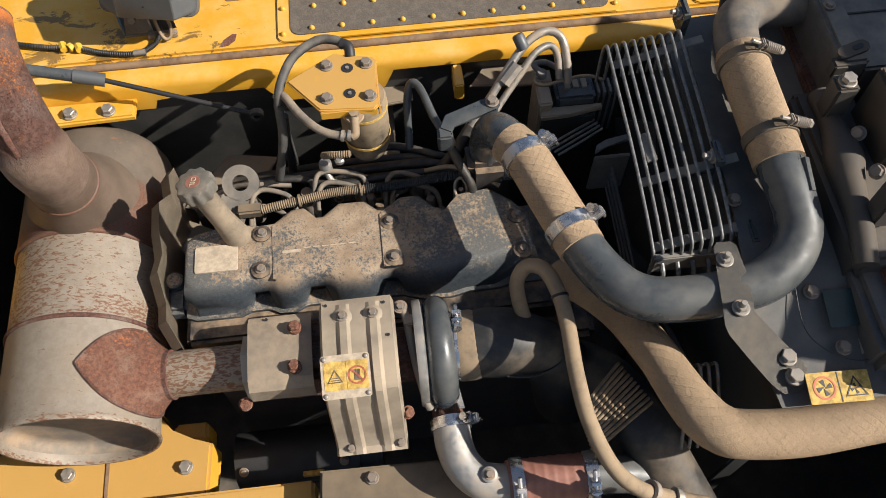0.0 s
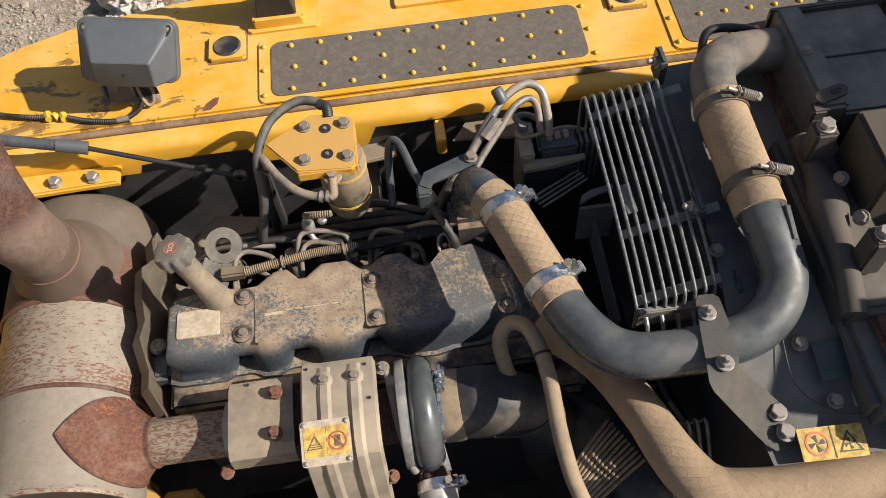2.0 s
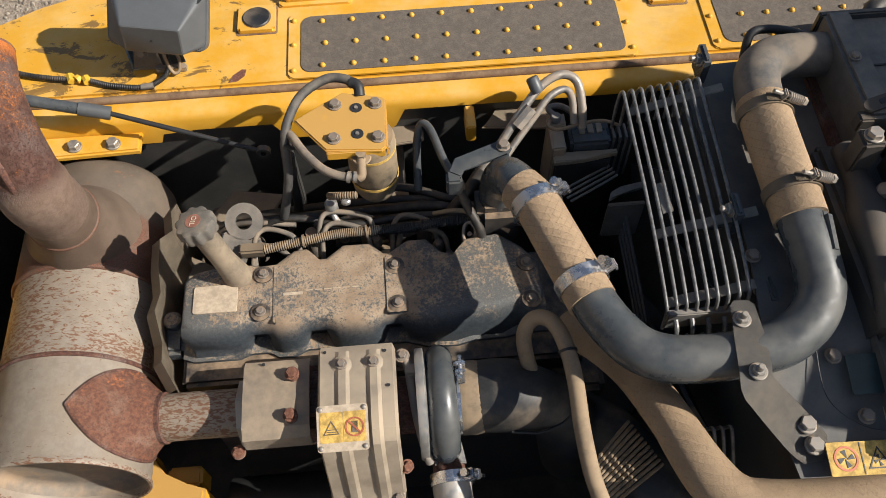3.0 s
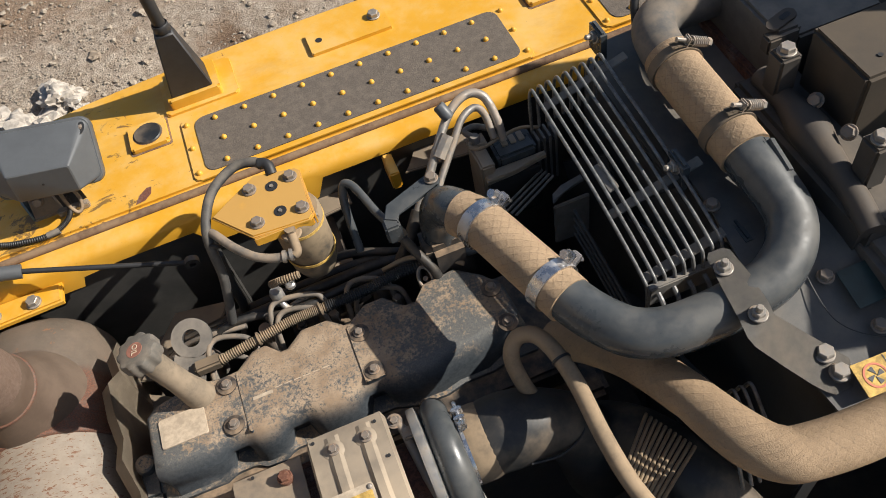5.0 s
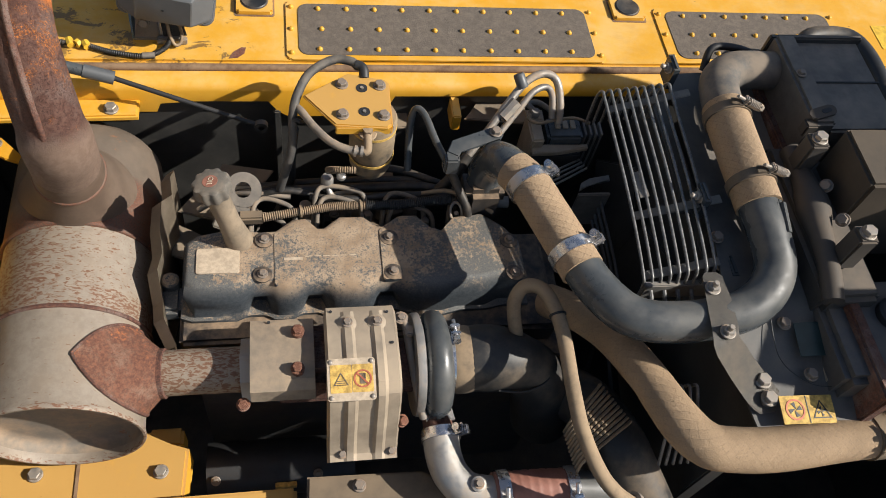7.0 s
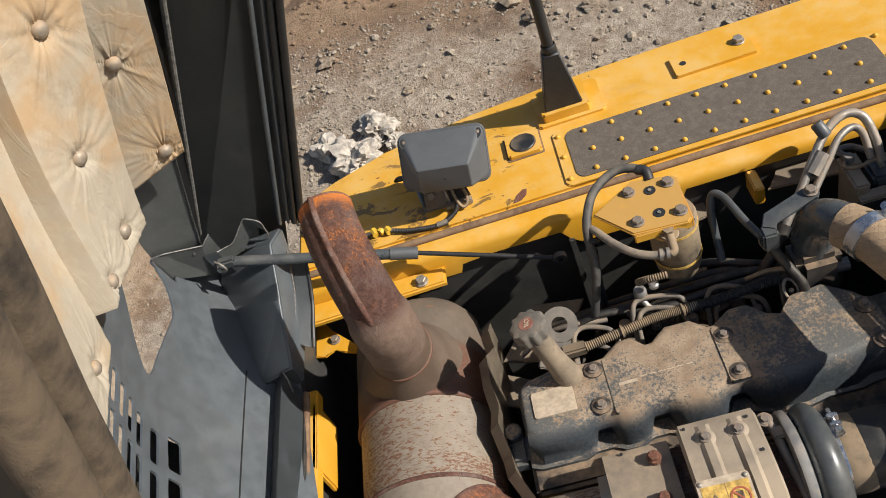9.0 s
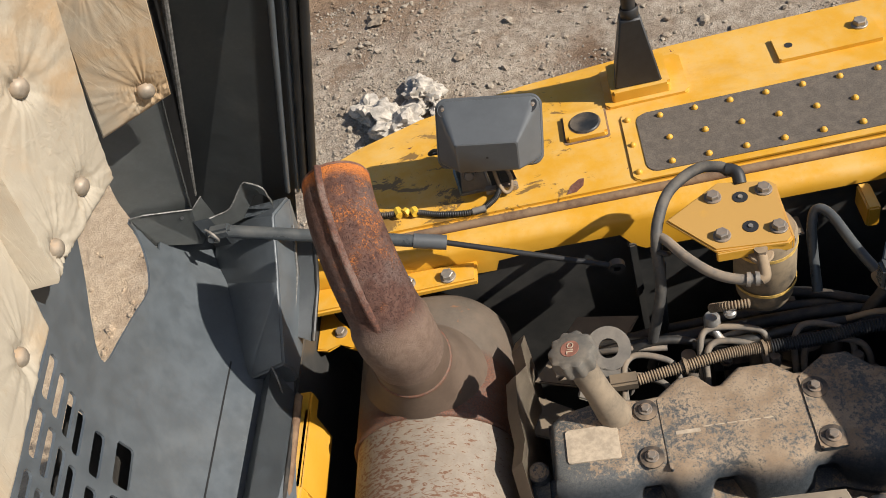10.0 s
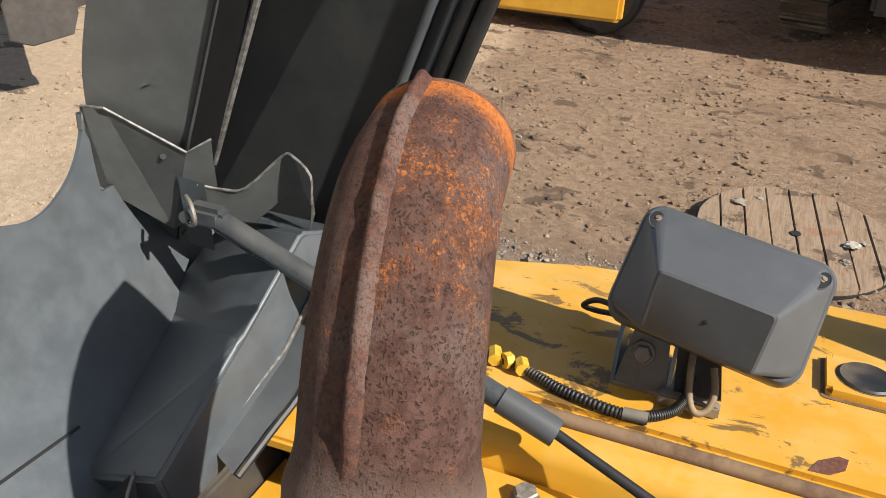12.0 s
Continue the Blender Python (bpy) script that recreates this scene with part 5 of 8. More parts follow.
for x, y in ((-0.222, 0.845), (-0.225, 0.768), (0.020, 0.843), (0.022, 0.764), (0.262, 0.752), (0.262, 0.828)):
    place("washer", recess, Matrix.Translation((x, y, 1.9935)), vcover)
    place("bolt", M_BOLT_S, Matrix.Translation((x, y, 1.998)) @ pose(0, 0, 0, 0, 0, x * 900), vcover)
FILLER = dusty("dusty_filler_tube", (0.12, 0.105, 0.085), 0.8, 0.8, dust=(0.29, 0.225, 0.155), grain=60, low=-0.7, spread=0.2)
filler = part("oil_filler", tube([(-0.268, 0.848, 1.985), (-0.283, 0.853, 2.05), (-0.302, 0.861, 2.135)], lambda t: 0.027 - 0.006 * min(1, t * 2), 24, 6), FILLER, engine, "dusty upright oil filler tube")
cap = bmesh.new()
cm = along((-0.302, 0.861, 2.132), (-0.307, 0.863, 2.16))
capl = []
for z, s in ((0, 0.92), (0.006, 1.0), (0.022, 1.0), (0.028, 0.93), (0.030, 0.8)):
    capl.append([cap.verts.new(cm @ Vector((s * (0.0335 + 0.0022 * math.cos(10 * a)) * math.cos(a), s * (0.0335 + 0.0022 * math.cos(10 * a)) * math.sin(a), z))) for a in (2 * math.pi * k / 64 for k in range(64))])
for p, q in zip(capl, capl[1:]):
    for k in range(64):
        cap.faces.new((p[k], p[(k + 1) % 64], q[(k + 1) % 64], q[k]))
cap.faces.new(capl[-1])
cap.faces.new(capl[0])
lid = part("filler_cap", cap, dusty("grey_cap", (0.125, 0.115, 0.10), 0.5, 0.75, dust=(0.25, 0.205, 0.155), low=-0.4), filler, "lobed grey oil cap with faded red mark")
words = bpy.data.curves.new("lettering", "FONT")
words.body, words.size, words.extrude, words.align_x, words.align_y = "OIL", 0.013, 0.0006, "CENTER", "CENTER"
part("red_mark", lathe([(0, 0.030), (0.0135, 0.030), (0.0135, 0.0308), (0, 0.0308)], cm, 28), plain("faded_red", (0.30, 0.13, 0.09), 0.7), filler, "faded red disc")
tx = new("lettering", words)
words.materials.append(PALE)
tx.parent = filler
tx.matrix_basis = Matrix.Translation(-engine.location) @ cm @ Matrix.Translation((0, 0, 0.0312)) @ pose(0, 0, 0, 0, 0, 12)
# lifting eye
em = Matrix.Translation((-0.262, 0.965, 1.995)) @ pose(0, 0, 0, 25, 12, -20)
part("lifting_eye", join(lathe([(0.016, -0.005), (0.036, -0.005), (0.036, 0.005), (0.016, 0.005), (0.016, -0.005)], em, 32), box((-0.03, -0.09, -0.005), (0.03, -0.03, 0.005), 0.003, em)), GREYBOX, engine, "grey steel lifting eye")

# fuel lines and harness along the back of the cover
lines = thing("injector_lines", "bent steel injector lines behind the valve cover", "fuel lines", (-0.1, 0.93, 1.95))
for k, (x0, x1, y, h) in enumerate(((-0.245, -0.165, 0.94, 1.985), (-0.25, -0.18, 0.915, 1.965), (-0.12, -0.02, 0.965, 1.99), (-0.115, -0.03, 0.945, 1.98), (0.02, 0.10, 0.955, 1.975), (0.03, 0.12, 0.935, 1.96), (0.16, 0.20, 0.95, 1.97))):
    part("line", tube([(x0 - 0.005, y - 0.05, h - 0.06), (x0, y - 0.01, h - 0.01), (x0 + 0.02, y + 0.01, h), (x1 - 0.02, y, h - 0.002), (x1, y - 0.015, h - 0.012), (x1 + 0.006, y - 0.04, h - 0.06)], 0.0052, 12, 8), FUEL_LINE, lines)
    part("line_nut", lathe([(0, -0.012), (0.0105, -0.012), (0.0105, 0.010), (0.008, 0.014), (0, 0.014)], Matrix.Translation((x1 + 0.006, y - 0.037, h - 0.045)), 6), BOLT, lines)
for k in range(5):
    x = -0.25 + 0.11 * k
    part("injector_body", lathe([(0, -0.05), (0.016, -0.05), (0.016, 0.0), (0.012, 0.01), (0.012, 0.025), (0, 0.027)], Matrix.Translation((x, 0.955, 1.93)), 14), BOLT, lines)
loom = thing("wiring_harness", "tan and black corrugated wiring harness beside the cover", "wiring harness", (-0.02, 0.91, 1.98))
part("connector", box((-0.272, 0.898, 1.968), (-0.222, 0.921, 1.99), 0.004), BEIGE, loom)
part("tan_sleeve", tube([(-0.225, 0.908, 1.98), (-0.15, 0.917, 1.985), (-0.08, 0.926, 1.988), (-0.02, 0.928, 1.985)], 0.0085, 12, 10, True, (52, 0.0018)), TAN_HOSE, loom)
part("black_sleeve", tube([(-0.02, 0.928, 1.985), (0.05, 0.93, 1.984), (0.12, 0.935, 1.988), (0.20, 0.93, 1.99), (0.235, 0.925, 1.995)], 0.010, 12, 10, True, (62, 0.0018)), RUBBER, loom)
part("plug", tube([(0.230, 0.926, 1.994), (0.275, 0.92, 1.998)], 0.0125, 12, 2), LAMPGREY, loom)
for x, y in ((-0.15, 0.917), (-0.03, 0.928)):
    part("cable_tie", lathe([(0.0105, -0.002), (0.013, -0.002), (0.013, 0.002), (0.0105, 0.002)], along((x, y, 1.985), (x + 0.1, y + 0.01, 1.986)), 14), TAN_HOSE, loom)
for k, pts in enumerate((((-0.33, 1.02, 1.90), (-0.2, 0.99, 1.955), (0.0, 1.0, 1.95), (0.12, 0.985, 1.965), (0.2, 0.96, 1.94)), ((-0.3, 1.05, 1.88), (-0.12, 1.03, 1.93), (0.08, 1.02, 1.945), (0.2, 1.0, 1.93)), ((-0.05, 1.04, 1.9), (0.03, 1.05, 1.95), (0.14, 1.01, 1.95), (0.24, 0.99, 1.9)), ((-0.27, 0.975, 1.93), (-0.19, 0.985, 1.965), (-0.1, 0.975, 1.95)))):
    part("hose", tube(pts, 0.0105 - 0.001 * k, 12, 8), RUBBER, thing("low_hose", "black rubber hose running low behind the engine", "hose", pts[1], "hoses behind the engine"))
# injection pump and brackets low behind the cover
pump = thing("fuel_pump", "dark dusty fuel pump behind the engine", "pump", (-0.02, 1.0, 1.85))
part("body", box((-0.10, 0.945, 1.72), (0.10, 1.045, 1.90), 0.014), BLOCK, pump)
part("flange", lathe([(0, 0), (0.045, 0), (0.045, 0.03), (0.03, 0.045), (0, 0.045)], Matrix.Translation((0.04, 0.99, 1.895)), 24), BLOCK, pump)
for x, y in ((-0.08, 0.965), (-0.05, 1.03), (0.08, 0.96), (0.085, 1.03)):
    bolt((x, y, 1.903), pump, M_BOLT_S)
shelf = thing("inner_bracket", "dusty tan steel plates low under the deck", "bracket", (-0.3, 1.1, 1.85))
part("plate", slab([(-0.405, 1.00), (-0.315, 1.125), (-0.205, 1.105), (-0.295, 0.965)], 1.872, 1.878, 0.002), TANPLATE, shelf)
part("plate", slab([(-0.455, 0.93), (-0.405, 0.99), (-0.345, 0.955), (-0.385, 0.90)], 1.835, 1.841, 0.002), TANPLATE, shelf)
part("seam", tube([(-0.330, 1.040, 1.8785), (-0.290, 0.985, 1.8785)], 0.0012, 6, 2, straight=True), BLACK, shelf)
part("leg", box((-0.36, 1.05, 0.86), (-0.32, 1.09, 1.872), 0.004), DARK, shelf)
part("leg", box((-0.41, 0.93, 0.86), (-0.385, 0.955, 1.835), 0.004), DARK, shelf)
side_plate = thing("wall_gusset", "dusty grey gusset plates on the bay wall", "bracket", (0.1, 1.19, 1.98))
part("plate", slab([(0.0, 1.150), (0.095, 1.160), (0.095, 1.205), (0.0, 1.205)], 1.952, 1.958, 0.002), TANPLATE, side_plate)
part("plate", slab([(0.215, 1.155), (0.36, 1.140), (0.36, 1.200), (0.25, 1.205), (0.235, 1.175)], 1.985, 1.991, 0.002), TANPLATE, side_plate)
part("plate", slab([(0.01, 1.02), (0.055, 1.03), (0.055, 1.075), (0.01, 1.07)], 1.90, 1.906, 0.002), TANPLATE, side_plate)
part("stay", box((0.02, 1.04, 1.70), (0.05, 1.20, 1.90), 0.004), DARK, side_plate)
part("rib", box((-0.20, 1.175, 1.60), (-0.185, 1.20, 1.99), 0.003), DARK, side_plate)
valve = thing("drain_valve", "dusty cast drain valve with tan elbow below the filter", "valve", (-0.08, 0.97, 1.98))
part("body", lathe([(0, -0.03), (0.011, -0.03), (0.013, -0.022), (0.013, 0.004), (0.010, 0.010), (0, 0.011)], Matrix.Translation((-0.095, 0.985, 2.0)), 14), CAST, valve)
part("elbow", tube([(-0.095, 0.978, 1.985), (-0.085, 0.962, 1.972), (-0.065, 0.955, 1.965), (-0.04, 0.957, 1.962)], 0.0065, 12, 6), CAST, valve)
part("knob", lathe([(0, 0), (0.010, 0), (0.010, 0.007), (0.007, 0.010), (0, 0.010)], Matrix.Translation((-0.066, 0.99, 2.0)), 12), CAST, valve)
part("stem", tube([(-0.095, 0.985, 1.97), (-0.095, 0.985, 1.86)], 0.006, 8, 2, straight=True), DARK, valve)
wheel_v = thing("pulley_ring", "small dusty ring handle beside the elbow base", "fitting", (0.165, 0.905, 1.99))
part("ring", tube([Vector((0.165, 0.905, 1.985)) + Vector((0.012 * math.cos(a), 0.019 * math.sin(a), 0.010 * math.sin(a))) for a in (2 * math.pi * k / 16 for k in range(16))], 0.0032, 8, 2, closed=True), STEEL, wheel_v)
part("stem", tube([(0.165, 0.905, 1.985), (0.178, 0.912, 1.94)], 0.005, 8, 2, straight=True), STEEL, wheel_v)
for pts, r, mt, words in ((((-0.13, 0.965, 1.965), (-0.05, 0.955, 1.972), (0.04, 0.965, 1.968), (0.14, 0.955, 1.975), (0.20, 0.93, 1.965)), 0.0085, RUBBER, "black rubber hose sagging behind the harness"), (((0.10, 0.96, 1.98), (0.15, 0.95, 2.0), (0.20, 0.925, 2.002), (0.24, 0.90, 1.99)), 0.0048, TAN_HOSE, "thin tan hose leading to the elbow base"), (((-0.20, 1.0, 1.86), (-0.17, 1.03, 1.93), (-0.165, 1.03, 2.02), (-0.158, 1.035, 2.10)), 0.009, RUBBER, "black hose rising to the fuel filter"), (((-0.36, 0.985, 1.90), (-0.30, 1.0, 1.93), (-0.24, 0.985, 1.955), (-0.17, 0.975, 1.955)), 0.0055, STEEL, "bent steel pipe behind the lifting eye"), (((-0.10, 0.95, 1.945), (-0.085, 0.972, 1.962), (-0.03, 0.975, 1.965), (0.0, 0.96, 1.95)), 0.005, STEEL, "short bent steel pipe behind the harness")):
    part("hose", tube(pts, r, 12, 8), mt, thing("low_hose", words, "hose", pts[1], "hoses behind the engine"))
M_RIVET = mesh_of("rivet", lathe([(0.0075, 0), (0.0075, 0.002), (0.005, 0.006), (0, 0.007)], None, 12), STEEL, 60)

# ---- exhaust clamp block and heat shield ----
block = thing("exhaust_clamp", "tan dusty exhaust joint plate with rusty bolts", "exhaust joint", (-0.19, 0.6, 1.97))
part("plate", join(bent_sheet([(0.675, 1.975), (0.668, 1.992), (0.655, 2.0), (0.60, 2.003), (0.55, 2.0), (0.536, 1.99), (0.532, 1.96)], 0.112, 0.004, Matrix.Translation((-0.192, 0, 0)))), PLATE, block, "", 30)
part("flange", lathe([(0.03, -0.02), (0.062, -0.02), (0.062, 0.012), (0.03, 0.012)], along((-0.245, 0.612, 1.912), (-0.1, 0.61, 1.92)), 8), CAST, block)
part("manifold", box((-0.22, 0.555, 1.86), (-0.07, 0.67, 1.985), 0.02), RUST, block, "rusty cast exhaust manifold", 50)
for p in ((-0.164, 0.637, 2.003), (-0.166, 0.564, 2.003)):
    part("spacer", lathe([(0, 0), (0.0115, 0), (0.0115, 0.012), (0, 0.012)], Matrix.Translation(p), 18), RUSTBOLT, block)
    bolt((p[0], p[1], p[2] + 0.012), block, M_RUST)
bolt((-0.262, 0.527, 1.955), block, M_RUST, (0, -0.5, 1))
bolt((0.018, 0.487, 1.93), block, M_RUST, (0.6, -0.5, 1))
for y in (0.585, 0.662):
    part("hole", lathe([(0, 0), (0.003, 0), (0.003, 0.0008), (0, 0.0008)], Matrix.Translation((-0.215, y, 2.003)), 10), BLACK, block)

shield = thing("heat_shield", "dusty bent aluminium heat shield with a warning plate", "heat shield", (-0.05, 0.57, 2.03))
prof = [(0.676, 2.020), (0.672, 2.030), (0.660, 2.036), (0.60, 2.043), (0.545, 2.045), (0.520, 2.040), (0.502, 2.026), (0.490, 2.000), (0.472, 1.93), (0.460, 1.885), (0.452, 1.870), (0.440, 1.866)]
sb = bmesh.new()
xs = [(-0.118, -0.012), (-0.113, 0.0), (-0.088, 0.0), (-0.082, 0.006), (-0.070, 0.006), (-0.064, 0.0), (-0.036, 0.0), (-0.030, 0.006), (-0.018, 0.006), (-0.012, 0.0), (0.008, 0.0), (0.013, -0.012)]
yz = [Vector((0, y, z)) for y, z in prof]
rows = []
for i, p in enumerate(yz):
    d = (yz[min(i + 1, len(yz) - 1)] - yz[max(i - 1, 0)]).normalized()
    nrm = Vector((0, d.z, -d.y))
    fade = 0.0 if i < 3 or i > 10 else 1.0
    rows.append([sb.verts.new(p + Vector((x, 0, 0)) + nrm * (h if h < 0 else h * fade)) for x, h in xs])
for p, q in zip(rows, rows[1:]):
    for k in range(len(xs) - 1):
        sb.faces.new((p[k], p[k + 1], q[k + 1], q[k]))
part("sheet", sb, SHIELD, shield, "", 22)
tilt = Matrix.Translation((-0.075, 0.523, 2.0485)) @ pose(0, 0, 0, 14, 0, 0)
plate = part("warning_plate", slab(rounded(-0.042, -0.037, 0.040, 0.036, 0.005), 0, 0.0015, 0.0004, tilt), PALE, shield, "worn orange hot-surface warning plate")
part("orange_field", slab(rounded(-0.037, -0.023, -0.0005, 0.025, 0.002), 0.001, 0.0022, 0, tilt), WORN_WARN, plate)
part("orange_field", slab(rounded(0.0005, -0.023, 0.036, 0.025, 0.002), 0.001, 0.0022, 0, tilt), WORN_WARN, plate)


def ring_bm(r, w, m, sides=32, z=0.0024):
    return lathe([(r - w, z), (r, z), (r, z + 0.0006), (r - w, z + 0.0006), (r - w, z)], m, sides)


part("triangle", join(ring_bm(0.015, 0.003, tilt @ Matrix.Translation((-0.019, -0.003, 0)) @ pose(0, 0, 0, 0, 0, 90), 3)), FADED_INK, plate)
for k in range(3):
    part("wave", slab([(-0.026, -0.0105 + 0.0035 * k), (-0.012, -0.0105 + 0.0035 * k), (-0.012, -0.009 + 0.0035 * k), (-0.026, -0.009 + 0.0035 * k)], 0.0024, 0.003, 0, tilt), FADED_INK, plate)
part("red_ring", ring_bm(0.0155, 0.0028, tilt @ Matrix.Translation((0.018, 0.0, 0))), FADED_RED, plate)
part("palm_mark", join(slab(rounded(-0.005, -0.009, 0.005, 0.001, 0.002), 0.0024, 0.003, 0, tilt @ Matrix.Translation((0.018, 0, 0))), *[slab([(-0.005 + 0.0028 * k, 0.0), (-0.0032 + 0.0028 * k, 0.0), (-0.0032 + 0.0028 * k, 0.009), (-0.005 + 0.0028 * k, 0.009)], 0.0024, 0.003, 0, tilt @ Matrix.Translation((0.018, 0, 0))) for k in range(4)]), FADED_INK, plate)
part("red_bar", slab([(-0.011, 0.009), (-0.009, 0.011), (0.011, -0.009), (0.009, -0.011)], 0.0031, 0.0036, 0, tilt @ Matrix.Translation((0.018, 0, 0))), FADED_RED, plate)
for x in (-0.036, 0.034):
    for y in (-0.031, 0.030):
        place("rivet", M_RIVET, tilt @ Matrix.Translation((x, y, 0.001)) @ Matrix.Diagonal((0.6, 0.6, 0.5, 1)), plate)
for x in (-0.077, -0.024):
    part("dimple", lathe([(0, 0.004), (0.010, 0.003), (0.017, 0.0), (0, -0.002)], Matrix.Translation((x, 0.634, 2.040)), 24), SHIELD, shield)
    bolt((x, 0.634, 2.045), shield, M_BOLT_S)
for x in (-0.09, 0.0):
    bolt((x, 0.453, 1.874), shield, M_BOLT_S, (0, -0.5, 0.8))
for x, y, z in ((-0.105, 0.66, 2.037), (-0.004, 0.655, 2.038), (0.0, 0.59, 2.045)):
    part("hole", lathe([(0, 0), (0.0028, 0), (0.0028, 0.0012), (0, 0.0012)], Matrix.Translation((x, y, z)), 10), BLACK, shield)

# ---- turbocharger and its ducts ----
turbo = thing("turbocharger", "dusty cast turbocharger housing with clamped inlet", "turbocharger", (0.08, 0.59, 1.97))
TC = Vector((0.082, 0.590, 1.945))
vol = []
for k in range(33):
    a = radians(-120 + 330 * k / 32)
    r = 0.078
    vol.append(TC + Vector((0.004, math.cos(a) * r, math.sin(a) * r)))
part("volute", tube(vol, lambda t: 0.018 + 0.010 * t, 20, 2), PIPE, turbo, "rounded grey compressor volute")
part("backplate", lathe([(0, 0), (0.095, 0), (0.097, 0.004), (0.097, 0.014), (0.08, 0.02), (0, 0.02)], along(TC - Vector((0.038, 0, 0)), TC), 40), CAST, turbo)
part("core", lathe([(0, 0), (0.05, 0), (0.05, 0.06), (0.035, 0.10), (0, 0.10)], along(TC - Vector((0.10, 0, 0)), TC), 28), RUST, turbo)
part("inlet_neck", lathe([(0.04, 0), (0.046, 0), (0.046, 0.05), (0.04, 0.05)], along(TC + Vector((0.015, 0, 0.01)), TC + Vector((1, -0.02, 0.01))), 32), CAST, turbo)
part("outlet", tube([(0.085, 0.540, 1.885), (0.088, 0.508, 1.890), (0.090, 0.475, 1.892), (0.092, 0.45, 1.89)], lambda t: 0.026 + 0.004 * t, 24, 6), RUST, turbo)
clamp((0.092, 0.468, 1.892), (0.094, 0.40, 1.888), 0.034, turbo, (0.8, 0, 0.6), None, 0.02)
part("support_fin", slab([(0.066, 0.49), (0.120, 0.49), (0.112, 0.545), (0.066, 0.55)], 1.905, 1.912, 0.002), CAST, turbo)
duct = thing("intake_duct", "black rubber intake elbow clamped to the turbocharger", "intake duct", (0.2, 0.59, 1.96))
part("elbow", tube([(0.140, 0.590, 1.958), (0.19, 0.588, 1.960), (0.24, 0.582, 1.950), (0.285, 0.572, 1.915), (0.315, 0.558, 1.85), (0.33, 0.54, 1.75)], lambda t: 0.060 + 0.004 * math.sin(t * 9), 32, 8), RUBBER, duct)
part("cuff", lathe([(0.050, 0), (0.062, 0.001), (0.064, 0.006), (0.064, 0.03), (0.061, 0.045), (0.05, 0.046)], along((0.115, 0.5905, 1.956), (0.2, 0.588, 1.96)), 36), TAN_HOSE, duct, "dusty tan rubber cuff")
clamp((0.122, 0.590, 1.957), (0.2, 0.588, 1.96), 0.060, duct, (0, 0.35, 0.9), None, 0.016)
part("retaining_cord", tube([(0.20, 0.523, 1.955), (0.25, 0.518, 1.955), (0.295, 0.535, 1.96), (0.31, 0.57, 1.965)], 0.0022, 8, 6), BLACK, duct)
oil = thing("oil_feed_line", "thin grey steel oil line beside the heat shield", "oil line", (0.045, 0.58, 2.0))
part("line", tube([(0.025, 0.652, 2.01), (0.032, 0.635, 2.012), (0.036, 0.60, 2.0), (0.042, 0.55, 1.985), (0.052, 0.505, 1.95), (0.058, 0.49, 1.93)], 0.0075, 14, 6), STEEL, oil)
part("banjo", lathe([(0, -0.012), (0.013, -0.012), (0.013, 0.008), (0, 0.01)], Matrix.Translation((0.024, 0.652, 2.01)), 16), BOLT, oil)
bolt((0.024, 0.652, 2.018), oil, M_BOLT_S)
part("clip", box((0.028, 0.615, 2.002), (0.046, 0.636, 2.02), 0.003), STEEL, oil)

cross = thing("charge_elbow", "cast silver charge-air elbow with red silicone hose", "charge air elbow", (0.12, 0.40, 1.87))
part("elbow", tube([(0.092, 0.462, 1.890), (0.094, 0.430, 1.886), (0.104, 0.398, 1.880), (0.128, 0.370, 1.874), (0.160, 0.360, 1.870), (0.185, 0.358, 1.868)], 0.0335, 32, 8), CAST, cross)
part("boss", lathe([(0, 0), (0.014, 0), (0.014, 0.012), (0.011, 0.014), (0, 0.014)], along((0.147, 0.368, 1.900), (0.147, 0.360, 1.95)), 20), CAST, cross)
bolt((0.147, 0.366, 1.914), cross, M_BOLT_S, (0, -0.15, 1))
part("red_hose", tube([(0.180, 0.358, 1.868), (0.25, 0.358, 1.868), (0.335, 0.356, 1.866)], lambda t: 0.0385 + 0.001 * math.sin(t * 60), 32, 14), REDHOSE, cross, "dull red silicone hose")
clamp((0.196, 0.358, 1.868), (0.3, 0.358, 1.868), 0.0395, cross, (0, -0.6, 0.8))
clamp((0.326, 0.356, 1.866), (0.4, 0.356, 1.866), 0.0395, cross, (0, -0.6, 0.8))
part("far_pipe", tube([(0.33, 0.356, 1.866), (0.40, 0.352, 1.85), (0.50, 0.34, 1.80)], 0.035, 28, 6), PIPE, cross)

# ---- charge-air pipe over the engine ----
air = thing("charge_air_pipe", "grey bent charge-air pipe with dusty woven hoses", "charge air pipe", (0.45, 0.65, 2.18))
ELB = [(0.222, 0.955, 2.03), (0.224, 0.951, 2.08), (0.230, 0.934, 2.122), (0.241, 0.906, 2.146), (0.255, 0.874, 2.155)]
part("inlet_elbow", tube(ELB, 0.036, 28, 8), PIPE, air, "black cast elbow with flaked paint")
part("paint_flake", slab([(-0.008, -0.012), (0.006, -0.015), (0.012, 0.0), (0.004, 0.014), (-0.009, 0.008)], 0, 0.0012, 0, Matrix.Translation((0.232, 0.925, 2.1585)) @ pose(0, 0, 0, -38, 8, 0)), CAST, air)
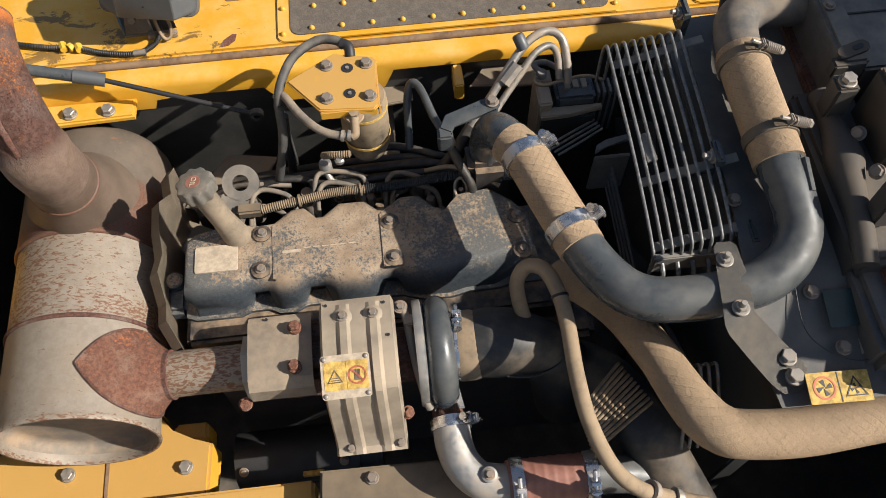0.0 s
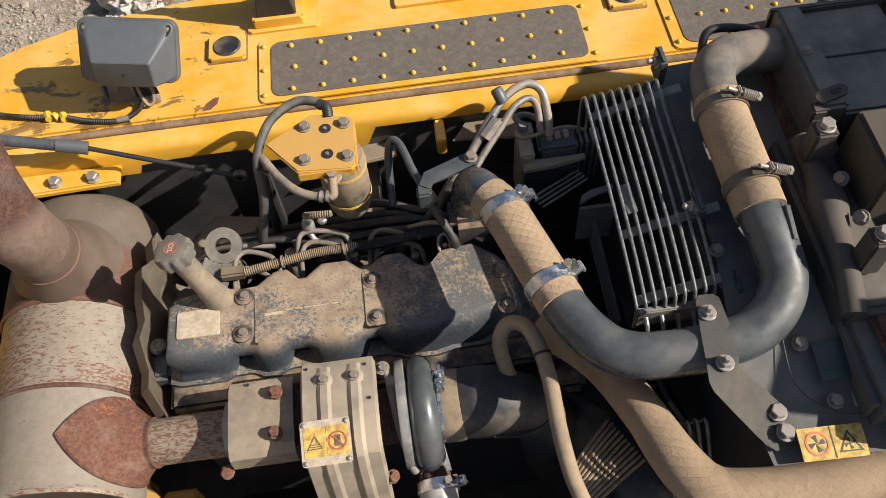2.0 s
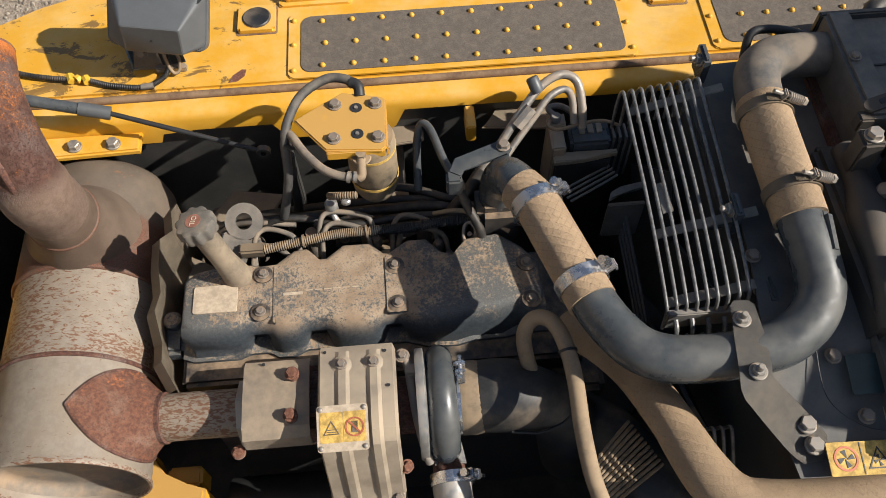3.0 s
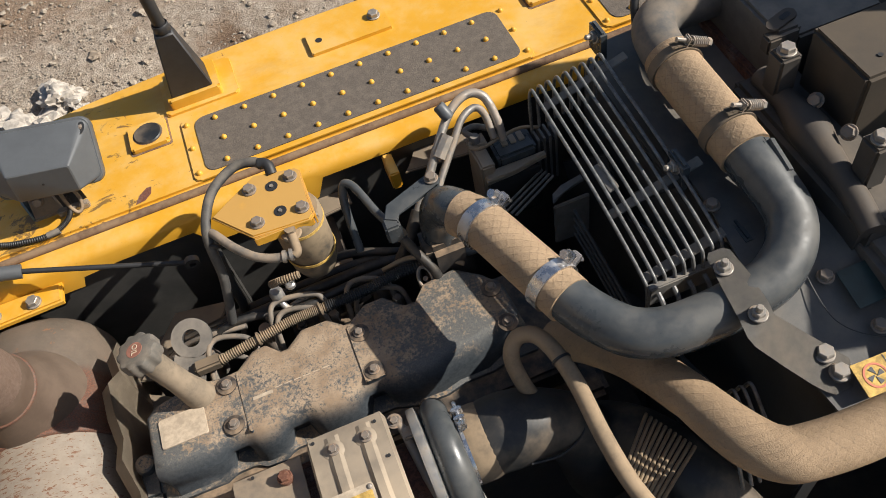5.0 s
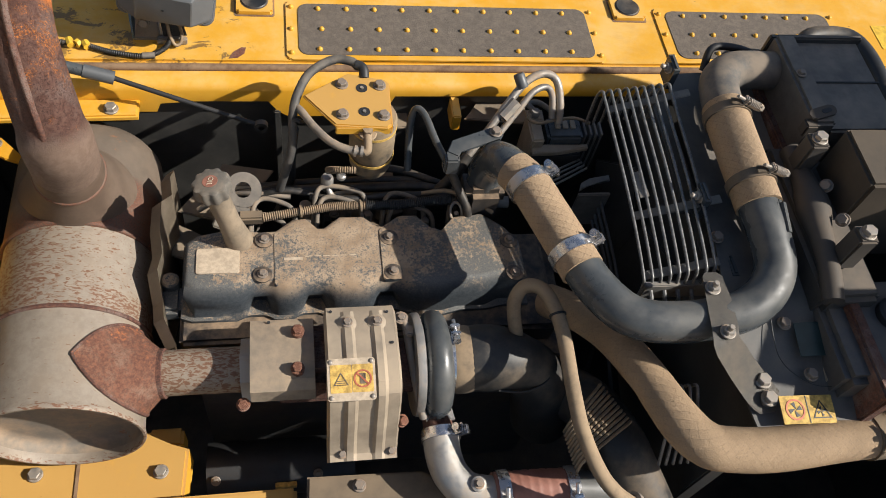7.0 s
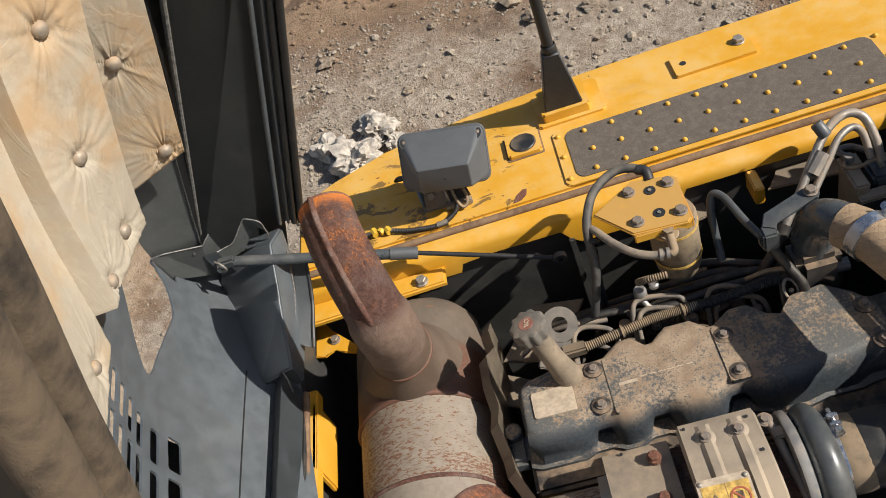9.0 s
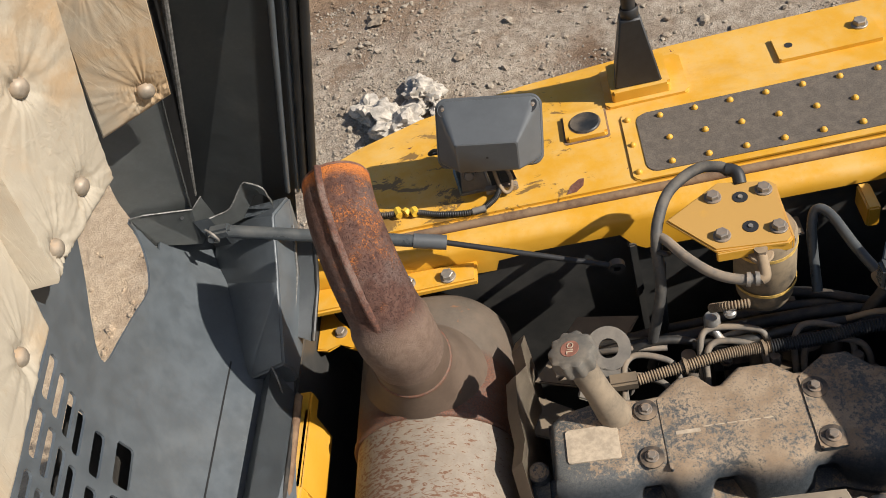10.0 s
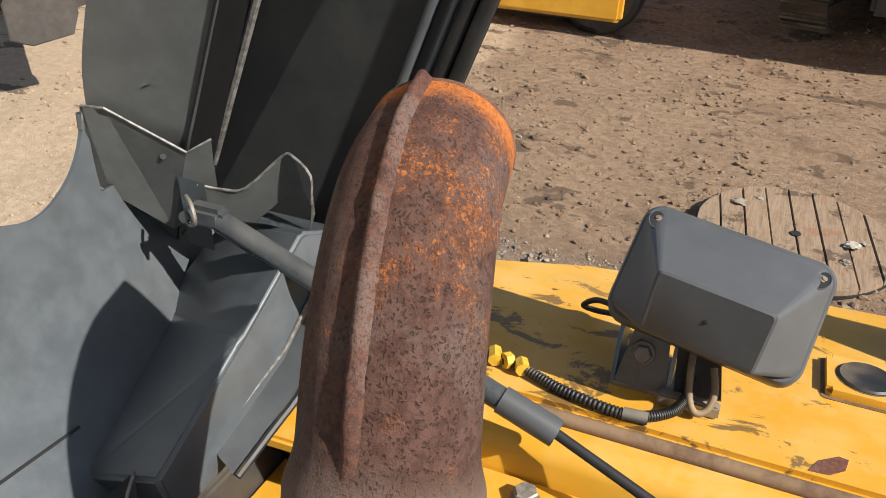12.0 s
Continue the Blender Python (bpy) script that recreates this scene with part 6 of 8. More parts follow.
for fx, fy, fz, fs in ((0.256, 0.915, 2.174, 0.45), (0.248, 0.902, 2.182, 0.35)):
    part("paint_flake", slab([(-0.008 * fs, -0.012 * fs), (0.010 * fs, -0.010 * fs), (0.008 * fs, 0.012 * fs), (-0.009 * fs, 0.008 * fs)], 0, 0.0012, 0, Matrix.Translation((fx, fy, fz)) @ pose(0, 0, 0, -22, 18, 0)), CAST, air)
part("elbow_base", box((0.18, 0.905, 1.88), (0.262, 0.985, 2.045), 0.014), BLOCK, air)
HA = [(0.249, 0.886, 2.151), (0.270, 0.846, 2.159), (0.292, 0.775, 2.164), (0.313, 0.705, 2.168), (0.330, 0.650, 2.169)]
part("woven_hose", tube(HA, 0.0395, 36, 10), HOSE, air, "tan dusty woven rubber hose")
clamp((0.2705, 0.844, 2.159), HA[2], 0.0405, air, (0.75, 0.2, 0.55))
clamp((0.319, 0.686, 2.168), HA[4], 0.0405, air, (0.75, 0.2, 0.55))
P = [(0.325, 0.668, 2.169), (0.338, 0.635, 2.169), (0.357, 0.600, 2.169), (0.387, 0.564, 2.169), (0.430, 0.545, 2.169), (0.490, 0.540, 2.171), (0.545, 0.542, 2.176), (0.600, 0.551, 2.185), (0.643, 0.579, 2.198), (0.666, 0.622, 2.212), (0.664, 0.682, 2.230), (0.655, 0.745, 2.243)]
part("steel_pipe", tube(P, 0.0365, 36, 8), PIPE, air, "blue-grey painted steel pipe")
HB = [(0.658, 0.728, 2.240), (0.655, 0.79, 2.247), (0.653, 0.87, 2.252), (0.653, 0.92, 2.254), (0.654, 0.950, 2.255)]
part("woven_hose", tube(HB, 0.0415, 36, 10), HOSE, air, "tan dusty woven rubber hose")
spring_clamp((0.656, 0.775, 2.245), HB[2], 0.0425, air, (0.45, 0.1, 0.85))
spring_clamp((0.653, 0.925, 2.254), HB[4], 0.0425, air, (0.45, 0.1, 0.85))
E2 = [(0.654, 0.940, 2.255), (0.656, 0.980, 2.255), (0.668, 1.020, 2.255), (0.698, 1.044, 2.255), (0.738, 1.050, 2.254), (0.80, 1.050, 2.252)]
part("end_elbow", tube(E2, 0.038, 36, 8), dusty("dusty_grey_elbow", (0.085, 0.085, 0.082), 0.5, 0.6, dust=(0.22, 0.175, 0.13)), air, "dusty grey moulded elbow")
part("weld_tab", box((-0.012, -0.036, -0.010), (0.012, 0.034, 0.009), 0.007, Matrix.Translation((0.682, 0.690, 2.2585)) @ pose(0, 0, 0, 14, 30, 5), 4), PIPE, air, "smooth raised lug on the pipe")

brk = thing("pipe_bracket", "dark steel bracket plate bolted over the pipe", "bracket", (0.55, 0.5, 2.2))
bm = bmesh.new()
strip = [((0.530, 0.612, 2.2125), (0.552, 0.611, 2.2125)), ((0.523, 0.604, 2.2130), (0.559, 0.603, 2.2130)), ((0.516, 0.560, 2.2135), (0.561, 0.558, 2.2135)), ((0.509, 0.500, 2.2125), (0.558, 0.506, 2.2125)), ((0.506, 0.474, 2.208), (0.556, 0.490, 2.208)), ((0.512, 0.462, 2.198), (0.568, 0.480, 2.198)), ((0.548, 0.436, 2.156), (0.596, 0.470, 2.164)), ((0.578, 0.408, 2.128), (0.628, 0.446, 2.136)), ((0.592, 0.394, 2.120), (0.650, 0.420, 2.122)), ((0.602, 0.386, 2.118), (0.630, 0.388, 2.118))]
va = [[bm.verts.new(p) for p in row] for row in strip]
for p, q in zip(va, va[1:]):
    bm.faces.new((p[0], p[1], q[1], q[0]))
bmesh.ops.solidify(bm, geom=bm.faces[:], thickness=0.006)
part("plate", bm, dusty("dusty_bracket_paint", (0.10, 0.105, 0.105), 0.45, 0.45, grain=20, dust=(0.26, 0.215, 0.165), spread=0.3, bump=0.15), brk, "", 25)
bolt((0.533, 0.579, 2.216), brk, M_NUT)
bolt((0.535, 0.497, 2.214), brk, M_NUT)
for p in ((0.615, 0.438, 2.127), (0.620, 0.408, 2.120)):
    part("spacer", lathe([(0, 0), (0.012, 0), (0.012, 0.010), (0, 0.010)], Matrix.Translation(p), 16), BOLT, brk)
    bolt((p[0], p[1], p[2] + 0.01), brk, M_BOLT_L)

low = thing("lower_radiator_hose", "thick dusty tan rubber hose bending to the radiator", "radiator hose", (0.5, 0.4, 2.08))
part("hose", tube([(0.33, 0.705, 1.96), (0.366, 0.640, 2.02), (0.400, 0.569, 2.062), (0.429, 0.480, 2.095), (0.441, 0.440, 2.103), (0.453, 0.404, 2.108), (0.468, 0.373, 2.110), (0.488, 0.350, 2.109), (0.522, 0.337, 2.104), (0.619, 0.331, 2.096), (0.758, 0.341, 2.088), (0.95, 0.35, 2.08)], lambda t: 0.034 + 0.004 * min(1, max(0, (t - 0.3) / 0.22)), 36, 8), HOSE_LOW, low)
clamp((0.815, 0.344, 2.0855), (0.9, 0.348, 2.082), 0.0385, low, (0.2, -0.5, 0.8), BEIGE)
thin = thing("breather_hose", "thin dusty tan hose looping down past the turbocharger", "hose", (0.3, 0.5, 2.03))
part("hose", tube([(0.255, 0.60, 1.95), (0.235, 0.628, 2.02), (0.231, 0.655, 2.06), (0.248, 0.670, 2.085), (0.273, 0.655, 2.100), (0.288, 0.612, 2.105), (0.295, 0.552, 2.100), (0.295, 0.470, 2.090), (0.305, 0.395, 2.065), (0.332, 0.330, 2.035), (0.373, 0.297, 2.0), (0.43, 0.285, 1.955), (0.50, 0.270, 1.93)], 0.0132, 18, 8), TAN_HOSE, thin)
part("tie", lathe([(0.0135, -0.002), (0.0155, -0.002), (0.0155, 0.002), (0.0135, 0.002)], along((0.2905, 0.598, 2.1045), (0.295, 0.552, 2.100)), 18), BLACK, thin)
for p, q in (((0.398, 0.2915, 1.982), (0.43, 0.285, 1.955)), ((0.445, 0.282, 1.949), (0.5, 0.27, 1.93))):
    part("fitting", lathe([(0.013, -0.006), (0.019, -0.005), (0.019, 0.005), (0.013, 0.006)], along(p, q), 18), STEEL, thin)

# ribbed air duct and lower parts in the dark
rib = thing("ribbed_duct", "black ribbed plastic air duct below the hoses", "air duct", (0.42, 0.45, 1.85))
part("duct", tube([(0.33, 0.60, 1.80), (0.385, 0.52, 1.88), (0.430, 0.44, 1.885), (0.47, 0.36, 1.84), (0.52, 0.28, 1.77)], 0.054, 28, 6), RUBBER, rib)
for k in range(11):
    t = k / 10
    a0 = Vector((0.332, 0.461, 1.945)).lerp(Vector((0.345, 0.388, 1.93)), t)
    b0 = Vector((0.398, 0.522, 1.955)).lerp(Vector((0.441, 0.447, 1.945)), t)
    part("rib", tube([a0 + Vector((-0.01, -0.012, -0.03)), a0, a0.lerp(b0, 0.5) + Vector((0, 0, 0.008)), b0, b0 + Vector((0.008, 0.01, -0.03))], 0.0032, 8, 4), TAN_HOSE, rib)

# ---- fuel filter ----
fuel = thing("fuel_filter", "fuel filter hanging under a yellow bolted bracket", "fuel filter", (-0.02, 1.04, 2.1))
FZ = 2.170
fp = [(-0.140, 1.058), (-0.052, 1.116), (0.020, 1.100), (0.028, 1.090), (0.024, 0.984), (0.016, 0.976), (-0.082, 0.984)]
part("bracket", slab(fp[::-1], FZ - 0.006, FZ, 0.0025), DUSTY_YELLOW, fuel, "dusty yellow bracket plate")
part("bracket_lip", join(box((-0.082, 0.978, FZ - 0.022), (0.022, 0.983, FZ - 0.002), 0.002), box((0.022, 0.985, FZ - 0.03), (0.027, 1.09, FZ - 0.002), 0.002)), DUSTY_YELLOW, fuel)
for x, y in ((-0.065, 1.085), (-0.068, 1.008), (0.010, 1.005), (0.008, 1.082)):
    bolt((x, y, FZ + 0.001), fuel, M_BOLT, turn=x * 700)
for x, y in ((-0.027, 1.076), (-0.026, 1.016)):
    part("hole_ring", lathe([(0.004, 0), (0.011, 0), (0.011, 0.001), (0.004, 0.001), (0.004, 0)], Matrix.Translation((x, y, FZ)), 18), BLACK, fuel)
    part("pin", lathe([(0, 0), (0.0035, 0), (0.0035, 0.003), (0, 0.003)], Matrix.Translation((x, y, FZ)), 10), STEEL, fuel)
can = part("canister", lathe([(0, -0.185), (0.022, -0.182), (0.036, -0.172), (0.043, -0.15), (0.043, -0.115), (0.0455, -0.11), (0.0455, -0.02), (0.042, -0.012), (0, -0.010)], Matrix.Translation((-0.006, 1.020, FZ)), 36), dusty("dusty_canister", (0.05, 0.05, 0.048), 0.72, 0.55, grain=60, dust=(0.28, 0.21, 0.13), low=-0.6), fuel, "black filter canister, dusty")
for z in (-0.042, -0.125):
    part("yellow_stripe", lathe([(0.0455, z), (0.0465, z), (0.0465, z + 0.006), (0.0455, z + 0.006)], Matrix.Translation((-0.006, 1.020, FZ)), 36), WORN_WARN, can)
part("head", box((-0.045, 0.985, FZ - 0.03), (0.03, 1.05, FZ - 0.008), 0.006), CAST, fuel)
part("outlet_fitting", join(lathe([(0, 0), (0.016, 0), (0.018, 0.003), (0.016, 0.006), (0, 0.006)], Matrix.Translation((-0.022, 0.976, FZ - 0.020)), 20), lathe([(0, 0), (0.0095, 0), (0.0095, 0.012), (0, 0.012)], Matrix.Translation((-0.022, 0.976, FZ - 0.016)), 6), tube([(-0.022, 0.972, FZ - 0.016), (-0.0225, 0.958, FZ - 0.020), (-0.0235, 0.946, FZ - 0.029), (-0.030, 0.943, FZ - 0.032)], 0.0085, 12, 6)), TAN_HOSE, fuel, "dusty banjo elbow")
part("return_hose", tube([(-0.028, 0.944, FZ - 0.031), (-0.060, 0.949, FZ - 0.030), (-0.092, 0.965, FZ - 0.026), (-0.122, 0.998, FZ - 0.021), (-0.145, 1.035, FZ - 0.018), (-0.156, 1.052, FZ - 0.026)], 0.0078, 16, 8), FUEL_LINE, fuel, "dusty grey-tan fuel hose")
for k in range(2):
    part("crimp_ring", lathe([(0.0088, -0.003), (0.0108, -0.003), (0.0108, 0.003), (0.0088, 0.003)], along((-0.034 - 0.012 * k, 0.945 + 0.001 * k, FZ - 0.031), (-0.060, 0.949, FZ - 0.030)), 16), STEEL, fuel)
part("feed_hose", tube([(-0.030, 1.128, FZ + 0.004), (-0.045, 1.139, FZ + 0.009), (-0.080, 1.142, FZ + 0.009), (-0.125, 1.112, FZ + 0.004), (-0.150, 1.068, FZ - 0.008), (-0.160, 1.035, FZ - 0.030), (-0.165, 1.005, FZ - 0.10), (-0.19, 0.985, FZ - 0.20)], 0.0088, 18, 8), GREYHOSE, fuel, "dark fuel hose arching over the bracket")
part("feed_fitting", tube([(-0.020, 1.106, FZ - 0.004), (-0.0205, 1.120, FZ + 0.004), (-0.026, 1.128, FZ + 0.006), (-0.036, 1.132, FZ + 0.007)], 0.0100, 14, 4), BLACK, fuel)
part("strap", tube([(-0.168, 1.035, FZ - 0.035), (-0.150, 1.02, FZ - 0.03), (-0.145, 1.03, FZ - 0.045), (-0.165, 1.04, FZ - 0.05)], 0.004, 8, 6), BLACK, fuel)
part("hose", tube([(-0.095, 0.985, 2.03), (-0.075, 0.97, 2.05), (-0.04, 0.965, 2.055)], 0.0065, 12, 8, True, (16, 0.002)), TAN_HOSE, thing("sensor_lead", "short corrugated lead with plug below the filter", "cable", (-0.07, 0.97, 2.03)))
part("hose", tube([(0.075, 1.02, 1.98), (0.078, 1.07, 2.05), (0.088, 1.095, 2.085), (0.105, 1.08, 2.09), (0.125, 1.02, 2.075), (0.145, 0.975, 2.06)], 0.008, 14, 8), PIPE, thing("fuel_hose", "dark hose arching beside the filter", "hose", (0.1, 1.05, 2.0)))
fit2 = thing("hose_fitting", "dusty hose coupling and dark hose going down", "hose fitting", (0.15, 0.96, 2.05))
part("coupling", lathe([(0, -0.014), (0.011, -0.014), (0.014, -0.008), (0.014, 0.008), (0.011, 0.014), (0, 0.014)], along((0.148, 0.968, 2.058), (0.165, 0.93, 2.04)), 8), TAN_HOSE, fit2)
part("hose", tube([(0.15, 0.962, 2.055), (0.165, 0.93, 2.035), (0.185, 0.90, 2.0), (0.19, 0.885, 1.94)], 0.009, 12, 6), RUBBER, fit2)

# flat arm over the black elbow
arm = thing("support_arm", "flat grey steel arm bolted beside the elbow", "bracket", (0.18, 0.97, 2.14))
part("arm", join(slab([(0.128, 0.938), (0.142, 0.967), (0.222, 0.998), (0.240, 0.996), (0.246, 0.980), (0.238, 0.968), (0.155, 0.940), (0.150, 0.925)], 2.138, 2.144, 0.002), box((0.124, 0.915, 2.10), (0.152, 0.942, 2.142), 0.004)), PIPE, arm, "", 30)
bolt((0.231, 0.984, 2.146), arm)
part("post", lathe([(0, -0.04), (0.012, -0.04), (0.012, 0), (0, 0)], Matrix.Translation((0.231, 0.982, 2.138)), 14), PIPE, arm)

# air-conditioning lines and compressor, partly in the dark
ac = thing("refrigerant_lines", "grey metal refrigerant lines with couplings", "refrigerant lines", (0.32, 1.1, 2.1))
part("line", tube([(0.20, 1.02, 2.03), (0.245, 1.06, 2.07), (0.285, 1.10, 2.105), (0.325, 1.135, 2.13), (0.365, 1.152, 2.135), (0.392, 1.140, 2.125), (0.400, 1.105, 2.095), (0.400, 1.08, 2.06)], 0.0085, 18, 8), STEEL, ac)
part("line", tube([(0.225, 1.01, 2.03), (0.262, 1.048, 2.06), (0.302, 1.085, 2.09), (0.335, 1.115, 2.115), (0.365, 1.128, 2.12), (0.380, 1.115, 2.11), (0.384, 1.085, 2.07)], 0.0072, 18, 8), STEEL, ac)
part("cap", lathe([(0, 0), (0.011, 0), (0.012, 0.004), (0.012, 0.028), (0.010, 0.031), (0, 0.031)], along((0.314, 1.118, 2.128), (0.302, 1.138, 2.15)), 14), LAMPGREY, ac)
part("coupling", tube([(0.27, 1.075, 2.085), (0.30, 1.098, 2.108)], 0.0145, 8, 2), STEEL, ac)
part("black_hose", tube([(0.20, 1.02, 2.03), (0.15, 0.98, 1.98), (0.08, 0.97, 1.9)], 0.0125, 14, 6), RUBBER, ac)
comp = thing("compressor", "boxy dark compressor with pale dusty bracket under the lines", "compressor", (0.41, 1.05, 2.0))
part("body", box((0.376, 1.050, 1.86), (0.456, 1.108, 2.048), 0.006), PIPE, comp)
part("bracket", join(box((0.338, 1.040, 1.88), (0.366, 1.118, 2.050), 0.004), slab([(0.336, 1.092), (0.372, 1.092), (0.372, 1.122), (0.336, 1.122)], 2.050, 2.058, 0.003)), SHIELD, comp, "pale dusty bracket")
part("ledge", slab([(0.342, 1.026), (0.40, 1.028), (0.468, 1.040), (0.468, 1.050), (0.372, 1.048), (0.342, 1.046)], 2.016, 2.028, 0.003), SHIELD, comp, "pale dusty ledge")
part("apron", box((0.344, 1.028, 1.90), (0.452, 1.036, 2.016), 0.003), BLACK, comp)
# pale strips put on the body for light slivers through the fan guard
for k in range(3):
    part("rib", slab(rounded(0.396 + 0.017 * k, 1.074, 0.407 + 0.017 * k, 1.096, 0.002), 2.047, 2.052, 0.001), SHIELD, comp)
part("fin_block", box((0.460, 1.062, 1.90), (0.505, 1.092, 2.030), 0.003), BLACK, comp)
for k in range(4):
    part("fin", box((0.461 + 0.012 * k, 1.060, 1.92), (0.466 + 0.012 * k, 1.096, 2.046), 0.001), STRIP, comp)
part("cap", lathe([(0, 0), (0.011, 0), (0.011, 0.010), (0.008, 0.014), (0, 0.014)], Matrix.Translation((0.352, 1.106, 2.058)), 16), STRIP, comp)
part("lead", tube([(0.340, 1.098, 2.066), (0.334, 1.082, 2.070), (0.352, 1.070, 2.072), (0.395, 1.084, 2.066), (0.44, 1.094, 2.060), (0.475, 1.088, 2.05)], 0.0035, 8, 6), TAN_HOSE, comp)
part("hose_end", tube([(0.352, 1.106, 2.066), (0.340, 1.126, 2.07), (0.365, 1.134, 2.065), (0.395, 1.124, 2.05)], 0.006, 10, 6), STRIP, comp)
stay_low = thing("guard_stay", "small dark folded stay beside the fan guard", "bracket", (0.48, 0.97, 1.99))
part("plate", slab([(0.440, 0.952), (0.448, 0.972), (0.470, 0.984), (0.515, 0.992), (0.515, 0.978), (0.470, 0.968)], 1.985, 1.992, 0.002), STRIP, stay_low)
part("edge", box((0.442, 0.950, 1.86), (0.515, 0.958, 1.975), 0.002), STRIP, stay_low)
belt = thing("fan_belt", "belts drawn as pale bars for streaks of light", "belt", (0.38, 0.98, 1.95))
# pale bars stand in for streaks of light falling across the belts
for k in range(4):
    part("belt_streak", tube([(0.350 + 0.006 * k, 0.985 - 0.008 * k, 1.985), (0.40 + 0.006 * k, 1.008 - 0.008 * k, 1.99), (0.455 + 0.004 * k, 1.032 - 0.008 * k, 1.995)], 0.0026, 8, 5), STRIP, belt)

# ---- fan, its wire guard and the radiator ----
grill = thing("fan_guard", "black wire fan guard of long bent bars", "fan guard", (0.52, 0.84, 2.15))
for k in range(9):
    x = 0.452 + 0.0152 * k + 0.0014 * noise.noise((k * 1.7, 2, 5))
    z = 2.190 + 0.0050 * k
    y1, y0 = 1.058 - 0.002 * k, 0.635
    part("bar", tube([(x, y1 + 0.004, z - 0.11), (x, y1 + 0.006, z - 0.05), (x, y1 + 0.002, z - 0.016), (x, y1 - 0.010, z + 0.002), (x, y1 - 0.030, z + 0.002), (x, 0.95, z - 0.004), (x, 0.84, z - 0.012), (x, 0.74, z - 0.026), (x, y0 + 0.02, z - 0.045), (x, y0 + 0.002, z - 0.06), (x, y0 - 0.004, z - 0.10)], 0.0031, 10, 6), WIRE, grill)
for y, dz, reach in ((1.010, -0.006, 0.085), (0.768, -0.028, 0.085), (0.655, -0.054, 0.060)):
    part("cross_strip", box((-0.080, -0.009, -0.0015), (reach, 0.009, 0.0015), 0.001, Matrix.Translation((0.53, y, 2.2115 + dz)) @ pose(0, 0, 0, 0, -18.4, 0)), STRIP, grill)
for k in range(4):
    part("side_bar", tube([(0.440, 0.86, 2.075 - 0.022 * k), (0.438, 0.76, 2.075 - 0.022 * k), (0.441, 0.66, 2.055 - 0.022 * k)], 0.003, 8, 4), BLACK, grill)
for k in range(5):
    x = 0.470 + 0.014 * k
    part("bar", tube([(x, 0.47, 2.05), (x, 0.462, 2.075), (x, 0.445, 2.07), (x, 0.40, 2.03), (x, 0.36, 1.96)], 0.0031, 10, 6), WIRE, grill)
part("tie_plate", box((-0.008, -0.030, -0.0015), (0.010, 0.030, 0.0015), 0.001, Matrix.Translation((0.478, 0.825, 2.181)) @ pose(0, 0, 0, 0, -18.4, 0)), STRIP, grill, "flat plate tying two bars")
part("end_strip", box((0.452, 0.628, 2.095), (0.590, 0.640, 2.140), 0.002), STRIP, grill, "flat strip across the lower bar ends")
for k in range(4):
    part("bar_end", tube([(0.466 + 0.026 * k, 0.628, 2.125), (0.466 + 0.026 * k, 0.612, 2.118), (0.466 + 0.026 * k, 0.606, 2.098), (0.466 + 0.026 * k, 0.618, 2.082)], 0.0042, 8, 4), WIRE, grill)
fan = thing("cooling_fan", "dark cooling fan behind the wire guard", "fan", (0.54, 0.80, 1.75))
part("hub", lathe([(0, -0.03), (0.08, -0.03), (0.08, 0.03), (0, 0.035)], along((0.54, 0.80, 1.75), (0.4, 0.80, 1.75)), 28), BLACK, fan)
for k in range(7):
    part("blade", box((-0.004, -0.06, 0.07), (0.004, 0.06, 0.33), 0.003, Matrix.Translation((0.54, 0.80, 1.75)) @ pose(0, 0, 0, 360 * k / 7 + 9, 0, 0) @ pose(0, 0, 0, 0, 0, 28)), BLACK, fan)
rad = thing("radiator", "dark dusty radiator frame with bolted shroud panel", "radiator", (0.7, 0.7, 2.1))
panel = bmesh.new()
pv = [panel.verts.new(p) for p in ((0.598, 0.34, 2.108), (0.80, 0.34, 2.115), (0.80, 0.56, 2.175), (0.79, 1.10, 2.20), (0.60, 1.10, 2.19), (0.592, 0.70, 2.175), (0.582, 0.60, 2.168), (0.572, 0.52, 2.155), (0.580, 0.46, 2.130), (0.590, 0.40, 2.112))]
panel.faces.new(pv)
bmesh.ops.triangulate(panel, faces=panel.faces[:])
bmesh.ops.solidify(panel, geom=panel.faces[:], thickness=0.006)
part("shroud_panel", panel, PANELGREY, rad)
part("shroud_wall", box((0.60, 0.36, 1.2), (0.64, 1.15, 2.10), 0.004), DARK, rad)
groove = [(0.648, 0.545, 2.1745), (0.646, 0.500, 2.1625), (0.650, 0.470, 2.1545), (0.668, 0.445, 2.1480), (0.700, 0.424, 2.1430), (0.735, 0.418, 2.1420), (0.775, 0.428, 2.1450)]
part("panel_groove", tube(groove, 0.0008, 6, 6), BLACK, rad, "dark groove round the access panel")
bolt((0.672, 0.529, 2.168), rad, M_BOLT)
bolt((0.702, 0.440, 2.146), rad, M_BOLT)
bolt((0.592, 0.70, 2.185), rad, M_BOLT)
part("green_label", slab(rounded(0.688, 0.47, 0.738, 0.53, 0.003), 0.005, 0.0062, 0, Matrix.Translation((0, 0.50, 2.158)) @ pose(0, 0, 0, 12, 0, 0) @ Matrix.Translation((0, -0.50, 0))), TEAL, rad)
sm = Matrix.Translation((0.680, 0.383, 2.1335)) @ pose(0, 0, 0, 9, 3, -1)
# duller worn tone carries the label's dirt and its partial shade
sticker = part("warning_label", slab(rounded(-0.05, -0.024, 0.05, 0.024, 0.002), 0, 0.0016, 0, sm), WORN_WARN, rad, "dirty yellow fan-hazard warning label")
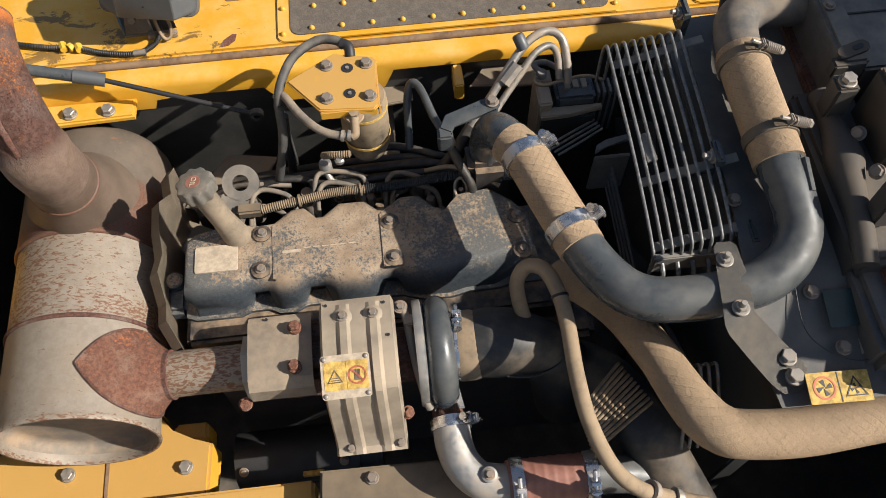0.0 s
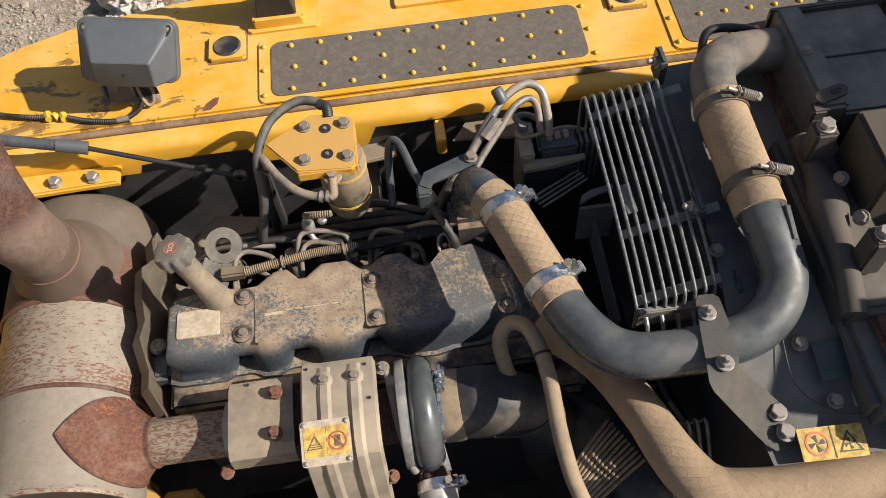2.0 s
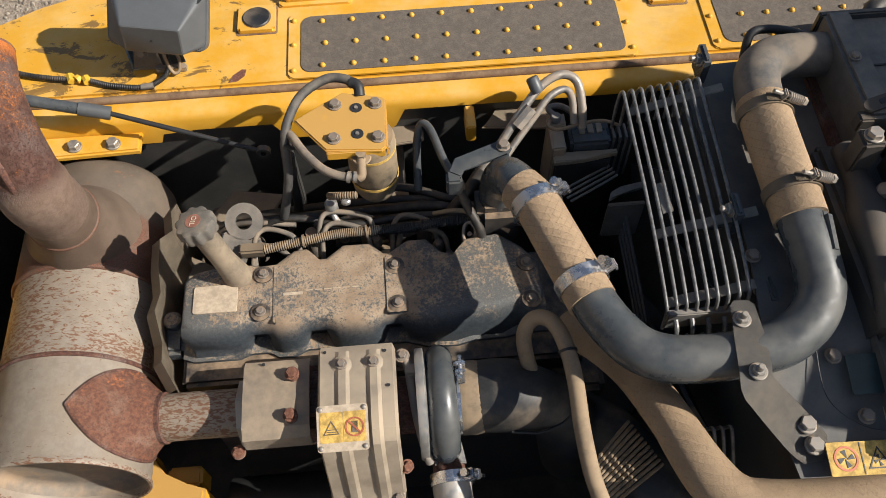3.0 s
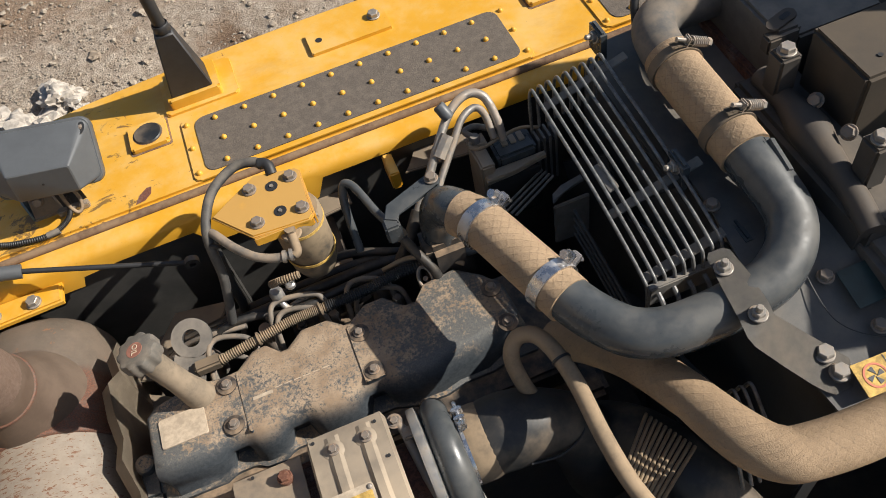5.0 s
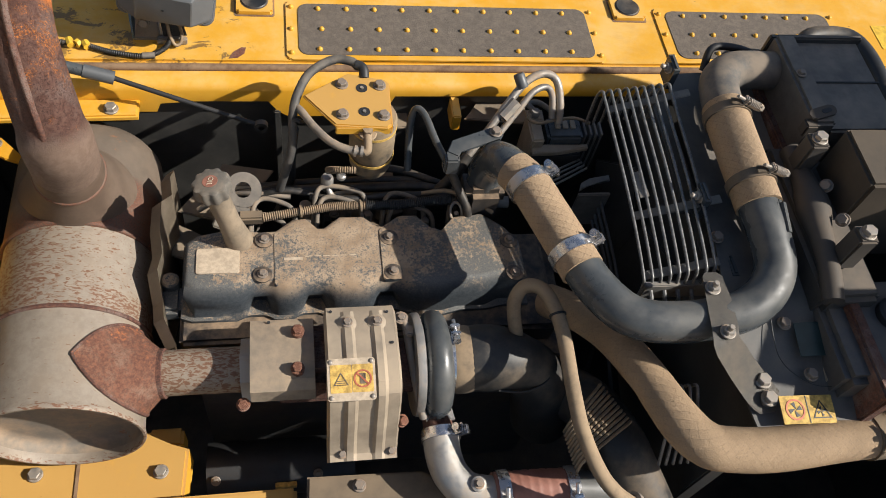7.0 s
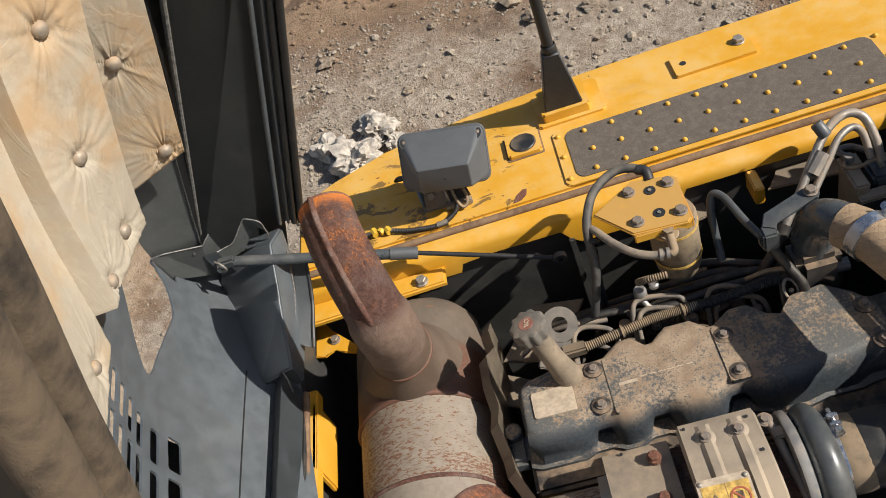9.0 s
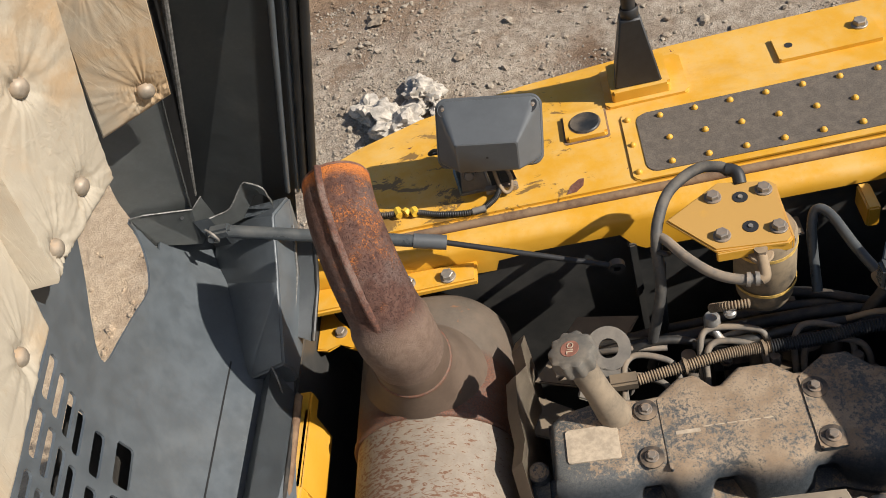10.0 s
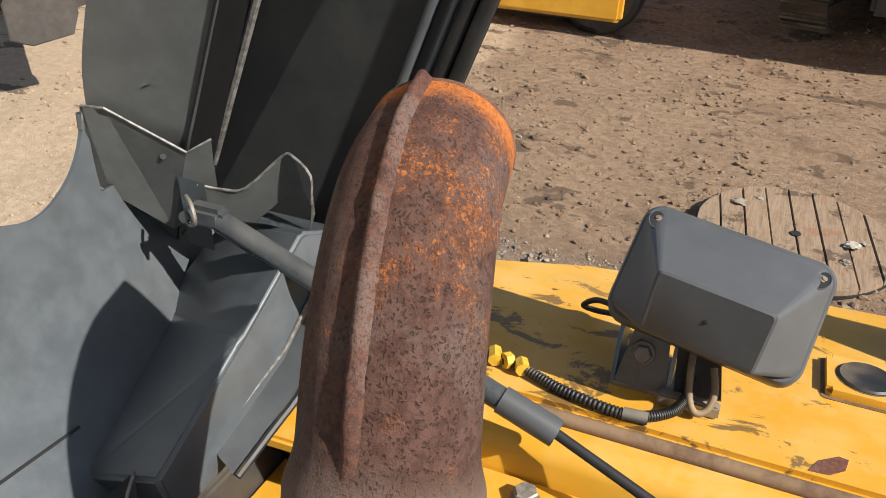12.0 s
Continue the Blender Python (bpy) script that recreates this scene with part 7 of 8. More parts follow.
part("red_ring", ring_bm(0.018, 0.003, sm @ Matrix.Translation((-0.024, 0, -0.0006))), REDINK, sticker)
part("fan_mark", join(*[slab([(0, -0.0015), (0.012, -0.005), (0.012, 0.003)], 0.0018, 0.0024, 0, sm @ Matrix.Translation((-0.024, 0, 0)) @ pose(0, 0, 0, 0, 0, 90 * k + 20)) for k in range(4)]), INK, sticker)
part("triangle", ring_bm(0.021, 0.004, sm @ Matrix.Translation((0.025, -0.005, -0.0006)) @ pose(0, 0, 0, 0, 0, 90), 3), INK, sticker)
part("fan_mark", join(*[slab([(0, -0.001), (0.008, -0.003), (0.008, 0.002)], 0.0018, 0.0024, 0, sm @ Matrix.Translation((0.025, -0.004, 0)) @ pose(0, 0, 0, 0, 0, 90 * k + 20)) for k in range(4)]), INK, sticker)
part("divider", slab([(-0.0008, -0.023), (0.0008, -0.023), (0.0008, 0.023), (-0.0008, 0.023)], 0.0017, 0.0022, 0, sm), INK, sticker)
for p in ((0.577, 0.775, 2.205), (0.612, 0.648, 2.155), (0.592, 1.075, 2.23)):
    wing = part("stay", slab([(-0.006, -0.022), (0.006, -0.022), (0.006, 0.022), (-0.006, 0.022)], -0.035, 0.022, 0.004, Matrix.Translation(p)), PIPE, rad)
    bolt((p[0] - 0.006, p[1], p[2] + 0.004), rad, M_NUT, (-1, 0, 0.25))
part("stay_arm", box((0.50, 0.765, 2.165), (0.60, 0.785, 2.172), 0.002), DARK, rad)
part("brown_rail", box((0.775, 0.36, 2.06), (0.80, 1.12, 2.21), 0.004), RUST, rad, "rust-brown radiator edge rail")

plenum = thing("oil_cooler_manifold", "dusty grey manifold with bolts beside the radiator", "manifold", (0.78, 0.72, 2.24))
part("body", tube([(0.770, 0.86, 2.235), (0.772, 0.80, 2.235), (0.768, 0.74, 2.235), (0.760, 0.68, 2.235), (0.752, 0.60, 2.23), (0.742, 0.54, 2.22)], lambda t: 0.019 + 0.012 * math.exp(-((t - 0.45) / 0.16) ** 2), 24, 8), SHADE, plenum)
part("web", box((0.73, 0.54, 2.0), (0.84, 0.88, 2.225), 0.01), DARK, plenum)
for x, y in ((0.772, 0.820), (0.781, 0.616)):
    part("clamp_foot", box((x - 0.018, y - 0.018, 2.23), (x + 0.018, y + 0.018, 2.315), 0.004), SHADE, plenum)
    bolt((x, y, 2.317), plenum, M_BOLT_L)
for x, y in ((0.795, 0.755), (0.798, 0.68)):
    bolt((x - 0.005, y, 2.262), plenum, M_BOLT, (-0.6, -0.2, 0.6))
beige = thing("duct_box", "dusty brown sheet-metal box beyond the radiator", "duct box", (0.9, 0.72, 2.3))
part("box", box((0.818, 0.700, 2.10), (1.05, 0.830, 2.335), 0.006), BROWNBOX, beige)
for p in ((0.862, 0.735, 2.336), (0.868, 0.72, 2.336)):
    part("screw_hole", lathe([(0, 0), (0.004, 0), (0.004, 0.001), (0, 0.001)], Matrix.Translation(p), 10), BLACK, beige)
air2 = thing("air_cleaner_box", "dark dusty cooler header box with lifting lug", "cooler header", (0.87, 0.98, 2.25))
part("box", join(box((0.79, 0.865, 2.10), (0.835, 1.10, 2.305), 0.006), box((0.83, 0.865, 2.08), (0.985, 1.10, 2.285), 0.005)), GREYBOX, air2)
part("lid_seam", box((0.832, 0.985, 2.2855), (0.985, 0.989, 2.2875), 0.0005), BLACK, air2)
part("flange", box((0.785, 1.095, 2.10), (0.99, 1.108, 2.298), 0.003), DARK, air2)
lug = Matrix.Translation((0.790, 0.882, 2.305)) @ pose(0, 0, 0, 0, -12, 10)
part("lug", slab(rounded(-0.006, -0.010, 0.045, 0.014, 0.01), 0, 0.005, 0.001, lug), SHADE, air2)
part("lug_hole", slab(rounded(0.018, -0.003, 0.036, 0.007, 0.004), 0.0045, 0.0058, 0, lug), BLACK, air2)
part("latch", box((0.775, 0.862, 2.27), (0.80, 0.885, 2.30), 0.003), SHADE, air2)
bolt((0.805, 0.99, 2.308), air2, M_BOLT_S)
part("handle", tube([(0.68, 1.10, 2.20), (0.69, 1.125, 2.235), (0.72, 1.13, 2.24), (0.76, 1.12, 2.24), (0.79, 1.105, 2.235)], 0.008, 12, 6), BLACK, air2)
cooler = thing("silver_cover", "dusty grey cast cover with pale label", "cast cover", (0.85, 0.47, 2.15))
part("body", box((0.735, 0.402, 1.95), (1.02, 0.595, 2.195), 0.012, Matrix.Translation((0, 0, 0))), dusty("dusty_grey_casting", (0.085, 0.085, 0.085), 0.4, 0.5, dust=(0.15, 0.125, 0.10)), cooler)
part("edge_boss", box((0.755, 0.575, 2.17), (0.80, 0.605, 2.205), 0.006), SHADE, cooler)
part("label", box((0.7335, 0.43, 2.09), (0.7345, 0.54, 2.14), 0), PALE, cooler, "pale printed label")
part("round_cap", lathe([(0, 0), (0.03, 0), (0.03, 0.014), (0.025, 0.018), (0, 0.018)], Matrix.Translation((0.862, 0.52, 2.195)), 28), BLACK, cooler)
# rubber-sealed rim at the right end of the bay
rimt = thing("bay_rim_seal", "thick black rubber seal along the bay rim", "rubber seal", (1.0, 1.1, 2.1))
RIM = smooth_path([(0.960, 1.20, 2.17), (0.985, 1.228, 2.18), (1.052, 1.234, 2.18), (1.093, 1.212, 2.18), (1.107, 1.138, 2.18), (1.10, 1.02, 2.175), (1.09, 0.835, 2.165), (1.08, 0.4, 2.14)], 6)
part("seal", tube(RIM, 0.019, 16, straight=True), RUBBER, rimt)
part("rim_wall", ribbon([p + Vector((0, 0, 0.005)) for p in RIM], [Vector((p.x + 0.006, p.y, 2.02)) for p in RIM], 0.006), DARK, rimt)
part("side_plate", slab([(1.118, 1.236), (1.122, 1.13), (1.116, 1.0), (1.108, 0.8), (1.098, 0.2), (1.95, 0.2), (1.95, 1.236)], D - 0.02, D - 0.006, 0.004), YELLOW, deck, "yellow deck plate beyond the seal")
part("warning_label", slab(rounded(1.27, 1.30, 1.40, 1.38, 0.003), D, D + 0.0014, 0), WARN, deck, "yellow warning label")

# ---- front edge of the bay ----
front = thing("front_beam", "yellow painted cross beam, scratched and rusty at edges", "beam", (-0.5, 0.45, 1.72))
part("beam", slab([(-0.86, 0.30), (-0.40, 0.30), (-0.385, 0.545), (-0.47, 0.575), (-0.50, 0.63), (-0.56, 0.64), (-0.56, 0.56), (-0.86, 0.575)], 1.62, 1.70, 0.006), DUSTY_YELLOW, front)
part("foot", box((-0.47, 0.56, 1.60), (-0.40, 0.60, 1.675), 0.006), DUSTY_YELLOW, front)
part("lip", box((-0.70, 0.36, 1.70), (-0.175, 0.432, 1.76), 0.006), DUSTY_YELLOW, front)
part("weld_line", box((-0.595, 0.43, 1.699), (-0.588, 0.555, 1.703), 0.001), SEAL, front)
bolt((-0.668, 0.512, 1.703), front, M_BOLT_L)
bolt((-0.436, 0.500, 1.703), front, M_BOLT_L)
bar = thing("dusty_cross_plate", "brown dusty steel plate along the bay edge", "plate", (0.05, 0.38, 1.82))
part("plate", slab([(-0.165, 0.25), (0.34, 0.235), (0.34, 0.33), (0.20, 0.335), (0.06, 0.425), (-0.155, 0.43)], 1.80, 1.825, 0.005), BEIGE, bar)
bolt((-0.06, 0.405, 1.827), bar, M_BOLT)
sill = thing("front_sill", "dust-covered yellow sill plates along the bay front", "sill", (0.8, 0.1, 1.76))
part("sill_plate", slab([(0.40, 0.272), (0.647, 0.264), (0.672, 0.12), (0.69, -0.25), (0.40, -0.25)], 1.765, 1.80, 0.003), DUSTY_YELLOW, sill, "yellow sill plate filmed with dust")
part("sill_plate", slab([(0.653, 0.264), (0.822, 0.255), (0.872, 0.243), (1.30, 0.225), (1.30, -0.25), (0.696, -0.25), (0.678, 0.12)], 1.765, 1.802, 0.003), BEIGE, sill, "tan dusty sill plate")
side = thing("starter_motor", "dark starter motor in the shade below the exhaust", "starter motor", (-0.2, 0.55, 1.6))
part("body", tube([(-0.36, 0.54, 1.56), (-0.1, 0.54, 1.56)], 0.06, 24, 2), BLACK, side)
part("cap", tube([(-0.10, 0.54, 1.56), (-0.05, 0.54, 1.56)], 0.045, 24, 2), BLACK, side)
part("label", box((-0.22, 0.482, 1.585), (-0.175, 0.492, 1.60), 0.001, None), WORN_WARN, side)
for x in (-0.34, -0.13):
    bolt((x, 0.50, 1.615), side, M_BOLT_S, (0, -0.5, 0.8))
side_rail = thing("hinge_post", "yellow hinge-side rail with seal and wing plate", "rail", (-0.78, 0.9, 2.0))
# rail and seal are cut short where the elbow's shade begins
part("rail", box((-0.815, -0.3, 1.952), (-0.785, 0.985, 1.985), 0.004), YELLOW, side_rail)
part("seal", tube([(-0.797, -0.3, 1.992), (-0.797, 0.4, 1.992), (-0.797, 0.96, 2.010)], 0.007, 10, 10), SEAL, side_rail, "brown crusted seal strip")
# wing plate trimmed along the edge of the elbow's shade
part("wing", slab([(-0.813, 1.112), (-0.79, 1.106), (-0.765, 1.118), (-0.745, 1.104), (-0.70, 1.085), (-0.70, 1.10), (-0.73, 1.13), (-0.773, 1.172), (-0.788, 1.198), (-0.813, 1.198)], 1.924, 1.930, 0.002, None), YELLOW, side_rail)
part("angle", box((-0.798, 0.80, 1.88), (-0.784, 0.95, 1.985), 0.004), YELLOW, side_rail)
bolt((-0.765, 1.143, 1.931), side_rail, M_BOLT)

# ---- hood, swung open ----
hood = thing("engine_hood", "open dark grey engine hood lined with quilted foam", "engine hood", (-0.9, 0.8, 2.2))
PROFILE = [(-0.812, 2.02), (-0.862, 2.075), (-0.905, 2.15), (-0.932, 2.235), (-0.940, 2.32), (-0.938, 2.42), (-0.932, 2.54), (-0.925, 2.68), (-0.915, 2.83), (-0.90, 3.0), (-0.885, 3.2)]
CURVE = smooth_path([(x, 0, z) for x, z in PROFILE], 8)


def on_hood(z, y):
    """A point of the hood's inner skin at that height and y; it leans in more towards the end wall."""
    i = next((k for k in range(len(CURVE) - 2) if CURVE[k + 1].z > z), len(CURVE) - 2)
    a, b = CURVE[i], CURVE[i + 1]
    x = a.x + (b.x - a.x) * (z - a.z) / (b.z - a.z)
    k = min(max((y - 0.8) / 0.4, 0), 1)
    k = k * k * (3 - 2 * k)
    return Vector((x - 0.15 * (y - 0.8) + (0.08 + 0.40 * k) * max(0, z - 2.35), y, z))


HOLE = [(0.858, 2.335), (0.866, 2.316), (0.92, 2.296), (0.986, 2.272), (1.05, 2.250), (1.098, 2.260), (1.132, 2.288), (1.149, 2.335), (1.15, 2.42), (1.15, 2.54), (1.12, 2.64), (1.04, 2.64), (0.985, 2.50), (0.945, 2.42), (0.895, 2.37)]
HOLE_LINE = smooth_path([(0, y, z) for y, z in HOLE], 6, True)


def in_hole(z, y):
    inside = False
    for a, b in zip(HOLE_LINE, HOLE_LINE[1:] + HOLE_LINE[:1]):
        if (a.z > z) != (b.z > z) and y < a.y + (b.y - a.y) * (z - a.z) / (b.z - a.z):
            inside = not inside
    return inside


SLOTS = [(low, high, top - 0.080 * k - 0.064, top - 0.080 * k)
         for low, high, top in ((2.238, 2.272, 0.759), (2.297, 2.320, 0.750)) + tuple((2.342 + 0.0275 * j, 2.360 + 0.0275 * j, 0.760 + 0.011 * j) for j in range(5))
         for k in range(6) if top - 0.080 * k - 0.064 > 0.33]


def slot_edge(z, y, s, r=0.006):
    """How far (z, y) lies outside a rounded slot, and the nearest point of its edge."""
    cz, cy, hz, hy = (s[0] + s[1]) / 2, (s[2] + s[3]) / 2, (s[1] - s[0]) / 2 - r, (s[3] - s[2]) / 2 - r
    qz, qy = min(max(z - cz, -hz), hz), min(max(y - cy, -hy), hy)
    dz, dy = z - cz - qz, y - cy - qy
    away = math.hypot(dz, dy)
    if away < 1e-6:
        return -r, (z, y)
    return away - r, (cz + qz + dz / away * r, cy + qy + dy / away * r)


def in_slot(z, y):
    """Louvre slots: two spaced columns low down, then a bank of close ones."""
    return any(s[0] < z < s[1] and s[2] < y < s[3] and slot_edge(z, y, s)[0] < 0 for s in SLOTS)


def build_skin():
    bm = bmesh.new()
    zs = [1.996 + 0.0045 * k for k in range(152)] + [2.69 + 0.03 * k for k in range(18)]
    ys = [1.40 - 0.0066 * k for k in range(160)] + [0.33 - 0.03 * k for k in range(6)]
    grid = [[bm.verts.new(on_hood(z, y)) for y in ys] for z in zs]
    for i in range(len(zs) - 1):
        for j in range(len(ys) - 1):
            z, y = (zs[i] + zs[i + 1]) / 2, (ys[j] + ys[j + 1]) / 2
            if in_hole(z, y) or in_slot(z, y) or (y > 1.152 and z > 2.24):
                continue
            bm.faces.new((grid[i][j], grid[i][j + 1], grid[i + 1][j + 1], grid[i + 1][j]))
    bmesh.ops.delete(bm, geom=[v for v in bm.verts if not v.link_faces], context="VERTS")
    rim = [v for v in bm.verts if v.is_boundary and 0.845 < v.co.y < 1.145 and 2.2 < v.co.z < 2.68]
    for v in rim:
        best = min(HOLE_LINE, key=lambda h: (h.y - v.co.y) ** 2 + (h.z - v.co.z) ** 2)
        v.co = on_hood(best.z, best.y)
    for v in [v for v in bm.verts if v.is_boundary and 0.34 < v.co.y < 0.83 and 2.2 < v.co.z < 2.5]:
        gap, spot = min((slot_edge(v.co.z, v.co.y, s) for s in SLOTS), key=lambda e: abs(e[0]))
        if abs(gap) < 0.008:
            v.co = on_hood(*spot)
    bmesh.ops.solidify(bm, geom=bm.faces[:], thickness=0.004)
    return bm


part("skin", build_skin(), HOODPAINT, hood, "smooth dark grey hood skin", 50)
# end wall of the hood by the deck
up = Vector((0.435, -0.19, 0.88)).normalized()
up_r = Vector((0.40, -0.12, 1.0)).normalized()
base_l, base_r = Vector((-0.955, 1.292, 2.235)), Vector((-0.764, 1.283, 2.194))
ew = bmesh.new()
q = [base_l - up * 0.16, base_r - up_r * 0.16, base_r + up_r * 0.75, base_l + up * 0.75]
ew.faces.new([ew.verts.new(v) for v in q])
bmesh.ops.solidify(ew, geom=ew.faces[:], thickness=0.004)
part("end_wall", ew, ENDWALL, hood, "inner end wall of the hood, paint darkened for shade")
for off, r, mt in ((0.018, 0.005, HOODPAINT), (0.037, 0.003, HOODPAINT), (0.050, 0.007, RUBBER), (0.065, 0.0075, RUBBER)):
    d = (base_r - base_l).normalized()
    part("edge_flange", tube([base_r + d * (off - 0.03) + Vector((0, -0.006, 0)), base_r + d * (off - 0.03) + up_r * 0.75 + Vector((0, -0.006, 0))], r, 10, 2), mt, hood)
fl = bmesh.new()
d = (base_r - base_l).normalized()
fl.faces.new([fl.verts.new(v) for v in (base_r, base_r + d * 0.042, base_r + d * 0.042 + up_r * 0.75, base_r + up_r * 0.75)])
bmesh.ops.solidify(fl, geom=fl.faces[:], thickness=0.003)
part("outer_flange", fl, HOODPAINT, hood)
part("wall_lip", tube([base_l + Vector((0.01, -0.012, 0)), base_l + up * 0.75 + Vector((0.01, -0.012, 0))], 0.0045, 8, 2), WORN_EDGE, hood, "pale worn lip of the end wall")
# lower rim box along the hinge and the boxed corner


hinge_y = [0.16 + 0.07 * k for k in range(12)] + [0.965]


def crest(y):
    """The raised fold of the hinge flange, standing a little off the skin."""
    return Vector((-0.820 + 0.044 * (1.0 - y), y - 0.021, 2.078 + 0.10 * (1.0 - y)))


def flange_foot(y):
    return Vector((-0.803, y, 2.008 + 0.012 * (1.0 - y)))


part("rim_flange", ribbon([crest(y) for y in hinge_y] + [crest(1.004)], [flange_foot(y) for y in hinge_y] + [flange_foot(0.955)], 0.004), HOODPAINT, hood, "folded flange along the hinge edge", 30)
part("flange_fold", ribbon([crest(y) + Vector((0.001, 0, 0)) for y in hinge_y] + [crest(1.004)], [crest(y) + Vector((-0.036, 0, -0.042)) for y in hinge_y] + [crest(1.004) + Vector((-0.036, 0, -0.042))], 0.003), HOODPAINT, hood, "", 30)
part("worn_edge", tube([crest(1.004), crest(0.99) + Vector((0.012, -0.012, -0.008)), flange_foot(0.945) + Vector((-0.012, 0, 0.008)), flange_foot(0.955)], 0.0016, 6, 4), WORN_EDGE, hood, "pale worn edge of the flange")
part("rim_seal", tube([flange_foot(y) + Vector((0.004, 0, 0.001)) for y in hinge_y], 0.0045, 8, 2), RUBBER, hood, "black rubber strip along the hinge edge")
seam_line = [on_hood(2.086 + 0.115 * (1.0 - y), y) + Vector((0.0052, 0, 0.001)) for y in (0.17, 0.3, 0.5, 0.7, 0.9, 1.0)]
part("panel_seam", tube(seam_line, 0.0016, 6, 6), BLACK, hood, "thin dark panel seam")
# added dark backing sheet that keeps the lower slots dark
backing = bmesh.new()
bk = [[backing.verts.new(on_hood(z, y) - Vector((0.05, 0, 0))) for y in (0.80, 0.6, 0.4, 0.2)] for z in (2.12, 2.2, 2.27, 2.318)]
for a, b in zip(bk, bk[1:]):
    for k in range(3):
        backing.faces.new((a[k], a[k + 1], b[k + 1], b[k]))
bmesh.ops.solidify(backing, geom=backing.faces[:], thickness=0.004)
part("slot_backing", backing, DARK, hood, "dark backing sheet behind the lower slots")
# boxed corner: one sloping front face, a narrow bright side and the lip below it
cb = bmesh.new()
corner = [cb.verts.new(p) for p in ((-0.915, 1.250, 2.182), (-0.782, 1.197, 2.222), (-0.793, 1.108, 2.148), (-0.803, 0.990, 2.068), (-0.876, 0.978, 2.056), (-0.970, 1.195, 2.084),
                                    (-0.766, 1.207, 2.178), (-0.780, 1.155, 2.112), (-0.802, 1.000, 2.036), (-0.775, 1.222, 2.06), (-0.806, 0.998, 2.0), (-0.885, 0.985, 2.0), (-0.985, 1.27, 2.06), (-0.80, 1.262, 2.06), (-0.77, 1.262, 2.20), (-0.93, 1.275, 2.175))]
for ids in ((0, 1, 2, 3, 4, 5), (1, 6, 7, 2), (2, 7, 8, 3), (6, 9, 7), (7, 9, 10, 8), (3, 8, 10, 11, 4), (4, 11, 12, 5), (5, 12, 15, 0), (0, 15, 14, 1), (1, 14, 6), (6, 14, 13, 9), (12, 13, 14, 15), (9, 13, 12, 11, 10)):
    cb.faces.new([corner[k] for k in ids])
bmesh.ops.triangulate(cb, faces=[f for f in cb.faces if len(f.verts) > 4])
bmesh.ops.bevel(cb, geom=[e for e in cb.edges if len(e.link_faces) == 2 and e.calc_face_angle(0) > 0.25], offset=0.004, segments=3, affect="EDGES")
part("corner_box", cb, HOODPAINT, hood, "boxed corner of the hood", 60)
part("worn_edge", tube([(-0.765, 1.207, 2.178), (-0.779, 1.155, 2.112), (-0.800, 1.045, 2.052)], 0.0018, 6, 2, straight=True), WORN_EDGE, hood, "pale worn edge of the corner")
lip_line = [Vector(p) for p in ((-0.766, 1.207, 2.166), (-0.780, 1.155, 2.100), (-0.790, 1.105, 2.072), (-0.798, 1.060, 2.050))]
part("corner_lip", ribbon(lip_line, [p + Vector((0.026, -0.006, -0.016)) for p in lip_line], 0.004), HOODPAINT, hood, "scuffed lip beside the boxed corner")
part("lip_seal", tube([p + Vector((0.029, -0.006, -0.015)) for p in lip_line], 0.004, 8, 4), RUBBER, hood)
# strut bracket: a bent plate towards the skin and a folded plate on the end wall


def folded(rows_in, thick=0.0035):
    bm = bmesh.new()
    rows2 = [[bm.verts.new(p) for p in r] for r in rows_in]
    for p, q2 in zip(rows2, rows2[1:]):
        for k in range(len(p) - 1):
            bm.faces.new((p[k], p[k + 1], q2[k + 1], q2[k]))
    bmesh.ops.solidify(bm, geom=bm.faces[:], thickness=thick)
    return bm


left_rows = (((-0.982, 1.140, 2.330), (-1.000, 1.152, 2.246)), ((-0.955, 1.140, 2.332), (-0.992, 1.172, 2.228)), ((-0.900, 1.182, 2.286), (-0.931, 1.190, 2.194)), ((-0.880, 1.195, 2.299), (-0.890, 1.214, 2.222)))
part("strut_bracket", folded(left_rows), HOODDUST_LIT, hood, "bent dark strut bracket", 20)
part("worn_edge", tube([Vector(r[0]) + Vector((0.001, -0.001, 0.0005)) for r in left_rows], 0.0014, 6, 2, straight=True), WORN_EDGE, hood, "pale worn bracket edge")
part("worn_edge", tube([left_rows[0][0], left_rows[0][1], left_rows[1][1]], 0.0014, 6, 2, straight=True), WORN_EDGE, hood)
part("bracket_hole", lathe([(0, -0.001), (0.003, -0.001), (0.003, 0.0003), (0, 0.0003)], along((-0.918, 1.1700, 2.2822), (-0.88, 1.12, 2.31)), 10), BLACK, hood)
for k in range(3):
    p = Vector(left_rows[0][0]).lerp(Vector(left_rows[0][1]), 0.2 + 0.3 * k)
    part("weld_spot", tube([p + Vector((-0.002, 0.0, 0.008)), p + Vector((-0.003, 0.001, -0.008))], 0.0035, 8, 2), HOODPAINT, hood)
right_rows = (((-0.893, 1.186, 2.252), (-0.893, 1.190, 2.222)), ((-0.872, 1.200, 2.246), (-0.868, 1.206, 2.210)), ((-0.850, 1.206, 2.250), (-0.846, 1.213, 2.212)), ((-0.812, 1.214, 2.288), (-0.806, 1.222, 2.252)), ((-0.798, 1.212, 2.290), (-0.794, 1.222, 2.252)), ((-0.777, 1.207, 2.277), (-0.782, 1.222, 2.232)), ((-0.781, 1.214, 2.245), (-0.792, 1.228, 2.204)))
part("strut_bracket", folded(right_rows), HOODDUST_LIT, hood, "folded dark bracket on the end wall", 20)
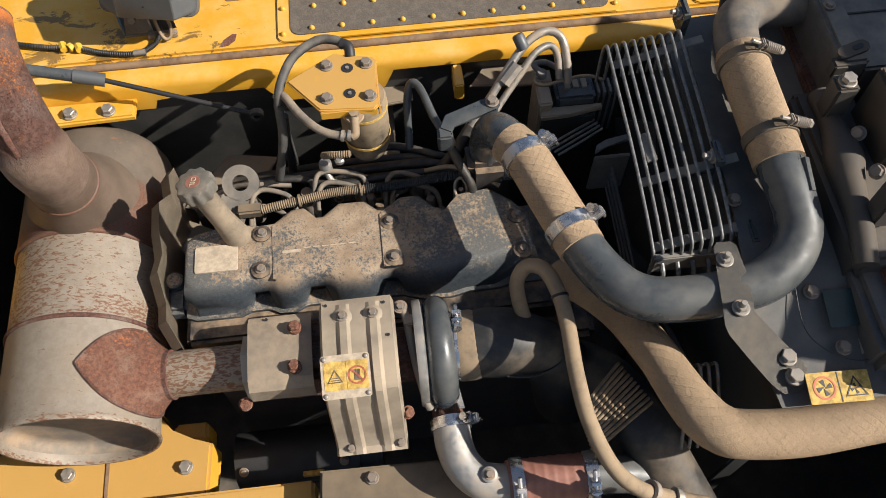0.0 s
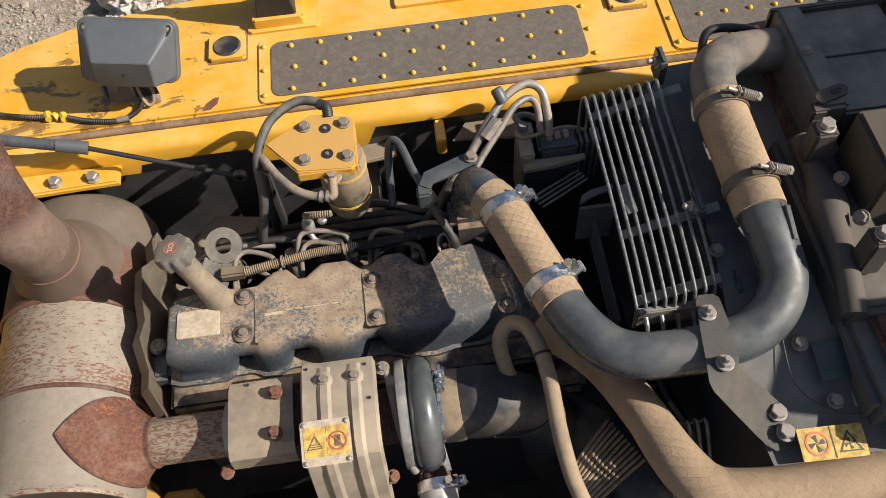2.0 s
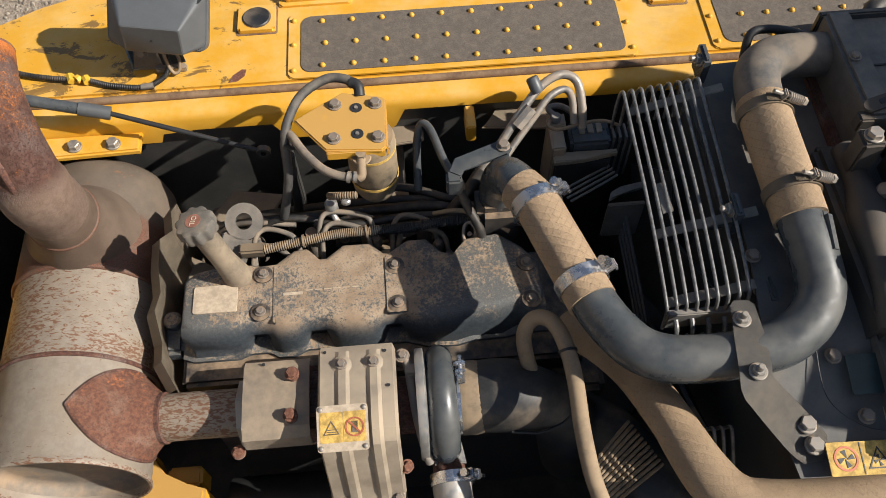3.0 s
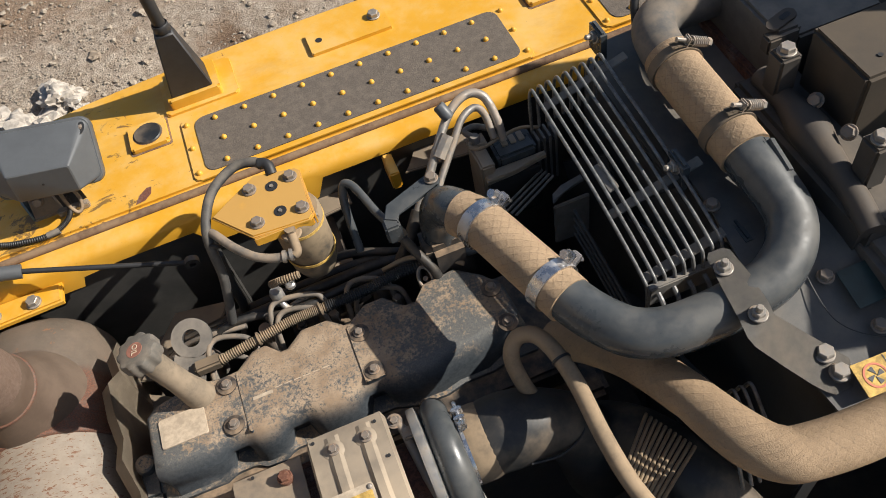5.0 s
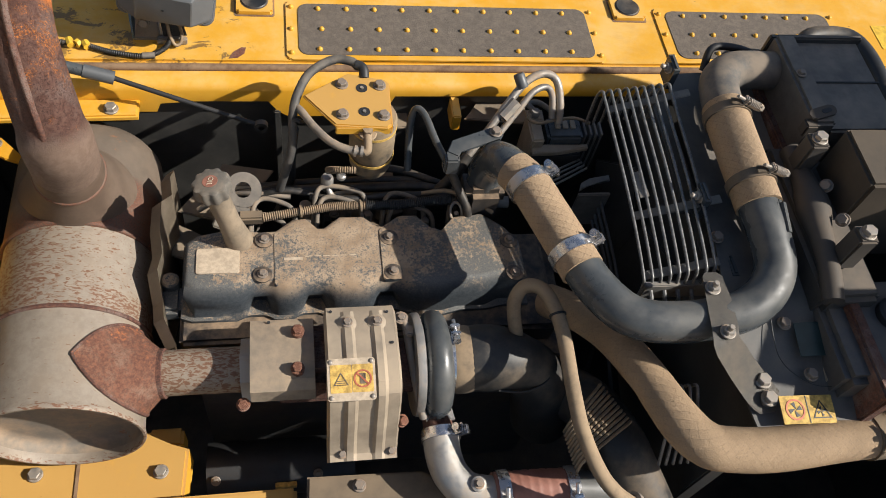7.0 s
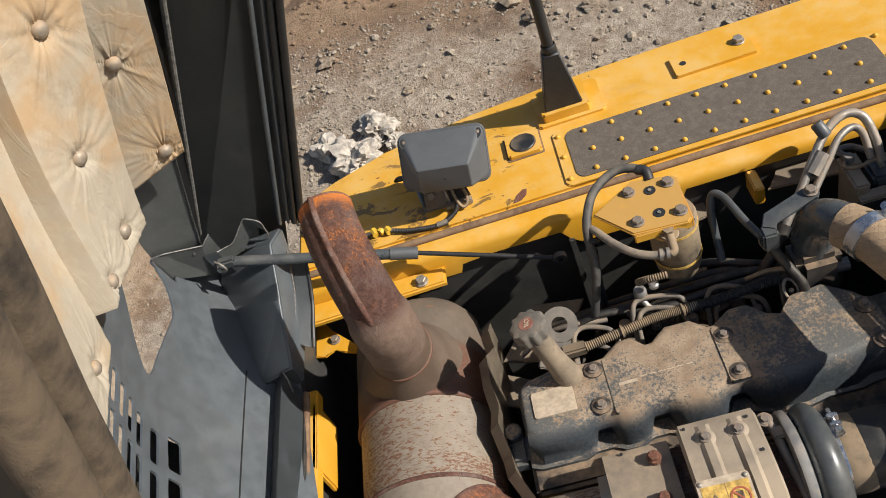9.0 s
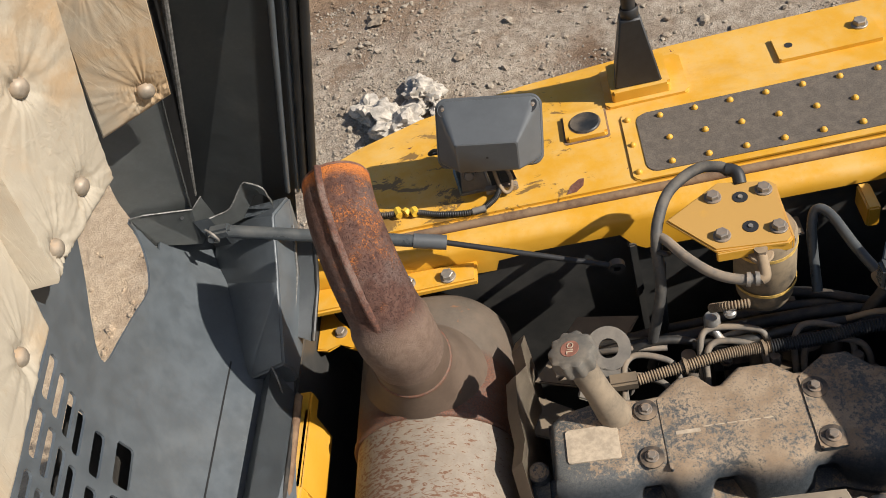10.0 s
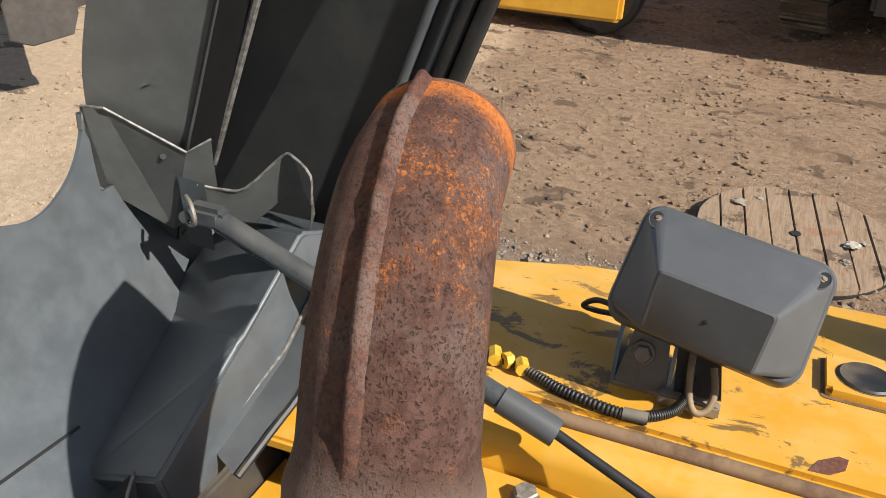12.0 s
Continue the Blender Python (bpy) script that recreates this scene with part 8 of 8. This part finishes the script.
part("worn_edge", tube([Vector(r[0]) + Vector((0, -0.001, 0.0008)) for r in right_rows], 0.0015, 6, 3), WORN_EDGE, hood, "pale worn bracket edge")
part("bracket_foot", folded((((-0.862, 1.214, 2.212), (-0.862, 1.238, 2.214)), ((-0.782, 1.222, 2.206), (-0.782, 1.245, 2.210)))), HOODPAINT, hood)
part("lock_pin", tube([(-0.892, 1.166, 2.248), (-0.878, 1.156, 2.244), (-0.874, 1.154, 2.228), (-0.886, 1.160, 2.222), (-0.894, 1.166, 2.232)], 0.0022, 8, 6), STEEL, hood, "bent wire lock pin")
part("clevis_tab", folded((((-0.912, 1.180, 2.26), (-0.905, 1.180, 2.188)), ((-0.885, 1.186, 2.255), (-0.880, 1.188, 2.182)))), HOODPAINT, hood)
# panel that turns the corner from the hole towards the end wall
cpl = bmesh.new()
left = [(-1.02, 1.195, 2.17), (-1.0, 1.165, 2.26), (-0.987, 1.151, 2.33), (-0.982, 1.150, 2.375), (-0.957, 1.150, 2.464), (-0.92, 1.14, 2.58), (-0.86, 1.115, 2.72), (-0.76, 1.08, 2.95)]
right = [(-0.962, 1.235, 2.155), (-0.925, 1.205, 2.233), (-0.900, 1.188, 2.291), (-0.886, 1.187, 2.332), (-0.852, 1.184, 2.431), (-0.813, 1.180, 2.540), (-0.763, 1.174, 2.677), (-0.686, 1.164, 2.892)]
rows_c = []
for a, b in zip(smooth_path(left, 5), smooth_path(right, 5)):
    rows_c.append([cpl.verts.new(a.lerp(b, k / 10) + Vector((0, 0.002 * math.sin(math.pi * k / 10), 0))) for k in range(11)])
for p, q2 in zip(rows_c, rows_c[1:]):
    for k in range(10):
        cpl.faces.new((p[k], p[k + 1], q2[k + 1], q2[k]))
bmesh.ops.solidify(cpl, geom=cpl.faces[:], thickness=0.003)
part("corner_panel", cpl, HOODDUST_LIT, hood, "dark panel beside the opening", 50)
# black sheet put in for the shade between that panel and the end wall
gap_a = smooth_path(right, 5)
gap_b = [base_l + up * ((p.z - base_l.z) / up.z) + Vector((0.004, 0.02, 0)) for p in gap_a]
part("gap_shade", ribbon([p + Vector((-0.002, -0.005, 0)) for p in gap_a], gap_b, 0.003), BLACK, hood, "black sheet for the shade beside the end wall")
# end wall at the near end, edged with a double bulb seal
edge_dir = Vector((0.359, -0.0126, 0.933))
edge_at = Vector((-0.408, 0.143, 3.0))
foot, head = edge_at - edge_dir * 1.05, edge_at + edge_dir * 0.33
nw = bmesh.new()
nw.faces.new([nw.verts.new(v) for v in (foot, head, Vector((-0.80, 0.139, 3.31)), Vector((-0.86, 0.143, 3.0)), Vector((-0.90, 0.150, 2.5)), Vector((-0.90, 0.154, 2.2)))])
bmesh.ops.solidify(nw, geom=nw.faces[:], thickness=0.004)
part("end_wall", nw, ENDWALL, hood, "near end wall of the hood, paint darkened for shade")
for off in (0.0113, -0.0113):
    part("bulb_seal", tube([foot + Vector((0, off, 0)), edge_at - edge_dir * 0.5 + Vector((0, off, 0)), head + Vector((0, off, 0))], lambda t: 0.0106 + 0.0006 * noise.noise((t * 30, off * 900, 2)), 20, 60), SEALRUBBER, hood, "dust-coated rubber bulb seal")


def foam_sheet(at, normal, buttons, n=150, lift=0.02, pull=0.012):
    """A quilted pad over the surface at(u, v), u and v from 0 to 1, drawn in where buttons hold it."""
    bm = bmesh.new()
    rows = []
    for i in range(n + 1):
        row = []
        for j in range(n + 1):
            u, v = i / n, j / n
            p = at(u, v)
            h = lift + 0.003 * noise.noise((p.y * 4, p.z * 4, 1)) + 0.0007 * noise.noise((p.y * 55 + p.z * 20, p.z * 16, 4))
            for b in buttons:
                q = p - at(*b)
                dd = q.length
                if dd < 0.3:
                    ang = math.atan2(q.z, q.y + q.x * 0.5)
                    ray_w = noise.noise((ang * 4.2, b[0] * 30, b[1] * 30)) + 0.8 * noise.noise((ang * 11, b[1] * 40, 5))
                    h -= pull * math.exp(-(dd / 0.02) ** 2) + 0.0046 * math.exp(-dd / 0.05) * ray_w
            edge = min(i, n - i, j, n - j)
            h = 0.003 if edge == 0 else (h - 0.003 if edge == 1 else h)
            row.append(bm.verts.new(p + normal(u, v) * h))
        rows.append(row)
    for p, q2 in zip(rows, rows[1:]):
        for k in range(n):
            bm.faces.new((p[k], p[k + 1], q2[k + 1], q2[k]))
    pad = part("foam_pad", bm, FOAM, hood, "creased tan quilted foam pad with buttons", 60)
    for b in buttons:
        p, nrm = at(*b), normal(*b)
        part("button", lathe([(0, 0.009), (0.006, 0.0085), (0.010, 0.006), (0.0125, 0.001), (0.0125, -0.004), (0, -0.004)], along(p + nrm * (lift - pull + 0.004), p + nrm), 20), BUTTON, pad)


def on_skin(z0, z1, y0, y1):
    """A pad's place on the hood skin: u climbs from the lower edge, v runs along y between the two slanting sides."""
    def at(u, v):
        z = z0 + (z1 - z0) * u
        return on_hood(z, y0(z) + (y1(z) - y0(z)) * v)

    def normal(u, v):
        e = 0.01
        m = (at(u + e, v) - at(u - e, v)).cross(at(u, v + e) - at(u, v - e)).normalized()
        return m if m.x > 0 else -m

    def spots(pairs):
        return [((z - z0) / (z1 - z0), (y - y0(z)) / (y1(z) - y0(z))) for z, y in pairs]
    return at, normal, spots


def far_edge(z):
    return 0.185


def edge_a(z):
    return 0.803 + 0.40 * min(0.25, max(0, z - 2.473))


def edge_b(z):
    return 0.818 + 0.235 * (z - 2.528)


def edge_c(z):
    return 1.022 + 0.05 * (z - 2.54)


at, nrm, spots = on_skin(2.472, 3.18, far_edge, edge_a)
foam_sheet(at, nrm, spots([(2.508, 0.737), (2.676, 0.641), (2.56, 0.42), (2.84, 0.50), (2.62, 0.27), (2.95, 0.72), (2.84, 0.28)]), 210, 0.020)
at, nrm, spots = on_skin(2.528, 3.18, edge_b, edge_c)
foam_sheet(at, nrm, spots([(2.572, 0.965), (2.555, 0.865), (2.736, 0.956), (2.920, 0.985), (3.05, 0.95)]), 140, 0.060)
# the pad that reaches across to the end wall
lean = Vector((0.36, -0.13, 0.92))
PL0, PR0 = Vector((-0.900, 1.100, 2.496)) + lean * 0.034, Vector((-0.793, 1.145, 2.516)) + lean * 0.028
PL1, PR1 = PL0 + lean * 0.5, PR0 + lean * 0.5


def across(u, v):
    return PL0.lerp(PL1, u).lerp(PR0.lerp(PR1, u), v)


def across_n(u, v):
    m = (PL1 - PL0).cross(PR0 - PL0).normalized()
    return m if m.y < 0 else -m


foam_sheet(across, across_n, [(0.07, 0.70), (0.52, 0.35), (0.85, 0.8)], 120, 0.008, 0.006)

# ---- machines beyond the yard ----
def far_track(x, y, length, turn, group):
    """One crawler track standing on the yard: shoes round two ends."""
    z = ground_z(x, y)
    m = Matrix.Translation((x, y, z)) @ pose(0, 0, 0, 0, 0, turn)
    ob = thing("crawler_track", "muddy steel crawler track of a parked machine", "crawler track", (x, y, z), group)
    h, w = 0.38, 0.25
    n = 30
    loop = 2 * length + 2 * math.pi * h
    shoe = mesh_of("track_shoe", join(box((-w, -0.085, -0.02), (w, 0.085, 0.02), 0.006), box((-w, -0.06, 0.02), (w, -0.04, 0.05), 0.004), box((-w, 0.04, 0.02), (w, 0.06, 0.05), 0.004)), DARKSTEEL)
    count = int(loop / 0.18)
    for k in range(count):
        s = k * loop / count
        if s < length:
            p, a = (s - length / 2, 2 * h), 0
        elif s < length + math.pi * h:
            a = (s - length) / h
            p, a = (length / 2 + h * math.sin(a), h + h * math.cos(a)), a
        elif s < 2 * length + math.pi * h:
            p, a = (length / 2 - (s - length - math.pi * h), 0), math.pi
        else:
            a = (s - 2 * length - math.pi * h) / h
            p, a = (-length / 2 - h * math.sin(a), h - h * math.cos(a)), math.pi + a
        place("track_shoe", shoe, m @ Matrix.Translation((0, p[0], p[1])) @ Matrix.Rotation(-a, 4, "X"), ob)
    fr = box((-0.2, -length / 2, 0.2), (0.2, length / 2, 0.62), 0.05)
    fr.transform(m)
    part("track_frame", fr, DARK, ob)
    return m


far = "parked machines across the yard"
far_track(0.02, 11.6, 1.5, -14, far)
far_track(2.6, 11.6, 1.5, 6, far)
body = thing("parked_excavator_body", "dark underside of a parked machine above its track", "excavator", (0.9, 12.0, 2.0), far)
bb = box((-0.9, 9.55, ground_z(0, 11) + 0.98), (3.6, 12.9, ground_z(0, 11) + 2.0), 0.06)
part("upper_body", bb, YELLOW, body)
part("undercarriage", box((0.4, 10.6, ground_z(0, 11) + 0.3), (2.2, 12.6, ground_z(0, 11) + 0.99), 0.05), DARK, body)
loader = thing("parked_loader", "yellow loader frame with a black tyre across the yard", "loader", (-3.0, 10.2, 1.0), far)
gz = ground_z(-3, 10.1)
part("frame", box((-5.2, 9.75, gz + 0.16), (-2.05, 10.5, gz + 0.62), 0.04), YELLOW, loader)
part("hood_body", box((-5.6, 9.95, gz + 0.6), (-2.3, 11.4, gz + 2.0), 0.08), YELLOW, loader)
part("belly", box((-5.0, 10.2, gz + 0.05), (-2.5, 11.3, gz + 0.3), 0.04), DARK, loader)
for tx in (-2.35, -5.4):
    wheel = part("wheel", lathe([(0.22, -0.2), (0.40, -0.2), (0.46, -0.15), (0.48, -0.05), (0.48, 0.05), (0.46, 0.15), (0.40, 0.2), (0.22, 0.2)], along((tx, 10.1, gz + 0.45), (tx, 11.1, gz + 0.45)), 40), RUBBER, loader, "black rubber tyre")
    part("rim", lathe([(0, -0.12), (0.2, -0.12), (0.26, -0.18), (0.26, 0.18), (0, 0.18)], along((tx, 10.1, gz + 0.45), (tx, 11.1, gz + 0.45)), 28), DARK, wheel)
linkage = thing("parked_boom", "grey steel boom end with linkage plate and pins", "boom linkage", (-6.6, 6.3, 0.9), far)
lk = look((-6.35, 6.05, 0.98), (-0.394, 0.574, 1.6)) @ pose(0, 0, 0, 0, 180, 0)
plate_pts = [(-0.30, -0.20), (-0.12, -0.25), (0.22, -0.16), (0.28, 0.02), (0.26, 0.22), (-0.22, 0.30), (-0.32, 0.10)]
part("plate", slab(plate_pts, -0.03, 0.03, 0.01, lk), SHADE, linkage)
for px, py in ((-0.19, -0.14), (0.17, -0.06), (0.15, 0.16), (-0.22, 0.1)):
    part("pin", lathe([(0, -0.02), (0.055, -0.02), (0.055, 0.05), (0.035, 0.06), (0, 0.06)], lk @ Matrix.Translation((px, py, -0.06)), 20), RUSTBOLT, linkage)
part("boom", tube([(-6.4, 6.15, 1.05), (-7.6, 7.2, 1.3), (-9.0, 8.4, 1.2)], 0.22, 8, 4), SHADE, linkage)
part("boom_foot", box((-9.6, 8.0, ground_z(-9, 8.4) - 0.05), (-8.4, 9.2, 1.3), 0.06), SHADE, linkage)

# ---- unseen upright panel beyond the radiator, added and notched to shade the coolers ----
sp = bmesh.new()
outline = [(0.24, 2.0), (1.0, 2.0), (1.0, 2.748), (0.72, 2.748), (0.68, 2.618), (0.42, 2.618), (0.39, 2.713), (0.24, 2.713)]
sp.faces.new([sp.verts.new((1.33, y, z)) for y, z in outline])
bmesh.ops.solidify(sp, geom=sp.faces[:], thickness=0.03)
tagged(part("wall_shade_panel", sp, YELLOW, None, "unseen upright yellow panel added to cast shade"), category="bay wall", kind="structure")
